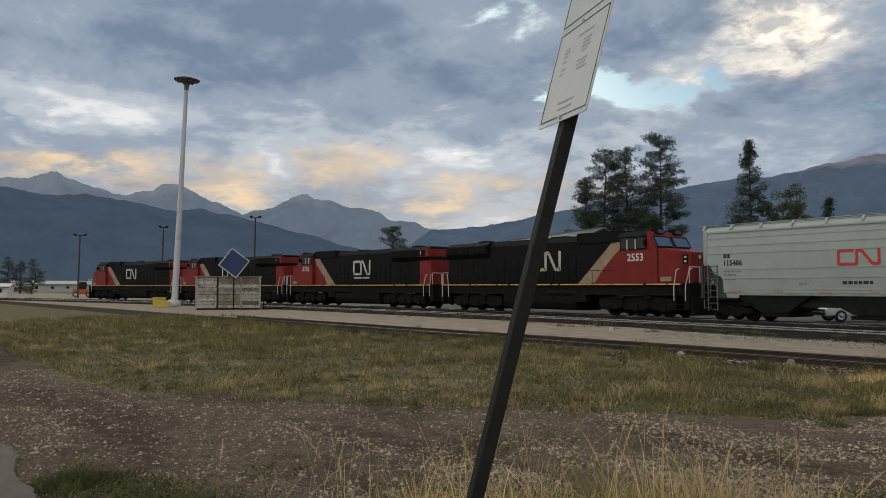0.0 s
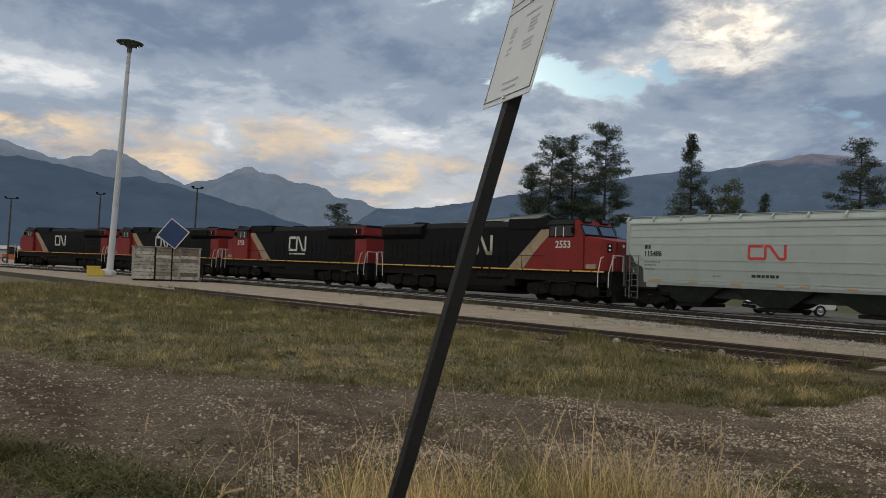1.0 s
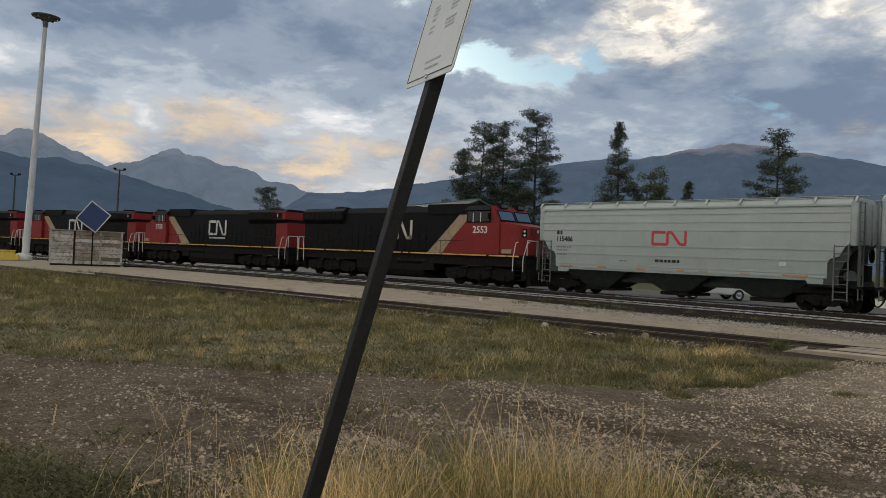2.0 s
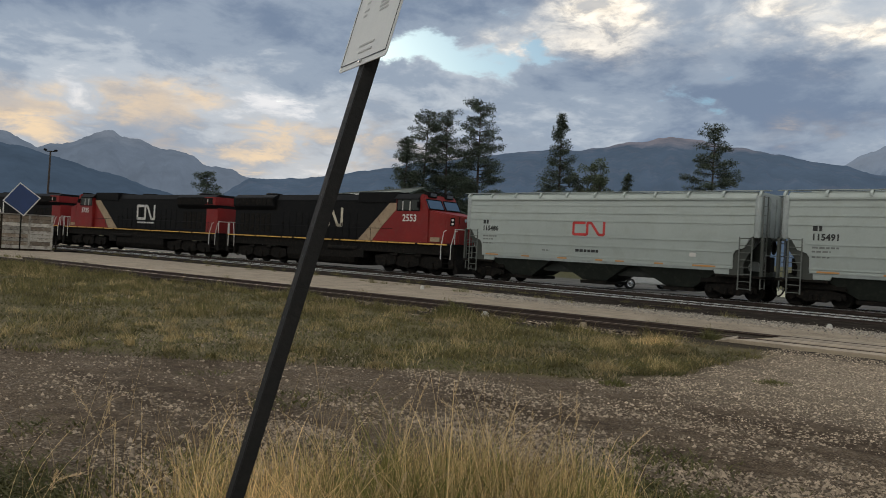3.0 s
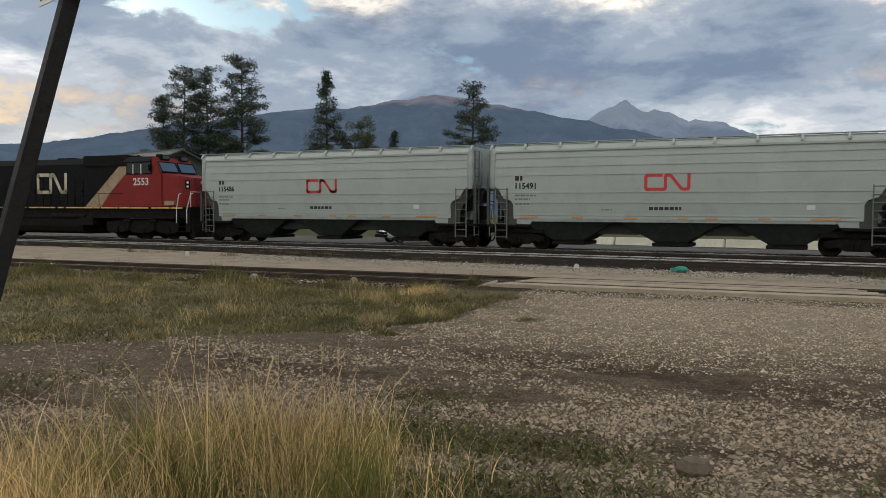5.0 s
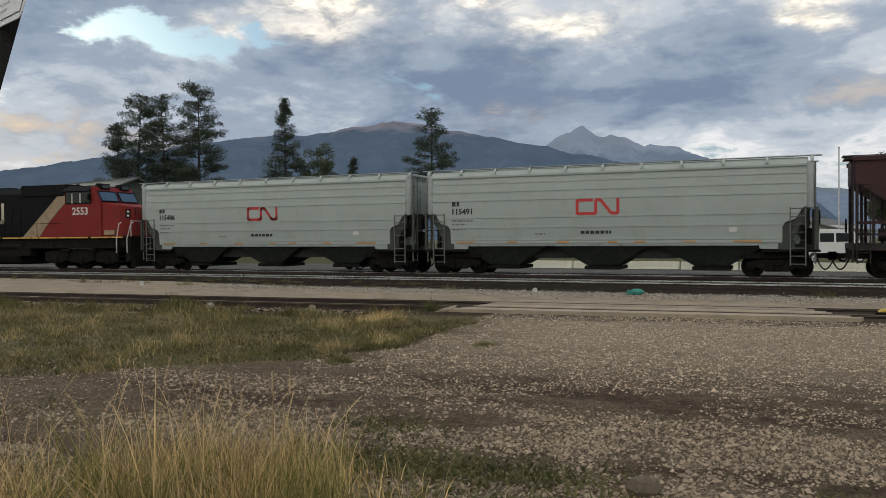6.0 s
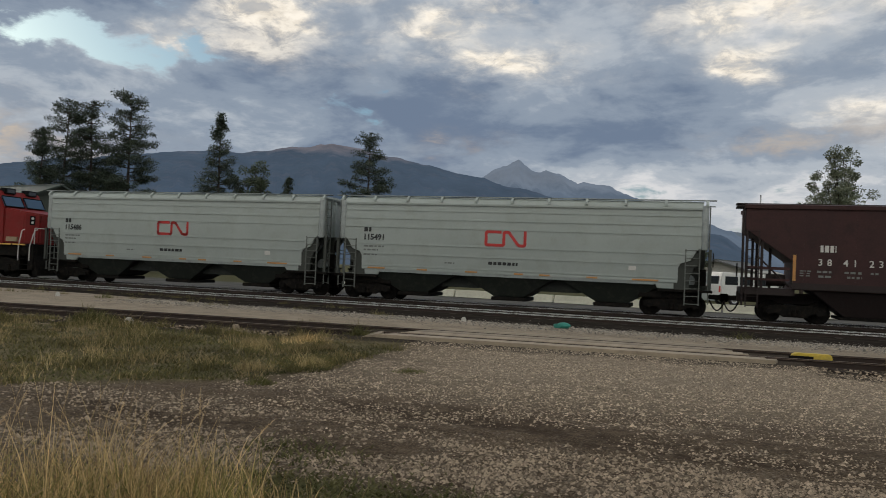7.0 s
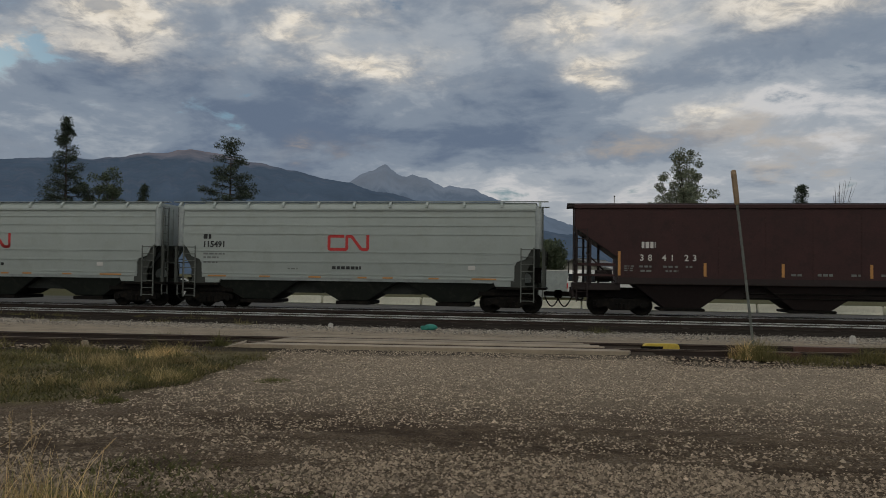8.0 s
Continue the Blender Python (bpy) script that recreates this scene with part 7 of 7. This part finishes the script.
verge_grass()
verge_clumps()
tall_grass()
tuft("grass_tuft", "pale green tuft at the foot of the leaning post", 4.40, 18.0, 0.62, 1000, 0.60, M_VERGE_GREEN, 41)
tuft("grass_tuft", "dry tuft at the foot of the leaning post", 4.15, 18.1, 0.40, 500, 0.52, M_GRASS_DRY, 42)
tuft("grass_tuft", "low dull green tuft beside the siding", 5.5, 17.6, 0.9, 900, 0.26, M_VERGE_GREEN, 43)
tuft("grass_tuft", "pale green tuft beside the siding rails", 6.7, 18.0, 0.6, 700, 0.45, M_VERGE_GREEN, 44)
tuft("grass_tuft", "dry grass tuft at the end of the plank crossing", -7.5, 15.0, 0.6, 320, 0.34, M_GRASS_DRY, 45)
tuft("grass_tuft", "dark green weed tuft at the plank crossing", -7.2, 16.9, 0.35, 500, 0.5, M_WEED, 46)
tuft("grass_tuft", "small dark weed on the gravel edge", -5.5, 9.85, 0.22, 260, 0.12, M_GRASS_GREEN, 47)
tuft("grass_tuft", "small dark weed on the bare gravel", -4.2, 12.2, 0.28, 200, 0.09, M_GRASS_GREEN, 48)
tuft("grass_tuft", "bushy dark weed on the dirt track", -7.7, 1.35, 0.4, 700, 0.22, M_WEED, 49)
tuft("grass_tuft", "bushy green weed beside the rail", -13.8, 15.9, 0.6, 800, 0.5, M_GRASS_GREEN, 50)
tuft("grass_tuft", "bushy green weed beside the rail", -19.5, 15.2, 0.6, 800, 0.55, M_GRASS_GREEN, 51)
tuft("grass_tuft", "weed growing against the ballast", -21.0, 24.6, 0.5, 90, 0.4, M_GRASS_GREEN, 52)
tuft("grass_tuft", "weed growing against the ballast", 1.4, 25.0, 0.5, 110, 0.4, M_GRASS_GREEN, 54)


def scatter_stones(name, label, x, y, size, material, seed, sunk=0.3, ground_z=None, simple=False):
    """Small rough stones of eight shapes, pressed into the ground; simple ones are chips with five faces."""
    rng = np.random.default_rng(seed)
    n = len(x)
    full = np.array([(0, 0, 0.3), (1, 0, 0.1), (0.5, 0.87, 0.05), (-0.5, 0.87, 0.12), (-1, 0, 0.06), (-0.5, -0.87, 0.12), (0.5, -0.87, 0.04), (0.35, 0.2, 0.6), (-0.3, 0.25, 0.55), (0, -0.5, 0.5)])
    chip = np.array([(1, 0, 0.05), (0.31, 0.95, 0.05), (-0.81, 0.59, 0.05), (-0.81, -0.59, 0.05), (0.31, -0.95, 0.05), (0.1, 0.1, 0.75)])
    base = chip if simple else full
    k = len(base)
    shapes = np.array([base * rng.uniform(0.6, 1.25, (k, 3)) for _ in range(8)])
    tri = np.array([(0, 1, 5), (1, 2, 5), (2, 3, 5), (3, 4, 5), (4, 0, 5)]) if simple else np.array([(7, 1, 2), (7, 2, 8), (2, 3, 8), (8, 3, 4), (8, 4, 9), (4, 5, 9), (9, 5, 6), (9, 6, 7), (6, 1, 7), (7, 8, 9)])
    pick = shapes[rng.integers(0, 8, n)]
    a = rng.random(n) * 2 * math.pi
    ca, sa = np.cos(a)[:, None], np.sin(a)[:, None]
    sx, sy, sz = size * rng.uniform(0.7, 1.3, n), size * rng.uniform(0.6, 1.1, n), size * rng.uniform(0.7, 1.35, n)
    px, py, pz = pick[:, :, 0] * sx[:, None], pick[:, :, 1] * sy[:, None], pick[:, :, 2] * sz[:, None]
    z = np.zeros(n) if ground_z is None else ground_z
    vs = np.stack([x[:, None] + px * ca - py * sa, y[:, None] + px * sa + py * ca, z[:, None] + pz - sunk * size[:, None] * 0.5], 2).reshape(-1, 3)
    fs = (np.arange(n)[:, None, None] * k + tri[None]).reshape(-1, 3)
    return tagged(bulk(name, vs, fs, material), label, "gravel", kind="stuff")


def ground_z(x, y):
    return np.array([ground_height(a, b) for a, b in zip(x, y)])


def gravel():
    rng = np.random.default_rng(77)
    n0, n1 = 175000, 250000
    r = np.concatenate([np.sqrt(0.4 ** 2 + (8.0 ** 2 - 0.4 ** 2) * rng.random(n0)), np.sqrt(8.0 ** 2 + (18.9 ** 2 - 8.0 ** 2) * rng.random(n1))])
    a = np.radians(rng.uniform(-32, 90, n0 + n1))
    x, y = -r * np.sin(a), r * np.cos(a)
    keep = (y < near_y(x) - 1.5) & ((x > -5.6) | (y < weed_edge(x) + 0.3)) & (y > 0.2 + 0.5 * (x < -3)) & (x < 11)
    x, y, r = x[keep], y[keep], r[keep]
    # bare damp ruts run along the track, the western end is trodden dirt with few stones
    ruts = patchy(x * 0.42, y * 1.15, 0.9, 31.0) + 0.5 * patchy(x, y, 1.7, 33.0)
    west = np.clip((-x - 5.6) / 2.6, 0, 1)
    approach = np.clip((y - 8.5) / 3, 0, 1) * (x > -6)
    keep = (1.25 * ruts + 0.47 + 0.30 * approach - 0.72 * west > 0.85 * rng.random(len(x))) | (rng.random(len(x)) < 0.13 * west)
    x, y, r = x[keep], y[keep], r[keep]
    size = (0.009 + 0.023 * rng.random(len(x)) ** 1.8) * np.where(rng.random(len(x)) < 0.02, 1.7, 1.0) * np.where(y > 8.5, 0.85, 1.0)
    near = r < 6.0
    scatter_stones("gravel", "loose grey and brown gravel stones on the track", x[near], y[near], size[near], M_STONE, 78, 0.35, ground_z(x[near], y[near]))
    pale = ~near & (y + 0.9 * rng.normal(size=len(x)) > 9.0) & (x > -7)
    mid = ~near & ~pale
    scatter_stones("coarse_gravel", "grey and brown gravel pressed into dark earth", x[mid], y[mid], size[mid], M_STONE, 82, 0.3, ground_z(x[mid], y[mid]), True)
    scatter_stones("fine_gravel", "fine pale gravel on the approach to the crossing", x[pale], y[pale], size[pale] * 0.9, M_STONE_PALE, 81, 0.25, ground_z(x[pale], y[pale]), True)
    # stony bare spots in the verge
    x, y = verge_points(rng, 26000, -30, -5.4)
    keep = patchy(x, y, 0.45, 95.0) > 0.12 + 0.35 * rng.random(len(x))
    x, y = x[keep], y[keep]
    scatter_stones("verge_stones", "pale loose stones showing between the weeds", x, y, 0.014 + 0.03 * rng.random(len(x)) ** 2, M_STONE, 96, 0.2, ground_z(x, y), True)
    # pale ballast spilling along the dirt strip
    n = 26000
    x = 16 - 36 * rng.random(n) ** 1.4
    y = 24.5 + 0.8 * rng.normal(size=n)
    keep = (y > near_y(x) + 1.6) & (y < 27.5)
    x, y = x[keep], y[keep]
    scatter_stones("ballast_stones", "pale loose ballast stones beside the far tracks", x, y, 0.012 + 0.030 * rng.random(len(x)) ** 2.0, M_BALLAST, 79, 0.2, None, True)
    n = 2600
    x = rng.uniform(-22, 14, n)
    y = near_y(x) - 1.3 + 0.35 * rng.normal(size=n)
    scatter_stones("siding_stones", "loose stones along the siding", x, y, 0.02 + 0.03 * rng.random(n), M_STONE, 80, 0.2)
    rock = part("rock", Shape().ball((0, 0, 0), 0.13, 0.085, 0.09, 6, 4), M_ROCK, None)
    rock.matrix_basis = pose(-0.7, 5.62, 0.03, 8, 5, 30)
    tagged(rock, "fist-sized brown rock lying on the gravel", "rock")


gravel()


def asphalt_edge():
    """Broken edge of an old asphalt road south of the dirt track."""
    rng = np.random.default_rng(91)
    xs = np.arange(-60, -5.2, 0.12)
    edge = 0.98 + 0.10 * patchy(xs, xs * 0, 0.8, 5.0) + 0.07 * patchy(xs, xs * 0, 4.0, 6.0) - 0.5 * np.clip((xs + 6.6) / 1.2, 0, 1) ** 2
    z = 0.045 + 0.008 * rng.random(len(xs))
    rows = [np.stack([xs, edge, np.full_like(xs, -0.06)], 1), np.stack([xs, edge - 0.02, z - 0.012], 1), np.stack([xs, edge - 0.07, z], 1), np.stack([xs, edge - 1.2, z], 1), np.stack([xs, np.full_like(xs, -5.0), np.full_like(xs, 0.05)], 1)]
    m = len(xs)
    i, j = np.meshgrid(np.arange(m - 1), np.arange(len(rows) - 1))
    k = (j * m + i).ravel()
    tagged(bulk("road", np.concatenate(rows), np.stack([k, k + m, k + m + 1, k + 1], 1), M_ASPHALT), "worn asphalt road edge crumbling into the dirt", "road", kind="structure")


asphalt_edge()


def motions():
    for ob, u, span, turned in VEHICLES:
        walk(ob, [(t, vehicle_pose(u + rolled(t), span, turned)) for t in range(9)])
    for ob, x, r, turned in WHEELSETS:
        sign = -1 if turned else 1
        walk(ob, [(k / 2, pose(x, 0, r, 0, math.degrees(sign * rolled(k / 2) / r), 0)) for k in range(17)])


motions()
